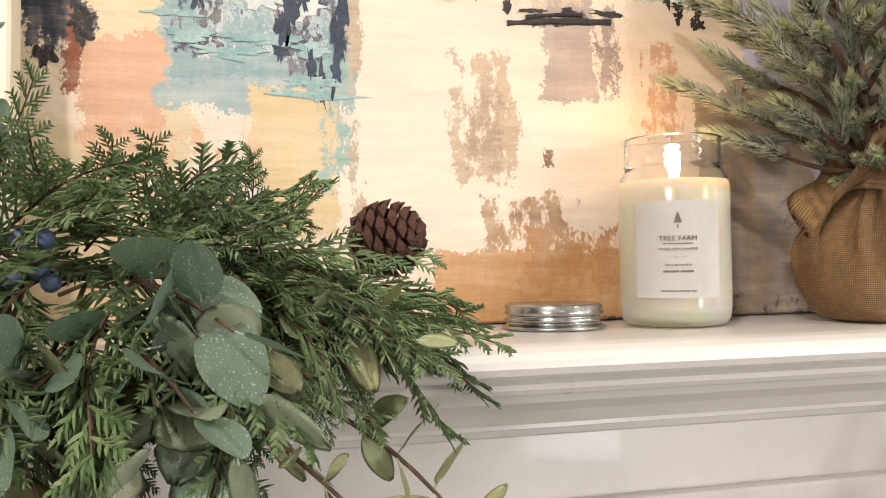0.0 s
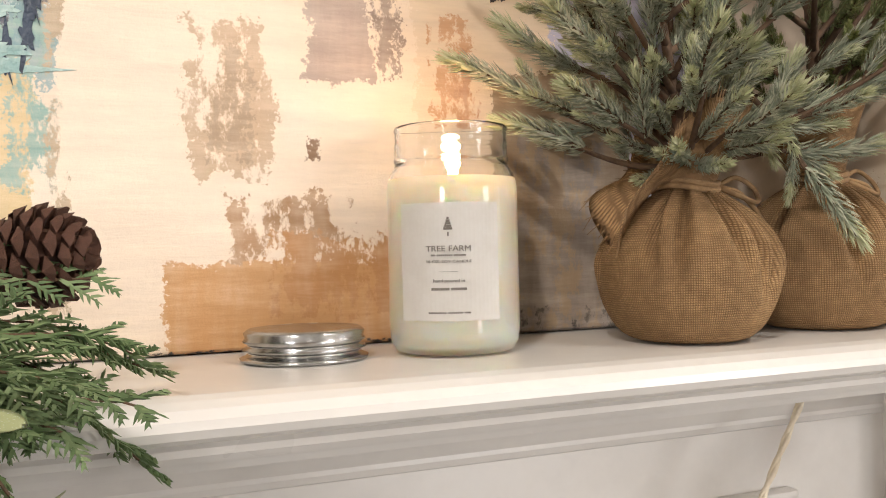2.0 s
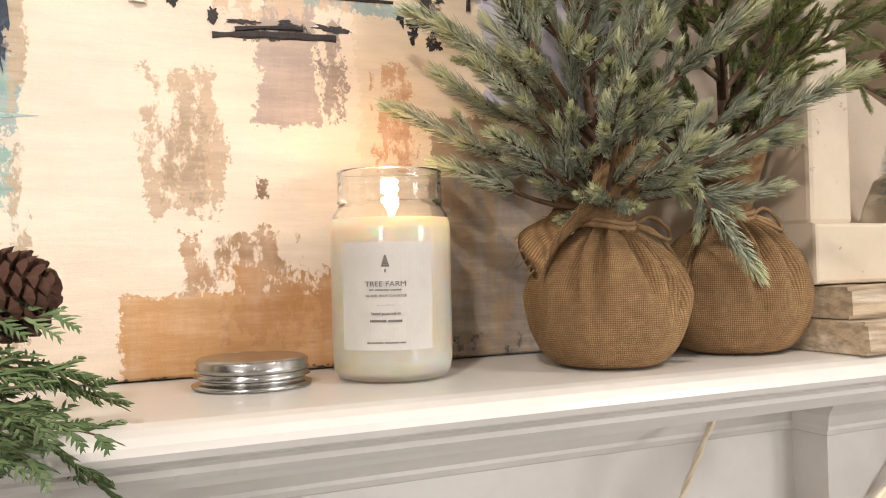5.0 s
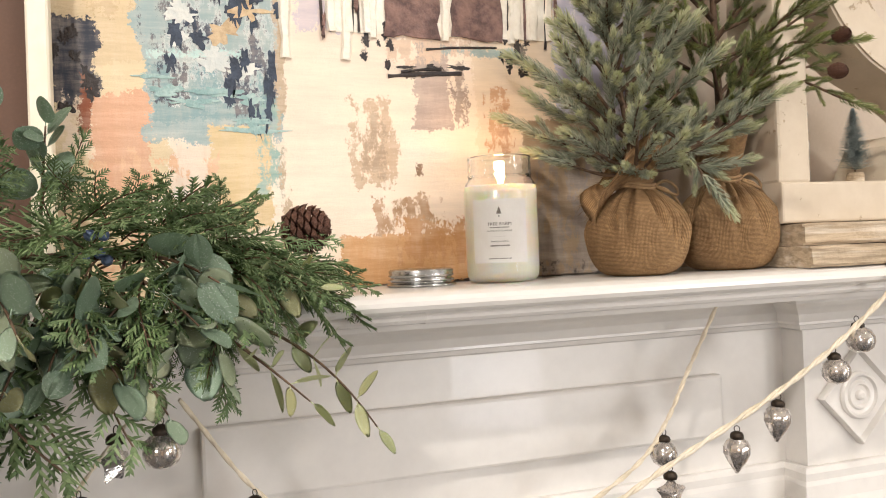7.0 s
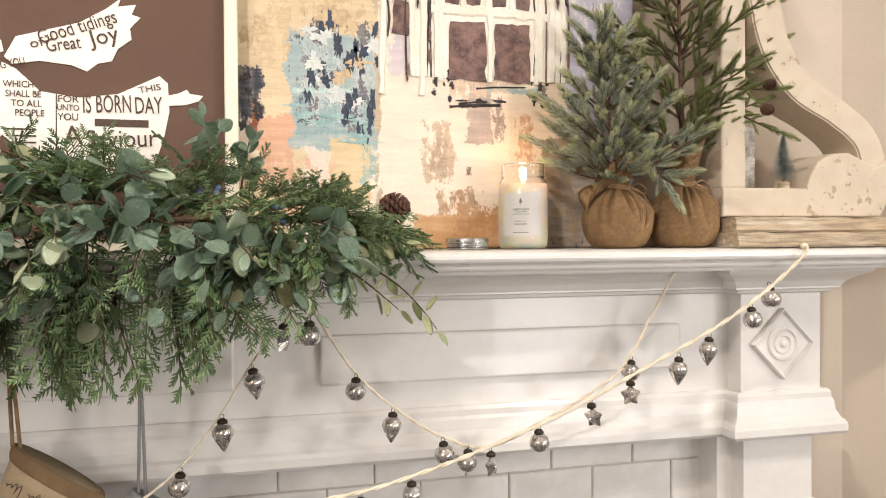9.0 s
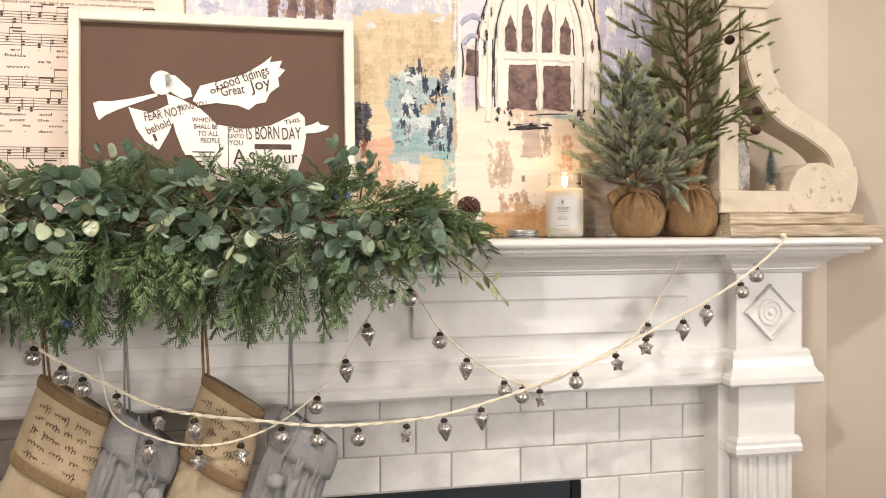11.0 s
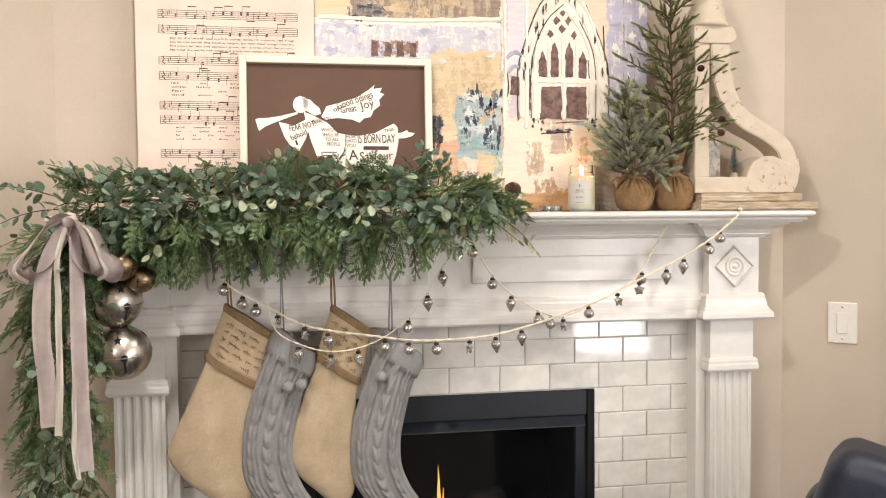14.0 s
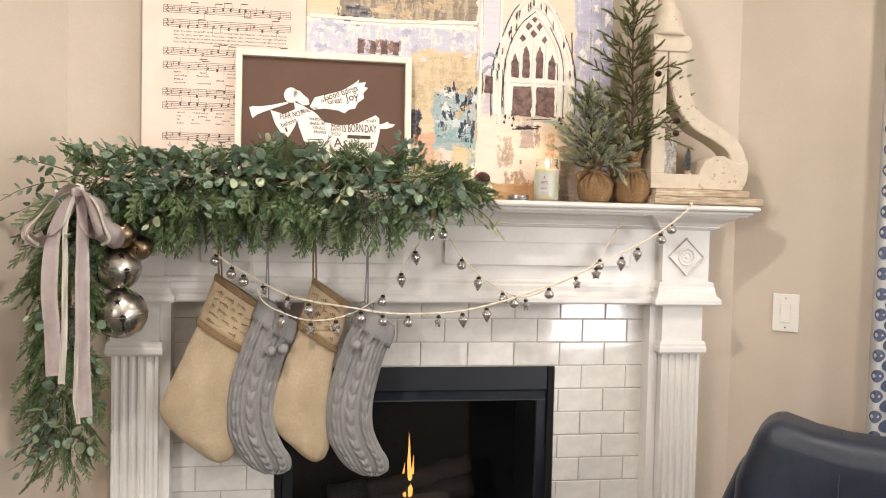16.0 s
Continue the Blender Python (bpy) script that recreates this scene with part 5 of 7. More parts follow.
grow(tree1, SPRIG1, 0.108, (-0.034, 0.004), ((0.118, 0.135), (0.150, 0.185), (0.195, 0.170), (0.235, 0.120), (0.280, 0.080), (0.345, 0.045)), 46, 21, 0.50, 0.065, 0.020, 1.0, ((0.060, -0.045, 0.098),))
grow(tree2, SPRIG2, 0.145, (-0.012, 0.004), ((0.165, 0.150), (0.225, 0.225), (0.350, 0.205), (0.450, 0.190), (0.530, 0.160), (0.610, 0.110), (0.710, 0.045)), 72, 22, 0.38, 0.055, 0.014, 0.80, ((0.135, -0.05, 0.190), (0.115, -0.055, 0.255)))


def cone_scales(h, r, n=78):
    """Poses of the scales of a cone, spiralling up; each as (pose, length, width)."""
    out = []
    for i in range(n):
        t = (i + 0.5) / n
        a = i * 2.39996
        rad = r * (math.sin(math.pi * (0.16 + 0.80 * t)) ** 0.7)
        d, s = Vector((math.cos(a), math.sin(a), 0.25 + 0.5 * t)).normalized(), Vector((-math.sin(a), math.cos(a), 0))
        up = d.cross(s)
        c = Vector((math.cos(a), math.sin(a), 0)) * rad * 0.5 + Vector((0, 0, h * (0.06 + 0.88 * t)))
        L_, W_ = rad * 0.55, r * 0.30 * (1.15 - 0.5 * t)
        out.append(Matrix(((d.x * L_, s.x * W_, up.x * 0.0028, c.x), (d.y * L_, s.y * W_, up.y * 0.0028, c.y), (d.z * L_, s.z * W_, up.z * 0.0028, c.z), (0, 0, 0, 1))))
    return out


bm = bmesh.new()
vs = [bm.verts.new(p) for p in ((0, -0.5, 0), (0, 0.5, 0), (0.75, 1, 0.35), (1, 0.35, 0.9), (1, -0.35, 0.9), (0.75, -1, 0.35), (0.8, 0, -0.8), (0.3, 0, -0.5))]
for ix in ((0, 1, 2, 3, 4, 5), (5, 4, 6), (4, 3, 6), (3, 2, 6), (0, 5, 6, 7), (2, 1, 7, 6)):
    bm.faces.new([vs[k] for k in ix])
bmesh.ops.recalc_face_normals(bm, faces=bm.faces)
SCALE = bpy.data.meshes.new("scale")
bm.to_mesh(SCALE), bm.free()
SCALE.materials.append(M_CONE)


def cone_core(h, r):
    me = bpy.data.meshes.new("pinecone")
    bm = lathe([(0.0, 0.0), (r * 0.45, h * 0.08), (r * 0.6, h * 0.4), (r * 0.35, h * 0.8), (0.0, h * 0.95)], 12)
    bm.to_mesh(me), bm.free()
    me.materials.append(M_CONE)
    return me


def pinecone(h, r, parent, m, core):
    o = shared("pinecone", core, parent, m)
    for k in cone_scales(h, r):
        shared("scale", SCALE, o, k)


small_core = cone_core(0.022, 0.010)
for x, y, z, a, b in ((0.117, -0.055, 0.262, 100, 20), (0.118, -0.045, 0.225, 110, -30), (0.045, -0.07, 0.40, 95, 50)):
    pinecone(0.022, 0.010, tree2, pose(x, y, z, a, b, 0), small_core)

# ---- corbel bracket on two boards ----
for (x0, x1, y0, y1, z0, z1, nm) in ((0.622, 0.984, 0.430, 0.585, TOP + 0.0005, TOP + 0.0235, 3), (0.634, 0.948, 0.452, 0.590, TOP + 0.0245, TOP + 0.0485, 5)):
    bm = bmesh.new()
    box(bm, x0, x1, y0, y1, z0, z1)
    bmesh.ops.subdivide_edges(bm, edges=[e for e in bm.edges if abs(e.verts[0].co.x - e.verts[1].co.x) > 0.1], cuts=40)
    bmesh.ops.bevel(bm, geom=[e for e in bm.edges if abs(e.verts[0].co.x - e.verts[1].co.x) > 0.001 and len(e.link_faces) == 2 and abs(e.link_faces[0].normal.dot(e.link_faces[1].normal)) < 0.2], offset=0.003, segments=2, affect="EDGES")
    for v in bm.verts:
        if v.co.z > z0 + 0.004:
            v.co.z += 0.0022 * noise.noise((v.co.x * 25, v.co.y * 40, nm))
        v.co.y += 0.003 * noise.noise((v.co.x * 30, v.co.z * 120, nm + 4))
    tagged(link_mesh("wooden_board", bm, M_BOARD), "weathered bare wood board under the corbel", "board", "boards under the corbel")
corbel = empty("corbel", 0.78, 0.52, TOP + 0.05)
tagged(corbel, "salvaged wooden scroll corbel with chipped cream paint", "corbel")
CO = Matrix.Translation((-0.78, -0.52, -TOP - 0.05))


def cpart(name, bm, label="", smooth=False):
    bm.transform(CO)
    return part(name, bm, M_CHIPPY, corbel, label, smooth)


cz = TOP + 0.050
cpart("upright", boxed(0.626, 0.672, 0.480, 0.562, cz + 0.046, 1.985, bev=0.004, seg=2))
# S-shaped arm: a band of changing width along a curve
mid = smooth_line([(0.700, 0, 1.975), (0.705, 0, 1.92), (0.709, 0, 1.86), (0.729, 0, 1.785), (0.776, 0, 1.722), (0.848, 0, 1.682), (0.903, 0, 1.642), (0.922, 0, 1.595), (0.912, 0, 1.550)], 8)
wid = [0.028 + 0.003 * math.sin(k / 9) for k in range(len(mid))]
up_l, dn_l = [], []
for i, p in enumerate(mid):
    d = (mid[min(i + 1, len(mid) - 1)] - mid[max(i - 1, 0)]).normalized()
    n = Vector((-d.z, 0, d.x))
    up_l.append(p + n * wid[i]), dn_l.append(p - n * wid[i] * 0.95)
bm = bmesh.new()
rows = [[bm.verts.new((q.x, y, q.z)) for q, y in ((a, 0.480), (a, 0.565), (b, 0.565), (b, 0.480))] for a, b in zip(up_l, dn_l)]
for a, b in zip(rows, rows[1:]):
    for k in range(4):
        bm.faces.new((a[k], a[(k + 1) % 4], b[(k + 1) % 4], b[k]))
bm.faces.new(rows[0][::-1]), bm.faces.new(rows[-1])
bmesh.ops.recalc_face_normals(bm, faces=bm.faces)
bmesh.ops.bevel(bm, geom=[e for e in bm.edges if len(e.link_faces) == 2 and e.link_faces[0].normal.dot(e.link_faces[1].normal) < 0.3], offset=0.003, segments=2, affect="EDGES")
cpart("scroll_arm", bm)
base_o = [(0.626, cz), (0.935, cz), (0.950, cz + 0.03), (0.956, cz + 0.07), (0.950, cz + 0.10), (0.925, cz + 0.085), (0.900, cz + 0.095), (0.870, cz + 0.108), (0.835, cz + 0.106), (0.808, cz + 0.092), (0.792, cz + 0.066), (0.785, cz + 0.047), (0.626, cz + 0.047)]
cpart("scroll_foot", slab([tuple(Vector(p)) for p in base_o], 0.476, 0.568, bev=0.003))
cpart("cap_block", slab([(0.620, 1.935), (0.735, 1.935), (0.748, 1.945), (0.752, 1.960), (0.742, 1.980), (0.735, 1.985), (0.620, 1.985)], 0.474, 0.568, bev=0.003))
bm = lathe([(0.0, 1.985), (0.062, 1.985), (0.062, 1.995), (0.055, 2.0), (0.056, 2.012), (0.050, 2.022), (0.051, 2.036), (0.043, 2.048), (0.044, 2.06), (0.030, 2.085), (0.026, 2.10), (0.032, 2.12), (0.0, 2.15)], 40)
bm.transform(Matrix.Translation((0.680, 0.521, 0)))
cpart("turned_finial", bm, smooth=True)
# frosted paper backing and bottle-brush tree standing in the corbel
brush = empty("bottle_brush_tree", 0.762, 0.505, cz + 0.0485)
tagged(brush, "tiny frosted bottle-brush tree standing in the corbel", "bottle-brush tree")
bm, rr = bmesh.new(), random.Random(8)
for i in range(2600):
    t = rr.random() ** 0.8
    z, a = 0.014 + 0.075 * t, rr.uniform(0, 6.283)
    ln = 0.025 * (1 - t) ** 0.85 + 0.002
    d = Vector((math.cos(a), math.sin(a), 0.12))
    s = Vector((-math.sin(a), math.cos(a), 0)) * 0.0012
    p = Vector((0, 0, z))
    vs = [bm.verts.new(c) for c in (p + s, p - s, p + d * ln + Vector((0, 0, 0.0005)))]
    bm.faces.new(vs)
part("bristles", bm, M_SNOW, brush)
part("wire_stem", tube([(0, 0, 0.0), (0, 0, 0.088)], 0.0010, 6), M_TWIG, brush)
part("wooden_base", lathe([(0.0, 0.0), (0.010, 0.0), (0.010, 0.009), (0.008, 0.011), (0.0, 0.011)], 24), M_BOARD, brush)
bm = bmesh.new()
bmesh.ops.create_grid(bm, x_segments=18, y_segments=26, size=0.5)
for v in bm.verts:
    v.co = Vector((v.co.x * 0.075, 0.004 * noise.noise((v.co.x * 9, v.co.y * 12, 3)), v.co.y * 0.11))
bmesh.ops.solidify(bm, geom=list(bm.faces), thickness=0.004)
bm.transform(Matrix.Translation((0.712, 0.566, cz + 0.104)))
tagged(link_mesh("frosted_plaque", bm, surface("frosted_plaster", "c4bfb8", "eeeae4", 60, 0.8, bump=0.8, fine=130, dist=0.004)), "rough white frosted plaque behind the tiny tree", "plaque")


# ---- evergreen garland along the shelf ----
def cedar_sprig(name, seed, length=0.15):
    """A drooping flat cedar spray along +x: a stem, side twigs and scaly twiglets."""
    rr = random.Random(seed)
    bm = bmesh.new()

    def shoot(p, d, ln, r, n=5):
        """One scaly twiglet: a thin three-sided tapering spike with knobby sides."""
        d = d.normalized()
        s = d.orthogonal().normalized()
        u = d.cross(s)
        prev = None
        for k in range(n + 1):
            t = k / n
            rad = r * (1 - 0.7 * t) * (1.25 if k % 2 else 0.75) if k < n else 0.0001
            c = p + d * ln * t + Vector((0, 0, -0.10 * ln * t * t))
            ring = [bm.verts.new(c + (s * math.cos(a) + u * math.sin(a)) * rad) for a in (0, 2.09, 4.19)]
            if prev:
                for j in range(3):
                    bm.faces.new((prev[j], prev[(j + 1) % 3], ring[(j + 1) % 3], ring[j]))
            prev = ring

    line = [Vector((length * t, 0.006 * math.sin(5 * t + seed), -0.28 * length * t * t)) for t in (k / 8 for k in range(9))]
    tube(line, [0.0018 - 0.001 * k / 8 for k in range(9)], 5, bm)
    for f in bm.faces:
        f.material_index = 1
    for k in range(15):
        t = 0.12 + 0.88 * k / 14
        i = min(7, int(t * 8))
        p = line[i].lerp(line[i + 1], min(1, t * 8 - i))
        d = (line[i + 1] - line[i]).normalized()
        side = Vector((0, 1 if k % 2 else -1, 0))
        way = (d * 0.9 + side * rr.uniform(0.6, 0.9) + Vector((0, 0, rr.uniform(-0.25, 0.25)))).normalized()
        ln = length * (0.40 - 0.22 * t) * rr.uniform(0.8, 1.15)
        shoot(p, way, ln, 0.0019, 6)
        m = 8
        for j in range(m):
            q = p + way * ln * (0.15 + 0.8 * j / m)
            s2 = way.cross(Vector((0, 0, 1))).normalized() * (1 if j % 2 else -1)
            w2 = way * 0.9 + s2 * 0.75 + Vector((0, 0, rr.uniform(-0.3, 0.3)))
            shoot(q, w2, ln * 0.42 * (1.05 - 0.6 * j / m) * rr.uniform(0.8, 1.2), 0.0018, 2)
    shoot(line[8], line[8] - line[7], length * 0.14, 0.0015, 6)
    me = bpy.data.meshes.new(name)
    bm.to_mesh(me)
    bm.free()
    me.materials.append(M_CEDAR)
    me.materials.append(M_TWIG)
    return me


def leaf_mesh(seed, ln=0.036, wd=0.031):
    """A round eucalyptus leaf, cupped, with a raised midrib and a short stalk, along +x."""
    rr = random.Random(seed)
    bm = bmesh.new()
    n, m = 8, 6
    curl, twist = rr.uniform(-0.35, 0.35), rr.uniform(-0.4, 0.4)
    grid = []
    for i in range(n + 1):
        t = i / n
        w = wd * 0.5 * (math.sin(math.pi * (0.04 + 0.94 * t ** 0.85)) ** 0.62)
        row = []
        for j in range(m + 1):
            s = -1 + 2 * j / m
            z = 0.16 * w * s * s * (1 + rr.uniform(-0.2, 0.2)) + curl * ln * 0.35 * t * t + twist * w * s * t * 0.6 + (0.0007 if j == m // 2 else 0)
            row.append(bm.verts.new((0.006 + ln * t, w * s, z)))
        grid.append(row)
    for a, b in zip(grid, grid[1:]):
        for j in range(m):
            bm.faces.new((a[j], b[j], b[j + 1], a[j + 1]))
    bmesh.ops.solidify(bm, geom=list(bm.faces), thickness=0.0006)
    tube([(0, 0, 0), (0.004, 0, 0.0002), (0.010, 0, 0.0003)], 0.0007, 5, bm)
    me = bpy.data.meshes.new("leaf")
    bm.to_mesh(me)
    bm.free()
    for p in me.polygons:
        p.use_smooth = True
    me.materials.append(M_LEAF)
    return me


SPRIGS = [cedar_sprig("cedar_spray", s) for s in (1, 2, 3)]
LEAVES = [leaf_mesh(s, *d) for s, d in ((1, (0.036, 0.031)), (2, (0.031, 0.029)), (3, (0.040, 0.029)), (4, (0.027, 0.024)), (5, (0.034, 0.020)))]
rg = random.Random(77)
garland = empty("garland", -0.5, 0.45, TOP)
tagged(garland, "full evergreen garland of cedar and frosted eucalyptus", "garland")
GO = Vector((-0.5, 0.45, TOP))


def gpart(ob):
    ob.parent = garland
    return ob


def core_point(u):
    """The garland's middle line: along the shelf, then hanging down past its end. u from 0 (free end) to 1, then to 2 down the tail."""
    if u <= 1:
        x = 0.035 - 1.085 * u
        return Vector((x, 0.455 - 0.02 * math.sin(3 * u), TOP + 0.045 - 0.01 * u))
    v = u - 1
    return Vector((-1.06 - 0.02 * math.sin(2.5 * v), 0.40, TOP - 0.02 - 0.74 * v))


pts = [core_point(u / 20) for u in range(0, 41)]
gpart(link_mesh("vine_stem", tube(smooth_line(pts, 3), 0.004, 8), M_TWIG, True))
for o in garland.children:
    o.matrix_parent_inverse = Matrix.Translation(-GO)


def reach(u):
    """Taper of the bundle towards its free end and its tail end."""
    return (0.50 + 0.50 * min(1, u / 0.22)) if u <= 1 else (0.95 - 0.30 * (u - 1))


def clear_of_shelf(p):
    return not (p.y > 0.43 and p.z < TOP + 0.006 and p.x > -1.1)


def joined(name, items, mats, label):
    """Many placed copies of template meshes as one mesh of kind stuff."""
    vs, fs, mi, n = [], [], [], 0
    for me, m in items:
        co = np.empty(len(me.vertices) * 3)
        me.vertices.foreach_get("co", co)
        co = co.reshape(-1, 3) @ np.array(m.to_3x3()).T + np.array(m.translation)
        vs.append(co)
        for p in me.polygons:
            fs.append([k + n for k in p.vertices])
            mi.append(p.material_index)
        n += len(me.vertices)
    me = bpy.data.meshes.new(name)
    me.from_pydata(np.concatenate(vs).tolist(), [], fs)
    me.polygons.foreach_set("material_index", mi)
    for m in mats:
        me.materials.append(m)
    ob = gpart(new(name, me))
    return tagged(ob, label, kind="stuff")


rest = []
for i in range(620):
    on_tail = i % 20 > 13
    u = 1.0 + rg.random() * 1.0 if on_tail else rg.random() ** 0.95
    c = core_point(u)
    if not on_tail:
        zone = i % 5
        a = (rg.uniform(-85, -25), rg.uniform(-60, 0), rg.uniform(-20, 35), rg.uniform(10, 80), rg.uniform(50, 120))[zone]
        lean = rg.uniform(-0.7, 0.7) + (0.5 if u < 0.10 else 0)
        r = reach(u)
        d = Vector((lean, -math.cos(radians(a)), math.sin(radians(a)))).normalized()
        p = c + Vector((0, -0.055 * math.cos(radians(a)) * r, 0.035 * math.sin(radians(a)) * r - (0.02 if a < -20 else 0)))
        s = rg.uniform(0.75, 1.05) * r
        if a < 0:
            d.z -= 0.30
            p.y = min(p.y, 0.400)
            s *= 1.0
        elif a < 40:
            s *= 0.80
        else:
            s *= 0.62 if u < 0.7 else 0.42
            d.y -= 0.25
    else:
        a = rg.uniform(0, 360)
        d = Vector((math.cos(radians(a)), -abs(math.sin(radians(a))) * 0.6, rg.uniform(-1.3, -0.2))).normalized()
        p = c + Vector((0.04 * math.cos(radians(a)), -0.025, 0))
        s = rg.uniform(0.7, 1.0) * reach(u)
    if u < 0.16 and i % 5 == 0:
        s *= 0.6
    m = Matrix.Translation(-GO) @ toward(p, d, rg.uniform(-60, 60), s)
    if i % 2:
        shared("cedar_spray", SPRIGS[i % 3], garland, m)
    else:
        rest.append((SPRIGS[i % 3], m))
# the free end: sprays that reach out over the shelf, with the cone lying on them
for i in range(34):
    p = Vector((rg.uniform(-0.03, 0.055), rg.uniform(0.385, 0.475), rg.uniform(1.468, 1.512)))
    d = Vector((rg.uniform(0.5, 1.0), rg.uniform(-0.75, 0.15), rg.uniform(-0.55, 0.25)))
    if p.y > 0.425:
        d.z = max(d.z, 0.02)
        d.y = min(d.y, -0.05)
    m = Matrix.Translation(-GO) @ toward(p, d, rg.uniform(-50, 50), rg.uniform(0.42, 0.68))
    rest.append((SPRIGS[i % 3], m))
# a clump of sprays that stands up behind the free end
for i in range(9):
    p = Vector((rg.uniform(-0.22, -0.06), rg.uniform(0.42, 0.475), rg.uniform(1.48, 1.515)))
    shared("cedar_spray", SPRIGS[i % 3], garland, Matrix.Translation(-GO) @ toward(p, (rg.uniform(0.2, 1.0), rg.uniform(-0.5, 0.0), rg.uniform(0.25, 0.55)), rg.uniform(-50, 50), rg.uniform(0.55, 0.75)))
joined("inner_sprays", rest, [M_CEDAR, M_TWIG], "dense inner cedar sprays")


leaf_rest, leaf_count = [], [0]


def place_leaf(st, me, m):
    """The first 300 leaves are pieces of their stems; the others are joined."""
    leaf_count[0] += 1
    if leaf_count[0] <= 300:
        shared("leaf", me, st, m)
    else:
        leaf_rest.append((me, m))


def eucalyptus(p, d, ln, pairs, scale, leaves=None):
    """A bending stem with pairs of leaves, each leaf a piece."""
    d = Vector(d).normalized()
    bend = Vector((rg.uniform(-0.2, 0.2), rg.uniform(-0.15, 0.05), rg.uniform(-0.35, -0.1)))
    line = [p + d * ln * t + bend * ln * t * t for t in (k / 8 for k in range(9))]
    st = gpart(link_mesh("eucalyptus_stem", tube([q - GO for q in line], [0.0016 - 0.0009 * k / 8 for k in range(9)], 5), M_TWIG, True))
    for k in range(pairs):
        t = 0.22 + 0.78 * k / max(1, pairs - 1)
        i = min(7, int(t * 8))
        q = line[i].lerp(line[i + 1], min(1, t * 8 - i))
        f = (line[i + 1] - line[i]).normalized()
        turn = rg.uniform(0, 3.1)
        side = (f.cross(Vector((0, 0, 1))).normalized() * math.cos(turn) + Vector((0, 0, 1)) * math.sin(turn)).normalized()
        for sg in ((1, -1) if k < pairs - 1 else (1,)):
            w = f * rg.uniform(0.3, 0.9) + side * sg + Vector((0, -0.25, 0))
            if k == pairs - 1:
                w = f + side * 0.2
            place = toward(q - GO, w, rg.uniform(-70, 70), scale * (1.1 - 0.35 * t) * rg.uniform(0.85, 1.1))
            if leaves:
                shared("leaf", rg.choice(leaves), st, place)
            else:
                place_leaf(st, rg.choice(LEAVES), place)


for i in range(118):
    on_tail = i % 13 > 9
    u = 1.05 + rg.random() * 0.9 if on_tail else 0.03 + 0.97 * ((i * 0.618) % 1)
    c = core_point(u)
    if on_tail:
        a = rg.uniform(20, 160)
        eucalyptus(c + Vector((0, -0.05, 0)), (math.cos(radians(a)), -0.5 * math.sin(radians(a)), rg.uniform(-0.9, 0.1)), 0.11, 4, 0.95)
    else:
        a = rg.uniform(-65, -5) if u < 0.2 else rg.choice((rg.uniform(-50, 0), rg.uniform(-10, 45), rg.uniform(-5, 40), rg.uniform(20, 80)))
        s = reach(u)
        p = c + Vector((rg.uniform(-0.02, 0.02), -0.115 * math.cos(radians(a)) * s, 0.066 * math.sin(radians(a)) * s))
        if a < 0:
            p.y = min(p.y, 0.372)
        if u > 0.7:
            p.z -= 0.02
        eucalyptus(p, (rg.uniform(-0.9, 0.9), -math.cos(radians(a)) * 0.8, math.sin(radians(a)) * (0.5 if u > 0.25 else 0.9)), 0.085 * s, 4, 1.06)
# the long arching tips at the far end and the trailing twig at the free end
for p, d, ln in (((-1.08, 0.40, 1.50), (-1, -0.2, 0.35), 0.17), ((-1.06, 0.38, 1.47), (-1, -0.35, 0.05), 0.20), ((-1.05, 0.40, 1.45), (-0.8, -0.3, -0.25), 0.18), ((-1.0, 0.42, 1.53), (-0.6, -0.2, 0.6), 0.12), ((-0.13, 0.44, 1.53), (0.12, -0.25, 1), 0.10), ((-0.165, 0.43, 1.54), (-0.05, -0.2, 1), 0.11)):
    eucalyptus(Vector(p), d, ln, 6, 0.80)
YOUNG = [leaf_mesh(s, *d) for s, d in ((11, (0.036, 0.018)), (12, (0.030, 0.016)), (13, (0.040, 0.017)))]
for me in YOUNG:
    me.materials[0] = M_YOUNG
for p, d, ln in (((0.035, 0.400, 1.435), (0.75, -0.2, -0.35), 0.11), ((-0.005, 0.385, 1.440), (0.55, -0.45, -0.40), 0.09), ((0.01, 0.395, 1.475), (0.7, -0.5, 0.05), 0.07)):
    eucalyptus(Vector(p), d, ln, 5, 0.85, YOUNG)
leaf_mass = joined("leaf_mass", leaf_rest, [M_LEAF], "frosted eucalyptus leaves")
# berries
bm = bmesh.new()
bmesh.ops.create_icosphere(bm, subdivisions=2, radius=0.0045)
bme = bpy.data.meshes.new("berry")
bm.to_mesh(bme), bm.free()
bme.materials.append(M_BERRY)
for cx, cy, cz_ in ((-0.40, 0.345, 1.515), (-0.09, 0.385, 1.505), (-0.62, 0.34, 1.33), (-0.17, 0.37, 1.53)):
    for k in range(6):
        shared("berry", bme, garland, Matrix.Translation(Vector((cx, cy, cz_)) - GO + Vector((rg.uniform(-0.012, 0.012), rg.uniform(-0.006, 0.006), rg.uniform(-0.01, 0.01)))))
big_core = cone_core(0.047, 0.0245)
for x, y, z, a, b, c in ((0.062, 0.478, 1.512, 0, 80, -14), (-0.72, 0.40, 1.50, 80, 0, 40), (-0.44, 0.41, 1.53, 70, 30, -20)):
    pinecone(0.047, 0.0245, garland, Matrix.Translation(-GO) @ pose(x, y, z, a, b, c), big_core)

# ---- ornament string ----
string = empty("ornament_string", 0.736, 0.45, 1.45)
tagged(string, "cream cord strung with small mercury glass ornaments", "ornament garland")
STO = Matrix.Translation((-0.736, -0.45, -1.45))


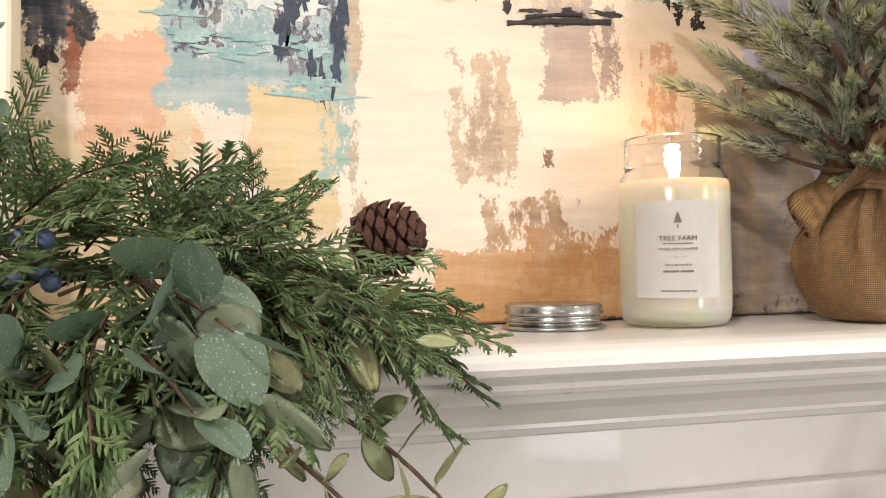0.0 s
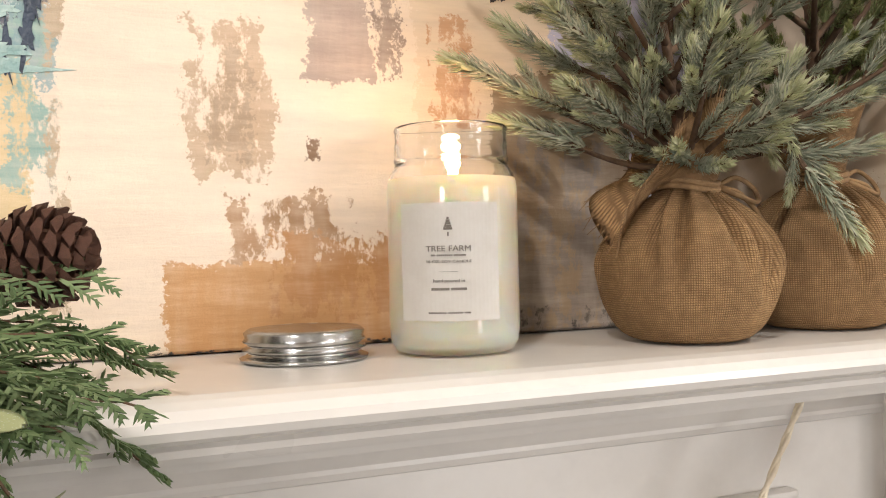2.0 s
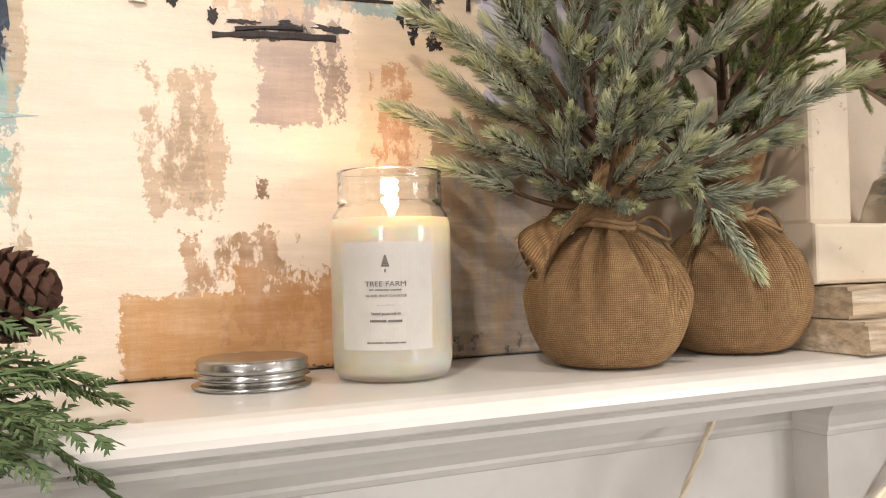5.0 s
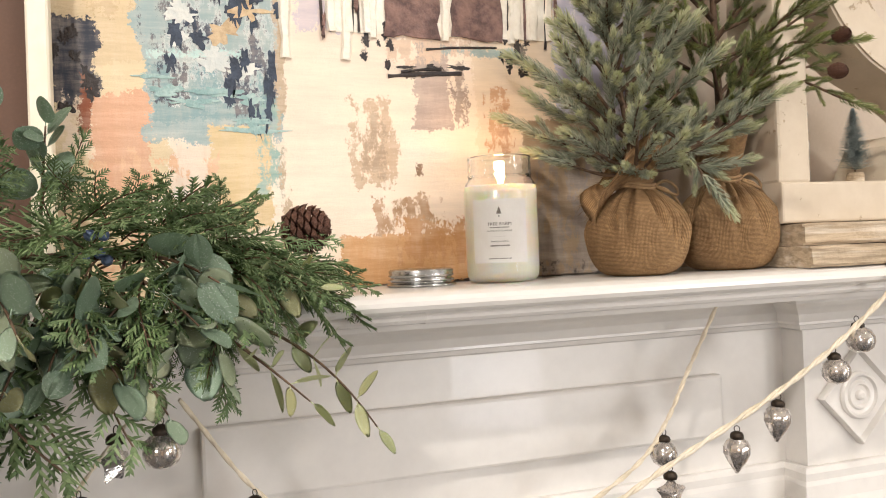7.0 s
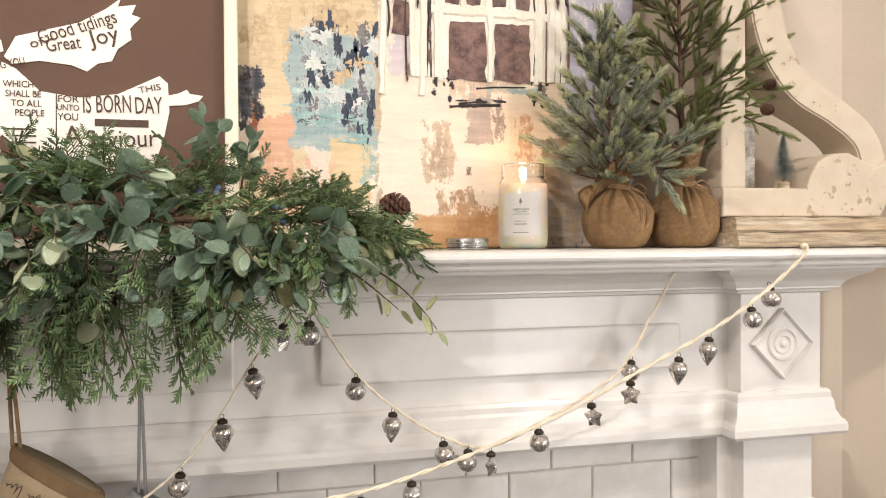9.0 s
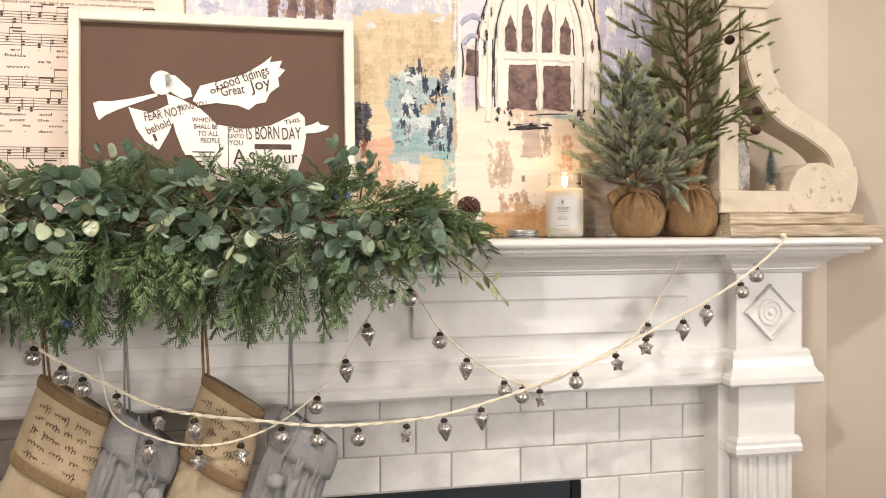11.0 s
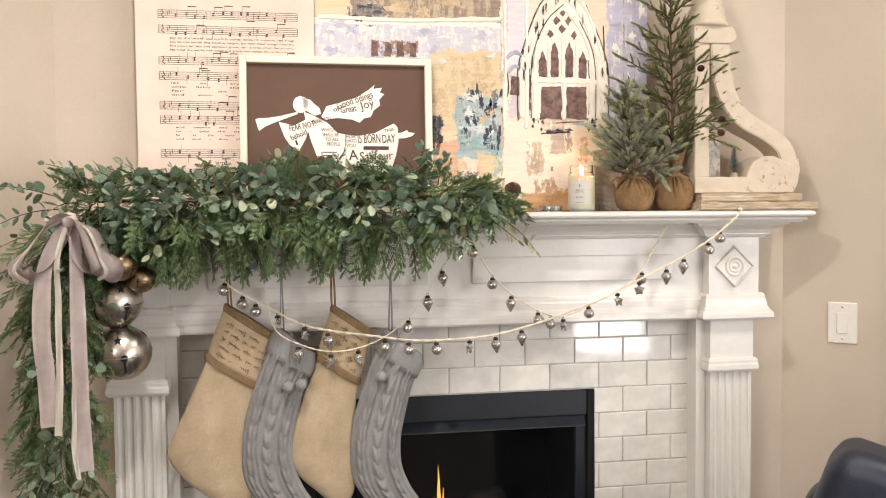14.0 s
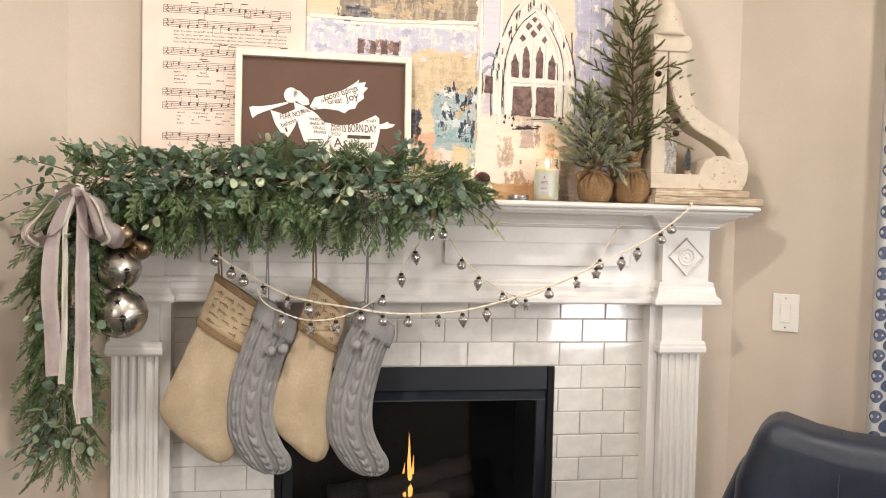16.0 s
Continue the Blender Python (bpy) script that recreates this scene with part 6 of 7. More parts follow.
def strand(name, pts, r, knots=()):
    """A twisted cord of two plies along pts."""
    line = smooth_line(pts, 10)
    for ph in (0, math.pi):
        ply = []
        for i, p in enumerate(line):
            a = i * 1.15 + ph
            ply.append(p + Vector((0.0, math.cos(a), math.sin(a))) * r * 0.62)
        bm = tube(ply, r * (0.75), 7)
        bm.transform(STO)
        part(name, bm, M_CORD, string, smooth=True)


main = [(0.738, 0.468, 1.458), (0.735, 0.414, 1.452), (0.668, 0.420, 1.391), (0.580, 0.432, 1.331), (0.457, 0.445, 1.268), (0.353, 0.452, 1.217), (0.250, 0.455, 1.178), (0.148, 0.457, 1.145), (0.030, 0.458, 1.117), (-0.087, 0.455, 1.108), (-0.203, 0.445, 1.111), (-0.317, 0.435, 1.129), (-0.414, 0.432, 1.144), (-0.494, 0.432, 1.164), (-0.573, 0.435, 1.205), (-0.675, 0.435, 1.265), (-0.72, 0.42, 1.32)]
swag = [(-0.031, 0.47, 1.372), (0.027, 0.500, 1.284), (0.087, 0.503, 1.225), (0.166, 0.500, 1.174), (0.236, 0.498, 1.157), (0.332, 0.500, 1.194), (0.437, 0.503, 1.246), (0.481, 0.505, 1.291), (0.515, 0.508, 1.346), (0.560, 0.512, 1.416)]
swag2 = [(-0.060, 0.46, 1.375), (-0.115, 0.482, 1.302), (-0.158, 0.482, 1.232), (-0.210, 0.470, 1.169), (-0.275, 0.452, 1.123), (-0.349, 0.438, 1.096), (-0.422, 0.434, 1.090), (-0.494, 0.434, 1.108), (-0.566, 0.434, 1.154), (-0.590, 0.434, 1.262)]
strand("cord", main, 0.0028)
strand("cord", swag, 0.0023)
strand("cord", swag2, 0.0018)
bm = lathe([(0.0, -0.006), (0.005, -0.004), (0.0065, 0.0), (0.005, 0.004), (0.0, 0.006)], 12, at=(0.738, 0.425, 1.4575))
bm.transform(STO)
part("knot", bm, M_CORD, string, smooth=True)

BODY = {"round": [(0.0, -0.036), (0.006, -0.0355), (0.0115, -0.032), (0.0148, -0.026), (0.0152, -0.020), (0.0125, -0.013), (0.0075, -0.009), (0.0055, -0.008), (0.0, -0.008)],
        "drop": [(0.0, -0.047), (0.002, -0.046), (0.0055, -0.040), (0.0105, -0.032), (0.0138, -0.024), (0.0138, -0.018), (0.0105, -0.012), (0.0065, -0.009), (0.0055, -0.008), (0.0, -0.008)]}


def ornament_star():
    bm = bmesh.new()
    n = 10
    ring = [(0.0185 if k % 2 == 0 else 0.0115) for k in range(n)]
    v = [bm.verts.new((r * math.sin(k * 2 * math.pi / n), 0, -0.024 + r * math.cos(k * 2 * math.pi / n))) for k, r in enumerate(ring)]
    f, b = bm.verts.new((0, -0.010, -0.024)), bm.verts.new((0, 0.010, -0.024))
    for k in range(n):
        bm.faces.new((v[k], v[(k + 1) % n], f)), bm.faces.new((v[(k + 1) % n], v[k], b))
    bmesh.ops.recalc_face_normals(bm, faces=bm.faces)
    bmesh.ops.bevel(bm, geom=list(bm.edges), offset=0.0010, segments=2, affect="EDGES")
    return bm


def as_mesh(name, bm, mat, smooth=True):
    me = bpy.data.meshes.new(name)
    bm.to_mesh(me), bm.free()
    for p in me.polygons:
        p.use_smooth = smooth
    me.materials.append(mat)
    return me


def facet(a, r, z, i):
    return r * (1 + 0.05 * math.cos(8 * a + z * 150)), z


ORN = {"round": as_mesh("glass_ball", lathe(BODY["round"], 28), M_MERCURY), "drop": as_mesh("glass_drop", lathe(BODY["drop"], 32, shape=facet), M_MERCURY), "star": as_mesh("glass_star", ornament_star(), M_MERCURY, False)}
CAP = as_mesh("cap", lathe([(0.0, -0.0095), (0.0068, -0.0095), (0.0072, -0.006), (0.0060, -0.0035), (0.0035, -0.002), (0.0, -0.0015)], 16), M_CAP)
RING = as_mesh("hanging_loop", tube([(0.0028 * math.cos(a), 0, 0.001 + 0.0032 * math.sin(a)) for a in (2 * math.pi * k / 14 for k in range(15))], 0.0005, 5), M_CAP)
ro = random.Random(31)


def ornament(kind, x, y, z):
    o = shared({"round": "glass_ball", "drop": "glass_drop", "star": "glass_star"}[kind], ORN[kind], string, STO @ pose(x, y, z - 0.005, ro.uniform(-6, 6), ro.uniform(-8, 8), ro.uniform(-60, 60)))
    shared("cap", CAP, o, Matrix.Identity(4))
    shared("hanging_loop", RING, o, Matrix.Identity(4))


for kind, x, y, z in (("round", 0.673, 0.424, 1.402), ("round", 0.643, 0.428, 1.370), ("drop", 0.573, 0.434, 1.325), ("drop", 0.522, 0.438, 1.296), ("star", 0.444, 0.446, 1.262), ("star", 0.380, 0.450, 1.231),
                      ("round", 0.297, 0.453, 1.196), ("drop", 0.104, 0.457, 1.134), ("drop", 0.030, 0.458, 1.117), ("star", -0.042, 0.457, 1.110), ("round", -0.137, 0.450, 1.109), ("round", -0.213, 0.444, 1.112),
                      ("round", -0.277, 0.438, 1.122), ("star", -0.489, 0.430, 1.164), ("star", -0.560, 0.433, 1.197), ("round", -0.615, 0.434, 1.228), ("round", -0.647, 0.434, 1.249), ("round", -0.690, 0.430, 1.285), ("drop", -0.430, 0.430, 1.147),
                      ("round", 0.032, 0.498, 1.279), ("drop", 0.087, 0.501, 1.225), ("round", 0.162, 0.498, 1.177), ("round", 0.201, 0.496, 1.163), ("star", 0.236, 0.495, 1.157), ("round", 0.476, 0.503, 1.284),
                      ("drop", -0.115, 0.480, 1.302), ("drop", -0.156, 0.480, 1.235), ("round", -0.210, 0.468, 1.169), ("star", -0.349, 0.434, 1.097), ("star", -0.422, 0.430, 1.090), ("drop", -0.506, 0.430, 1.113), ("star", -0.078, 0.385, 1.372), ("round", -0.046, 0.390, 1.374)):
    ornament(kind, x, y, z)


# ---- stockings ----
def stocking(name, label, mats, rows, knit, seed, y=0.492):
    """A flat-stuffed sock swept along rows (x, z, half width, direction of its left side in degrees)."""
    per = 16 if knit else 8
    pts = smooth_line([(r[0], r[2], r[1]) for r in rows], per)
    ang = smooth_line([(r[3], 0, 0) for r in rows], per)
    bm = bmesh.new()
    uv = bm.loops.layers.uv.verify()
    seg, rings = 128 if knit else 72, []
    total = len(pts)
    for i, (p, q) in enumerate(zip(pts, ang)):
        x, w, z = p
        a = radians(q.x)
        side = Vector((math.cos(a), 0, math.sin(a)))
        t = i / (total - 1)
        thick = 0.006 + 0.026 * math.sin(math.pi * min(1, 0.15 + t * 0.9)) ** 0.7
        end = 1.0
        ring = []
        for k in range(seg):
            b = 2 * math.pi * k / seg
            cx, cy = math.cos(b), math.sin(b)
            d = 0.0
            if knit:
                s = cx * 2.6
                for c in (-1.62, 0.0, 1.62):
                    if 0.46 <= abs(s - c) < 0.60:
                        d -= 0.0035
                    if abs(s - c) < 0.46:
                        l = (s - c) / 0.46
                        d += 0.0125 * math.sin(math.pi * (((i * 0.60 + 2.9 * abs(l)) / 6.2832) % 1)) ** 0.6 * (1 - l ** 4) * (0.45 + 0.55 * min(1, abs(l) * 3))
                d += 0.0016 * math.cos(s * 14)
            else:
                d += 0.007 * noise.noise((x * 11 + cx * 1.6, z * 8, seed)) + 0.002 * noise.noise((x * 40, z * 25, seed))
            ring.append(bm.verts.new((x + side.x * cx * w, y + cy * (thick + (d if cy < 0 else 0)) - 0.0, z + side.z * cx * w)))
        rings.append(ring)
    for i in range(total - 1):
        for k in range(seg):
            n = (k + 1) % seg
            f = bm.faces.new((rings[i][k], rings[i][n], rings[i + 1][n], rings[i + 1][k]))
    bm.faces.new(rings[0]), bm.faces.new(rings[-1][::-1])
    bmesh.ops.recalc_face_normals(bm, faces=bm.faces)
    t = empty(name, rows[0][0], y, rows[0][1])
    tagged(t, label, "stocking", "stockings on the mantel")
    O = Matrix.Translation((-rows[0][0], -y, -rows[0][1]))
    bm.transform(O)
    part("sock", bm, mats[0], t, smooth=True)

    def cuff(r0, r1, grow, mat, nm, lab=""):
        """A band round the sock between two rows given as fractions of its length."""
        cb = bmesh.new()
        out = []
        for k in range(9):
            fi = (r0 + (r1 - r0) * k / 8) * (total - 1)
            i = min(total - 2, int(fi))
            p, q = pts[i].lerp(pts[i + 1], fi - i), ang[i].lerp(ang[i + 1], fi - i)
            a = radians(q.x)
            side = Vector((math.cos(a), 0, math.sin(a)))
            th = 0.006 + 0.026 * math.sin(math.pi * min(1, 0.15 + (fi / (total - 1)) * 0.9)) ** 0.7 + grow
            g = grow * (1.0 + 0.5 * math.sin(math.pi * k / 8))
            out.append([cb.verts.new((p.x + side.x * math.cos(b) * (p.y + g), y + math.sin(b) * (th + g * 0.4 + (0.0012 * math.cos(26 * b) if knit else 0.001 * noise.noise((math.cos(b) * 4, k, seed)))), p.z + side.z * math.cos(b) * (p.y + g))) for b in (2 * math.pi * j / 72 for j in range(72))])
        for A_, B_ in zip(out, out[1:]):
            for j in range(72):
                cb.faces.new((A_[j], A_[(j + 1) % 72], B_[(j + 1) % 72], B_[j]))
        cb.faces.new(out[0]), cb.faces.new(out[-1][::-1])
        bmesh.ops.recalc_face_normals(cb, faces=cb.faces)
        cb.transform(O)
        return part(nm, cb, mat, t, lab, smooth=True)

    return t, cuff, O


LINEN = [(0.0, 0.005, 0.0716, -34.5), (-0.018, -0.05, 0.0735, -34), (-0.036, -0.105, 0.076, -33), (-0.055, -0.1645, 0.0788, -32), (-0.080, -0.2495, 0.090, -18), (-0.1025, -0.331, 0.107, -9), (-0.107, -0.380, 0.111, -9), (-0.0835, -0.4345, 0.086, -5), (-0.061, -0.468, 0.061, -2), (-0.050, -0.492, 0.040, 0), (-0.046, -0.504, 0.024, 0), (-0.046, -0.510, 0.008, 0)]
KNIT = [(0.0, 0.0, 0.056, -38), (-0.010, -0.03, 0.064, -37), (-0.038, -0.10, 0.066, -32), (-0.062, -0.18, 0.068, -26), (-0.078, -0.25, 0.071, -22), (-0.080, -0.32, 0.076, -20), (-0.066, -0.385, 0.084, -14), (-0.042, -0.43, 0.080, -8), (-0.025, -0.468, 0.064, -6), (-0.015, -0.490, 0.030, -4)]


def placed(rows, x, z, k=1.0):
    return [(x + a * k, z + b * k, w * k, d) for a, b, w, d in rows]


for x, z, k, sd in ((-0.634, 1.172, 1.0, 1), (-0.362, 1.168, 1.0, 3)):
    t, cuff, O = stocking("linen_stocking", "cream linen stocking with a printed script cuff", [M_LINEN], placed(LINEN, x, z, k) if sd == 1 else [(x + (a * 0.86), z + b * 1.0, w * 0.86, d) for a, b, w, d in LINEN], False, sd, 0.490)
    cf = cuff(0.0, 0.225, 0.003, M_SCRIPT, "script_cuff", "cuff printed with brown handwriting")
    cuff(0.0, 0.03, 0.0045, M_TRIM, "trim_band", "burlap trim")
    cuff(0.215, 0.245, 0.0045, M_TRIM, "trim_band", "burlap trim")
    # unreadable handwriting: wavy ink lines in front of the cuff
    for row in range(5):
        c = Vector((x - 0.013 - 0.007 * row, 0, z - 0.032 - 0.0200 * row))
        dirn = Vector((math.cos(radians(-33)), 0, math.sin(radians(-33))))
        nrm = Vector((-dirn.z, 0, dirn.x))
        s = -0.055
        while s < 0.052:
            wl = rg.uniform(0.012, 0.036)
            n_ = max(10, int(wl / 0.0015))
            big_ = rg.randrange(n_)
            q, h_ = [], 0.0
            for j in range(n_):
                if j % 4 == 0:
                    h_ = rg.uniform(0.0016, 0.0038) * (2.4 if abs(j - big_) < 4 else 1)
                a_ = j * math.pi / 2
                q.append((s + wl * j / n_ + 0.0012 * math.sin(a_), h_ * math.cos(a_) + 0.0012 * math.sin(j * 0.23)))
            bmw = tube(smooth_line([((c + dirn * u_ + nrm * v_).x, 0.490 - 0.0175 - 0.0135 * math.sqrt(max(0, 1 - (u_ / 0.070) ** 2)) - 0.002, (c + dirn * u_ + nrm * v_).z) for u_, v_ in q], 3), 0.0006, 4)
            bmw.transform(O)
            o = part("handwriting", bmw, M_BROWNINK, cf)
            s += wl + rg.uniform(0.006, 0.012)
    pts = [(x - 0.055, 0.484, z + 0.040), (x - 0.056, 0.478, z + 0.10), (x - 0.054, 0.464, z + 0.17), (x - 0.048, 0.47, z + 0.10), (x - 0.046, 0.484, z + 0.036)]
    bm = tube(smooth_line(pts, 5), 0.0028, 6)
    bm.transform(O)
    part("hanging_loop", bm, M_TWINE, t, smooth=True)
for x, z, sd in ((-0.512, 1.118, 2), (-0.222, 1.105, 4)):
    t, cuff, O = stocking("knit_stocking", "grey cable-knit stocking with a folded cuff", [M_KNIT], placed(KNIT, x, z), True, sd, 0.478)
    cuff(0.0, 0.17, 0.006, M_KNIT, "folded_cuff")
    pts = [(x - 0.042, 0.474, z + 0.030), (x - 0.040, 0.468, z + 0.10), (x - 0.037, 0.46, z + 0.19), (x - 0.034, 0.466, z + 0.10), (x - 0.033, 0.474, z + 0.026)]
    bm = tube(smooth_line(pts, 5), 0.0022, 6)
    bm.transform(O)
    part("hanging_loop", bm, M_KNIT, t, smooth=True)
    for dx, dz in (((-0.022, -0.105), (0.012, -0.100)) if sd == 2 else ((-0.068, -0.075),)):
        bm = tube(smooth_line([(x - 0.012, 0.440, z + 0.03), (x - 0.008 + dx * 0.6, 0.434, z + dz * 0.5), (x + dx, 0.430, z + dz)], 6), 0.0011, 5)
        bm.transform(O)
        part("pompom_cord", bm, M_KNIT, t, smooth=True)
        bm = bmesh.new()
        bmesh.ops.create_icosphere(bm, subdivisions=4, radius=0.0155)
        for v in bm.verts:
            v.co *= 1 + 0.10 * noise.noise(v.co * 500) + 0.06 * noise.noise(v.co * 120)
        bm.transform(O @ Matrix.Translation((x + dx, 0.428, z + dz - 0.012)))
        part("pompom", bm, M_KNIT, t, "fluffy grey pompom", smooth=True)


# ---- jingle bells and bow ----
def star_out(r, k=0.42):
    return [((r if i % 2 == 0 else r * k) * math.sin(i * math.pi / 5), (r if i % 2 == 0 else r * k) * math.cos(i * math.pi / 5)) for i in range(10)]


def bell(x, y, z, r, mat, turn):
    b = empty("jingle_bell", x, y, z)
    tagged(b, "large round aged metal jingle bell", "jingle bell", "bells on the garland")
    b.matrix_basis = pose(x, y, z, 6, turn * 0.2, turn)
    bm = bmesh.new()
    bmesh.ops.create_uvsphere(bm, u_segments=48, v_segments=32, radius=r)
    part("shell", bm, mat, b, smooth=True)
    part("seam", lathe([(r * 0.985, -0.0016), (r * 1.02, -0.0012), (r * 1.02, 0.0012), (r * 0.985, 0.0016)], 56), mat, b, smooth=True)

    def mark(outline, az, el, nm):
        """A near-black patch lying on the whole ball, drawing the shade inside a cut-out."""
        bm = bmesh.new()
        rows = []
        for f in (1.0, 0.75, 0.5, 0.25):
            rows.append([])
            for px, pz in outline:
                a, e = radians(az) + px * f / r, radians(el) + pz * f / r
                rows[-1].append(bm.verts.new(Vector((math.cos(e) * math.cos(a), math.cos(e) * math.sin(a), math.sin(e))) * r * 1.008))
        n = len(outline)
        for p, q in zip(rows, rows[1:]):
            for i in range(n):
                bm.faces.new((p[i], p[(i + 1) % n], q[(i + 1) % n], q[i]))
        bm.faces.new(rows[-1])
        part(nm, bm, M_DARK, b)

    for az in (-90, 0, 180):
        mark(star_out(r * 0.21), az + 18, 38, "star_cutout_shade")
    for az in (-90 + 28, -90 - 42, 90):
        w, h = r * 0.055, r * 0.34
        mark([(-w, -h), (w, -h), (w, h * 0.45), (w * 2.2, h * 0.6), (w * 2.2, h * 0.9), (0, h * 1.12), (-w * 2.2, h * 0.9), (-w * 2.2, h * 0.6), (-w, h * 0.45)], az, -14, "slot")
    return b


bell(-0.953, 0.395, 1.240, 0.0660, M_BELL, 8)
bell(-0.938, 0.395, 1.112, 0.0690, M_BELL, -14)
bell(-0.925, 0.335, 1.335, 0.0400, M_BELL2, 30)
bell(-0.884, 0.365, 1.297, 0.0340, M_BELL2, 40)


def ribbon(pts, w, mat, name, parent, sag=0.0, face=(1, 0, 0)):
    """A band of cloth along pts, its width along face."""
    line = smooth_line(pts, 10)
    fx = Vector(face).normalized()
    bm = bmesh.new()
    rows = []
    for i, p in enumerate(line):
        d = (line[min(i + 1, len(line) - 1)] - line[max(i - 1, 0)]).normalized()
        s = (fx - d * fx.dot(d)).normalized()
        n = d.cross(s)
        ww = w if not callable(w) else w(i / (len(line) - 1))
        rows.append([bm.verts.new(p + s * ww * (k / 4 - 0.5) + n * 0.0022 * math.sin(k * 1.5 + i * 0.35)) for k in range(5)])
    for a, b in zip(rows, rows[1:]):
        for k in range(4):
            bm.faces.new((a[k], a[k + 1], b[k + 1], b[k]))
    bmesh.ops.solidify(bm, geom=list(bm.faces), thickness=0.0008)
    bm.transform(Matrix.Translation((1.02, -0.36, -1.44)))
    return part(name, bm, mat, parent, smooth=True)


bow = empty("ribbon_bow", -1.02, 0.285, 1.445)
tagged(bow, "mauve satin bow with cream edging and long tails", "bow")
ribbon([(-1.020, 0.345, 1.440), (-1.060, 0.325, 1.430), (-1.110, 0.318, 1.365), (-1.128, 0.325, 1.325), (-1.095, 0.338, 1.312), (-1.055, 0.345, 1.350), (-1.022, 0.350, 1.432)], lambda t: 0.056 + 0.030 * math.sin(math.pi * t), M_RIBBON, "bow_loop", bow, face=(0.6, -0.75, 0.5))
ribbon([(-1.015, 0.345, 1.440), (-0.985, 0.325, 1.425), (-0.955, 0.318, 1.365), (-0.940, 0.325, 1.325), (-0.960, 0.338, 1.308), (-0.990, 0.345, 1.350), (-1.012, 0.350, 1.432)], lambda t: 0.056 + 0.030 * math.sin(math.pi * t), M_RIBBON, "bow_loop", bow, face=(-0.6, -0.75, 0.5))
ribbon([(-1.022, 0.340, 1.440), (-1.065, 0.318, 1.418), (-1.118, 0.306, 1.352), (-1.132, 0.312, 1.318), (-1.105, 0.318, 1.300)], 0.012, M_SELVEDGE, "edging", bow, face=(0.7, -0.5, 0.5))
ribbon([(-1.014, 0.340, 1.440), (-0.975, 0.318, 1.415), (-0.946, 0.306, 1.352), (-0.936, 0.312, 1.318), (-0.955, 0.318, 1.300)], 0.010, M_SELVEDGE, "edging", bow, face=(-0.7, -0.5, 0.5))
ribbon([(-1.030, 0.335, 1.435), (-1.070, 0.318, 1.330), (-1.080, 0.315, 1.20), (-1.074, 0.318, 1.08), (-1.066, 0.312, 0.965)], lambda t: 0.022 + 0.018 * min(1, t * 2.5), M_RIBBON, "tail", bow)
ribbon([(-1.020, 0.332, 1.440), (-1.042, 0.310, 1.34), (-1.040, 0.310, 1.24), (-1.042, 0.308, 1.10), (-1.046, 0.306, 0.945)], lambda t: 0.014 + 0.006 * t, M_SELVEDGE, "edging_tail", bow, face=(1, -0.4, 0))
ribbon([(-1.010, 0.335, 1.435), (-1.002, 0.318, 1.33), (-1.000, 0.315, 1.15), (-0.998, 0.318, 1.0), (-0.990, 0.312, 0.858)], lambda t: 0.020 + 0.014 * min(1, t * 2.5), M_RIBBON, "tail", bow, face=(1, 0.3, 0))
ribbon([(-1.012, 0.330, 1.10), (-1.014, 0.312, 1.00), (-1.014, 0.308, 0.92), (-1.006, 0.306, 0.842)], 0.013, M_SELVEDGE, "edging_tail", bow, face=(1, -0.4, 0))
bm = lathe([(0.0, -0.018), (0.014, -0.014), (0.018, 0.0), (0.014, 0.014), (0.0, 0.018)], 20, at=(0.0, -0.022, 0.0))
part("bow_knot", bm, M_RIBBON, bow, smooth=True)

# ---- switch on the wall ----
sw = empty("light_switch")
tagged(sw, "white rocker light switch plate on the wall", "light switch")
sw.matrix_basis = mr @ Matrix.Translation((0.176, 0, 1.107)) @ Matrix.Diagonal((0.94, 1, 0.97, 1))
part("plate", boxed(-0.0445, 0.0445, -0.006, 0.0005, -0.065, 0.065, bev=0.003, seg=2), M_PLATE, sw)
part("rocker", boxed(-0.017, 0.017, -0.0095, -0.004, -0.033, 0.033, bev=0.0015, seg=2), M_PLATE, sw)
for z in (-0.05, 0.05):
    bm = lathe([(0.0, 0.0), (0.003, 0.0), (0.003, 0.0012), (0.0, 0.0016)], 14)
    bm.transform(Matrix.Translation((0, -0.006, z)) @ Matrix.Rotation(radians(90), 4, "X"))
    part("screw", bm, M_ZINC, sw)

# ---- curtain beside the window ----
M_CURTAIN = surface("white_curtain_cloth", "dcdcda", "e8e7e4", 8, 0.85, bump=0.4, fine=500, dist=0.0006)
M_NAVY = surface("navy_print", "4c5268", "5c627a", 20, 0.85, bump=0.4, fine=500, dist=0.0006)


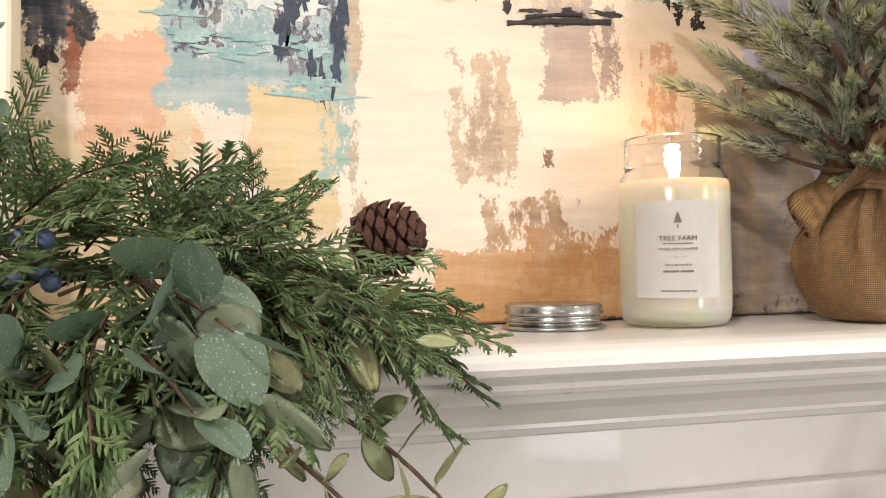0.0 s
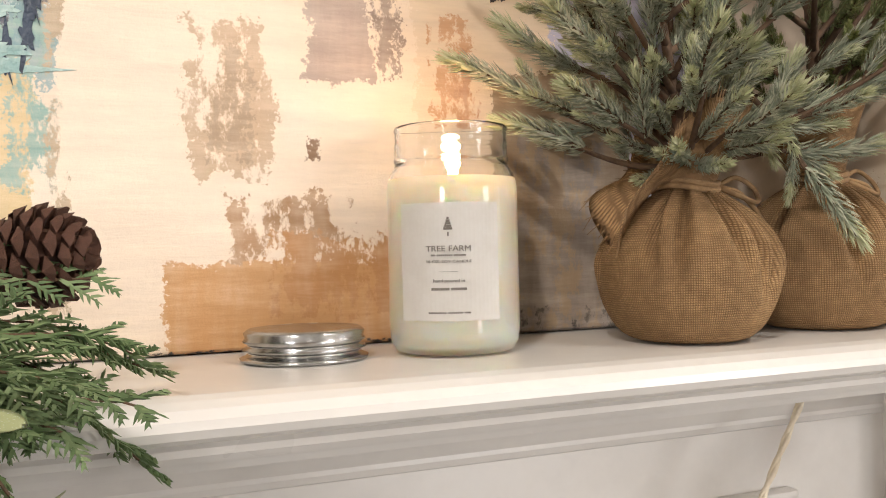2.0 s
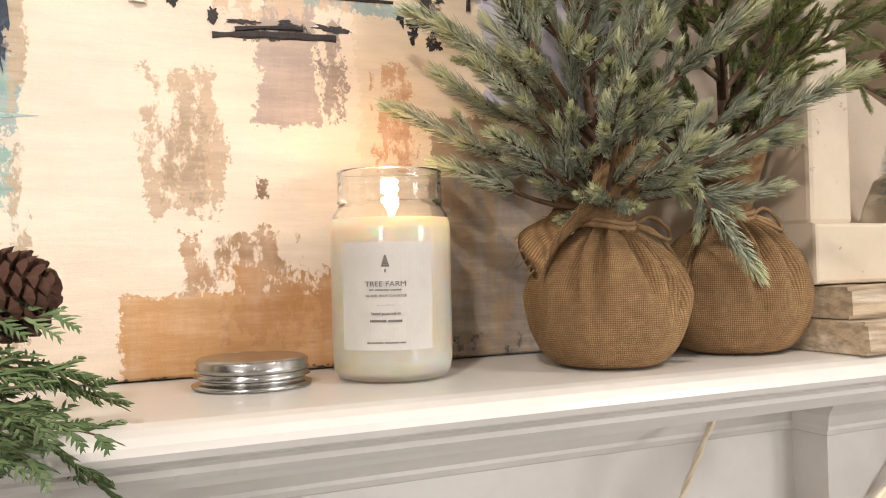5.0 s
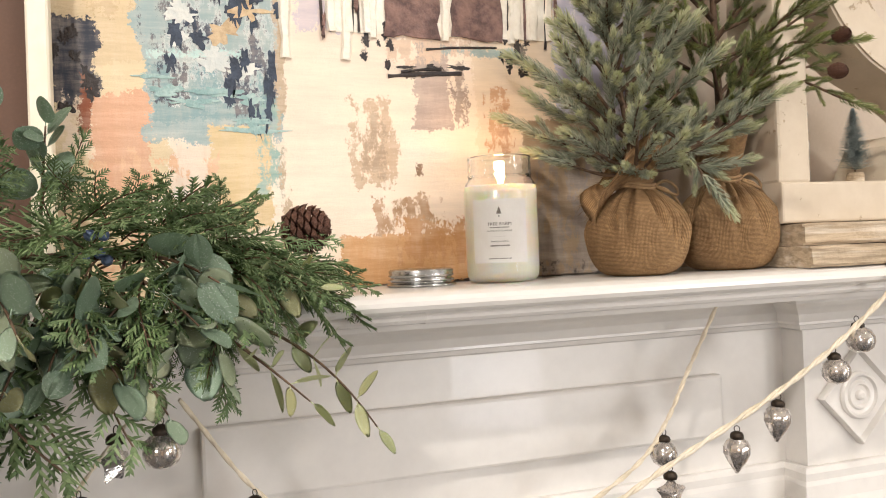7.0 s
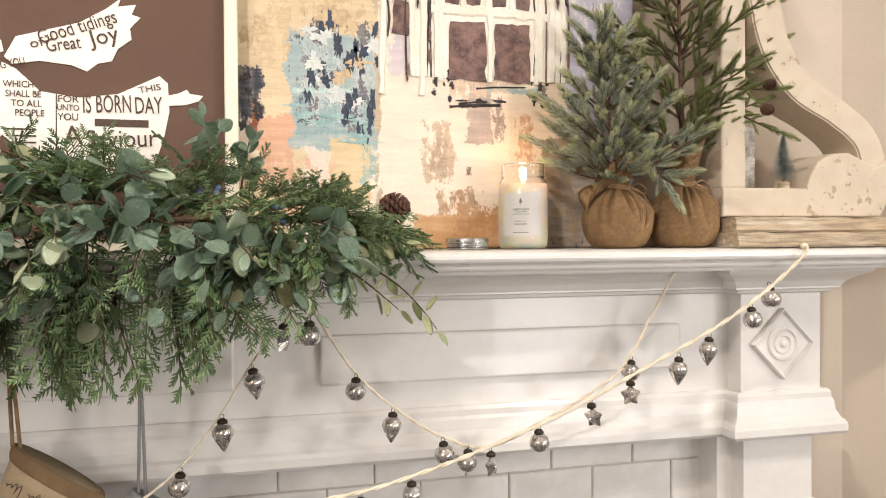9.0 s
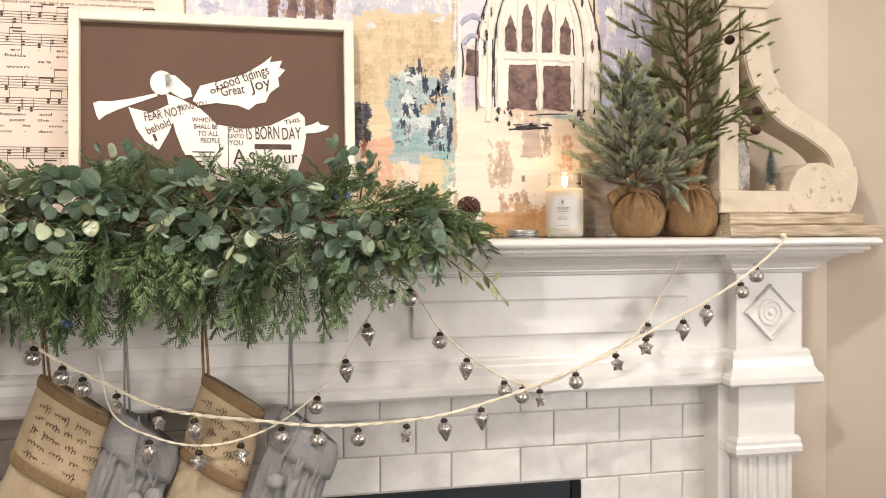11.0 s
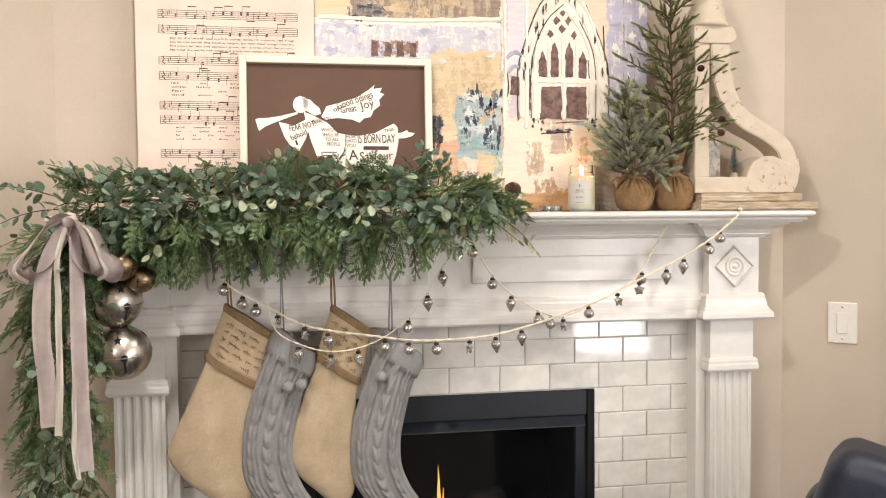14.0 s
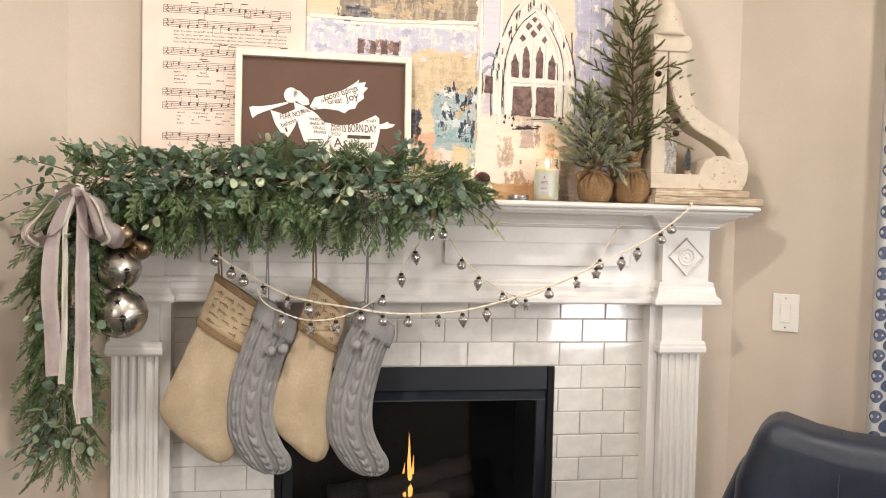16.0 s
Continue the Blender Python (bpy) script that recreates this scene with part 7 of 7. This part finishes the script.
def curtain(s0, s1):
    t = empty("curtain")
    tagged(t, "white curtain printed with a slate blue lattice", "curtain")
    t.matrix_basis = mr

    def at(s, z):
        flare = 1 + 0.10 * max(0, (2.3 - z)) / 2.3
        u = (s - s0) / (s1 - s0)
        return Vector((s1 - (s1 - s) * flare, -0.085 - 0.030 * math.sin(u * 6.283 * 3.0 + 0.25 * z), z))

    bm = bmesh.new()
    n, m = 90, 24
    grid = [[bm.verts.new(at(s0 + (s1 - s0) * i / n, 0.02 + 2.36 * j / m)) for j in range(m + 1)] for i in range(n + 1)]
    for i in range(n):
        for j in range(m):
            bm.faces.new((grid[i][j], grid[i + 1][j], grid[i + 1][j + 1], grid[i][j + 1]))
    bmesh.ops.solidify(bm, geom=list(bm.faces), thickness=0.0015)
    cloth = part("cloth", bm, M_CURTAIN, t, smooth=True)
    # printed diamonds between the white lattice bars, following the folds
    bm = bmesh.new()
    pw, phh = 0.050, 0.062
    for a in range(int((s1 - s0) * 1.45 / pw) + 2):
        for k in range(int(2.3 / phh) * 2):
            cs, cz_ = s0 + pw * (a + (0.5 if k % 2 else 0)), 0.05 + phh * 0.5 * k
            for sc, (q0, q1) in ((0.64, (0, 0)),):
                o = [(cs + pw * 0.5 * sc * math.cos(b) * (abs(math.cos(b)) ** 0.15), cz_ + phh * 0.5 * sc * math.sin(b)) for b in (2 * math.pi * e / 12 for e in range(12))]
                o = [(x, z) for x, z in o if s0 <= x <= s1]
                if len(o) < 12:
                    continue
                vs = [bm.verts.new(at(x, z) + Vector((0, -0.0022, 0))) for x, z in o]
                c = bm.verts.new(at(cs, cz_) + Vector((0, -0.0022, 0)))
                for i in range(12):
                    bm.faces.new((vs[i], vs[(i + 1) % 12], c))
    ob = part("lattice_print", bm, M_NAVY, cloth)
    tagged(ob, "slate blue printed lattice", kind="stuff")
    bm = tube([(s0 - 0.15, -0.085, 2.40), (s1 + 1.3, -0.085, 2.40)], 0.012, 12)
    rod = link_mesh("curtain_rod", bm, M_BLACK, True)
    rod.matrix_basis = mr
    tagged(rod, "dark metal curtain rod over the window", "curtain rod")
    bm = bmesh.new()
    for s in (s0 - 0.1, s1 + 1.25):
        box(bm, s - 0.008, s + 0.008, -0.085, 0.001, 2.392, 2.408)
    o = link_mesh("rod_bracket", bm, M_BLACK)
    o.parent = rod


curtain(0.46, 0.76)

# ---- recliner ----
chair = empty("recliner", 1.02, -0.12, 0)
tagged(chair, "dark navy leather recliner armchair", "armchair")
CHM = pose(1.02, -0.12, 0, 0, 0, -38)
chair.matrix_basis = CHM


def cushion(x0, x1, y0, y1, z0, z1, r, seed, puff=0.012):
    bm = boxed(x0, x1, y0, y1, z0, z1, bev=r, seg=6)
    bmesh.ops.subdivide_edges(bm, edges=[e for e in bm.edges if e.calc_length() > 0.08], cuts=5, use_grid_fill=True)
    for v in bm.verts:
        k = noise.noise((v.co.x * 9, v.co.y * 9, v.co.z * 9 + seed))
        v.co += v.normal * (0.006 * k + puff * 0.2 * math.sin(v.co.x * 11))
    return bm


back = cushion(-0.30, 0.30, -0.10, 0.11, 0.42, 0.890, 0.06, 1)
for v in back.verts:
    # saddle-shaped head, sides that spread towards the arms
    up = max(0.0, min(1.0, (v.co.z - 0.62) / 0.2))
    v.co.z -= 0.034 * up * max(0.0, 1 - (v.co.x / 0.24) ** 2)
    side = max(-1.0, min(1.0, v.co.x / 0.22))
    v.co.x += side * 0.34 * max(0.0, min(0.16, 0.86 - v.co.z))
part("back_cushion", back, M_LEATHER, chair, smooth=True)
for sx in (-1, 1):
    wing = cushion(-0.06, 0.07, -0.02, 0.12, 0.40, 0.775, 0.05, 6 + sx)
    for v in wing.verts:
        v.co.x = sx * (0.275 + v.co.x + 0.36 * max(0.0, min(0.2, 0.77 - v.co.z)))
    if sx < 0:
        bmesh.ops.reverse_faces(wing, faces=wing.faces[:])
    part("wing", wing, M_LEATHER, chair, smooth=True)
    part("piping", tube([(sx * 0.335, -0.07, 0.66), (sx * 0.315, -0.085, 0.74), (sx * 0.292, -0.07, 0.80)], 0.003, 6), M_LEATHER, chair, smooth=True)
part("seat", cushion(-0.30, 0.30, -0.66, -0.10, 0.22, 0.47, 0.06, 2), M_LEATHER, chair, smooth=True)
for sx in (-0.42, 0.31):
    part("arm", cushion(sx, sx + 0.12, -0.66, 0.06, 0.10, 0.62, 0.05, sx), M_LEATHER, chair, smooth=True)
part("base", cushion(-0.40, 0.41, -0.60, 0.04, 0.012, 0.24, 0.03, 5, 0), M_LEATHER, chair, smooth=True)
for a in (-0.1, 0.1):
    part("seam", tube([(a, -0.108, 0.50), (a, -0.112, 0.62), (a, -0.108, 0.74), (a, -0.088, 0.825), (a, -0.02, 0.868)], 0.0022, 6), M_LEATHER, chair, smooth=True)
for x in (-0.36, 0.36):
    for y in (-0.55, 0.0):
        part("foot", lathe([(0.0, 0.0), (0.022, 0.0), (0.026, 0.02), (0.0, 0.02)], 16, at=(x, y, 0.0)), M_BLACK, chair)

# ---- low evergreen beside the hearth ----
low = empty("potted_evergreen", -1.30, 0.12, 0)
tagged(low, "small green evergreen shrub in a pot by the wall", "shrub")
part("pot", lathe([(0.0, 0.0), (0.09, 0.0), (0.12, 0.22), (0.128, 0.22), (0.128, 0.24), (0.11, 0.24), (0.10, 0.20), (0.0, 0.20)], 36), surface("clay_pot", "6e4a38", "8a614a", 10, 0.8), low, smooth=True)
part("trunk", tube([(0, 0, 0.19), (0.005, 0, 0.45), (0, 0.004, 0.72)], [0.014, 0.010, 0.004], 8), M_TWIG, low, smooth=True)
for i in range(46):
    u = (i + 0.5) / 46
    a = i * 2.39996
    shared("cedar_spray", SPRIGS[i % 3], low, toward((0, 0, 0.26 + 0.46 * u), (math.cos(a), math.sin(a), 0.25 + 0.9 * u), rg.uniform(-40, 40), 1.25 - 0.7 * u))

# ---- tiles of the fireplace wall, each a piece of its own ----
bm = bmesh.new()
for x0, x1, z0, z1 in ((XC - 0.80, OX0, 0.0, 1.132), (OX1, XC + 0.80, 0.0, 1.132), (OX0, OX1, OT, 1.132), (OX0, OX1, 0.0, OB)):
    box(bm, x0, x1, 0.6375, 0.6595, z0, z1)
backing = link_mesh("tile_surround", bm, M_GROUT)
tagged(backing, "glossy white subway tile surround of the fireplace", "tile surround", kind="structure")
TP, TH = 0.1548, 0.0775
tile_meshes = {}


def tile(x0, x1, z0, z1, rnd):
    w, h = round(x1 - x0, 4), round(z1 - z0, 4)
    if w < 0.012 or h < 0.012:
        return
    if (w, h) not in tile_meshes:
        bm = bmesh.new()
        rows = [[bm.verts.new((sx * (w / 2 - i), y, sz * (h / 2 - i))) for sx, sz in ((-1, -1), (1, -1), (1, 1), (-1, 1))] for i, y in ((0, 0.006), (0, -0.001), (0.0012, -0.0028), (0.003, -0.0034))]
        for a, b in zip(rows, rows[1:]):
            for k in range(4):
                bm.faces.new((a[k], a[(k + 1) % 4], b[(k + 1) % 4], b[k]))
        bm.faces.new(rows[-1])
        me = bpy.data.meshes.new("tile")
        bmesh.ops.recalc_face_normals(bm, faces=bm.faces)
        bm.to_mesh(me)
        bm.free()
        me.materials.append(M_TILE)
        tile_meshes[(w, h)] = me
    shared("tile", tile_meshes[(w, h)], backing, pose((x0 + x1) / 2, 0.6355 + rnd.uniform(-0.0004, 0.0004), (z0 + z1) / 2, rnd.uniform(-0.35, 0.35), 0, rnd.uniform(-0.3, 0.3)))


rt = random.Random(5)
G = 0.0011
for row in range(-12, 3):
    z0 = 0.917 + row * TH
    z1 = min(z0 + TH, 1.131)
    off = -0.072 + (0.5 * TP if row % 2 else 0)
    for k in range(-7, 8):
        x0, x1 = off + k * TP, off + (k + 1) * TP
        spans = [(x0, x1)]
        if row < 0 and z1 > OB:
            spans = [(x0, min(x1, OX0)), (max(x0, OX1), x1)]
        for a, b in spans:
            a, b = max(a, XC - 0.79), min(b, XC + 0.79)
            if b > a and z1 > 0.0:
                tile(a + G, b - G, max(z0, 0) + G, z1 - G, rt)
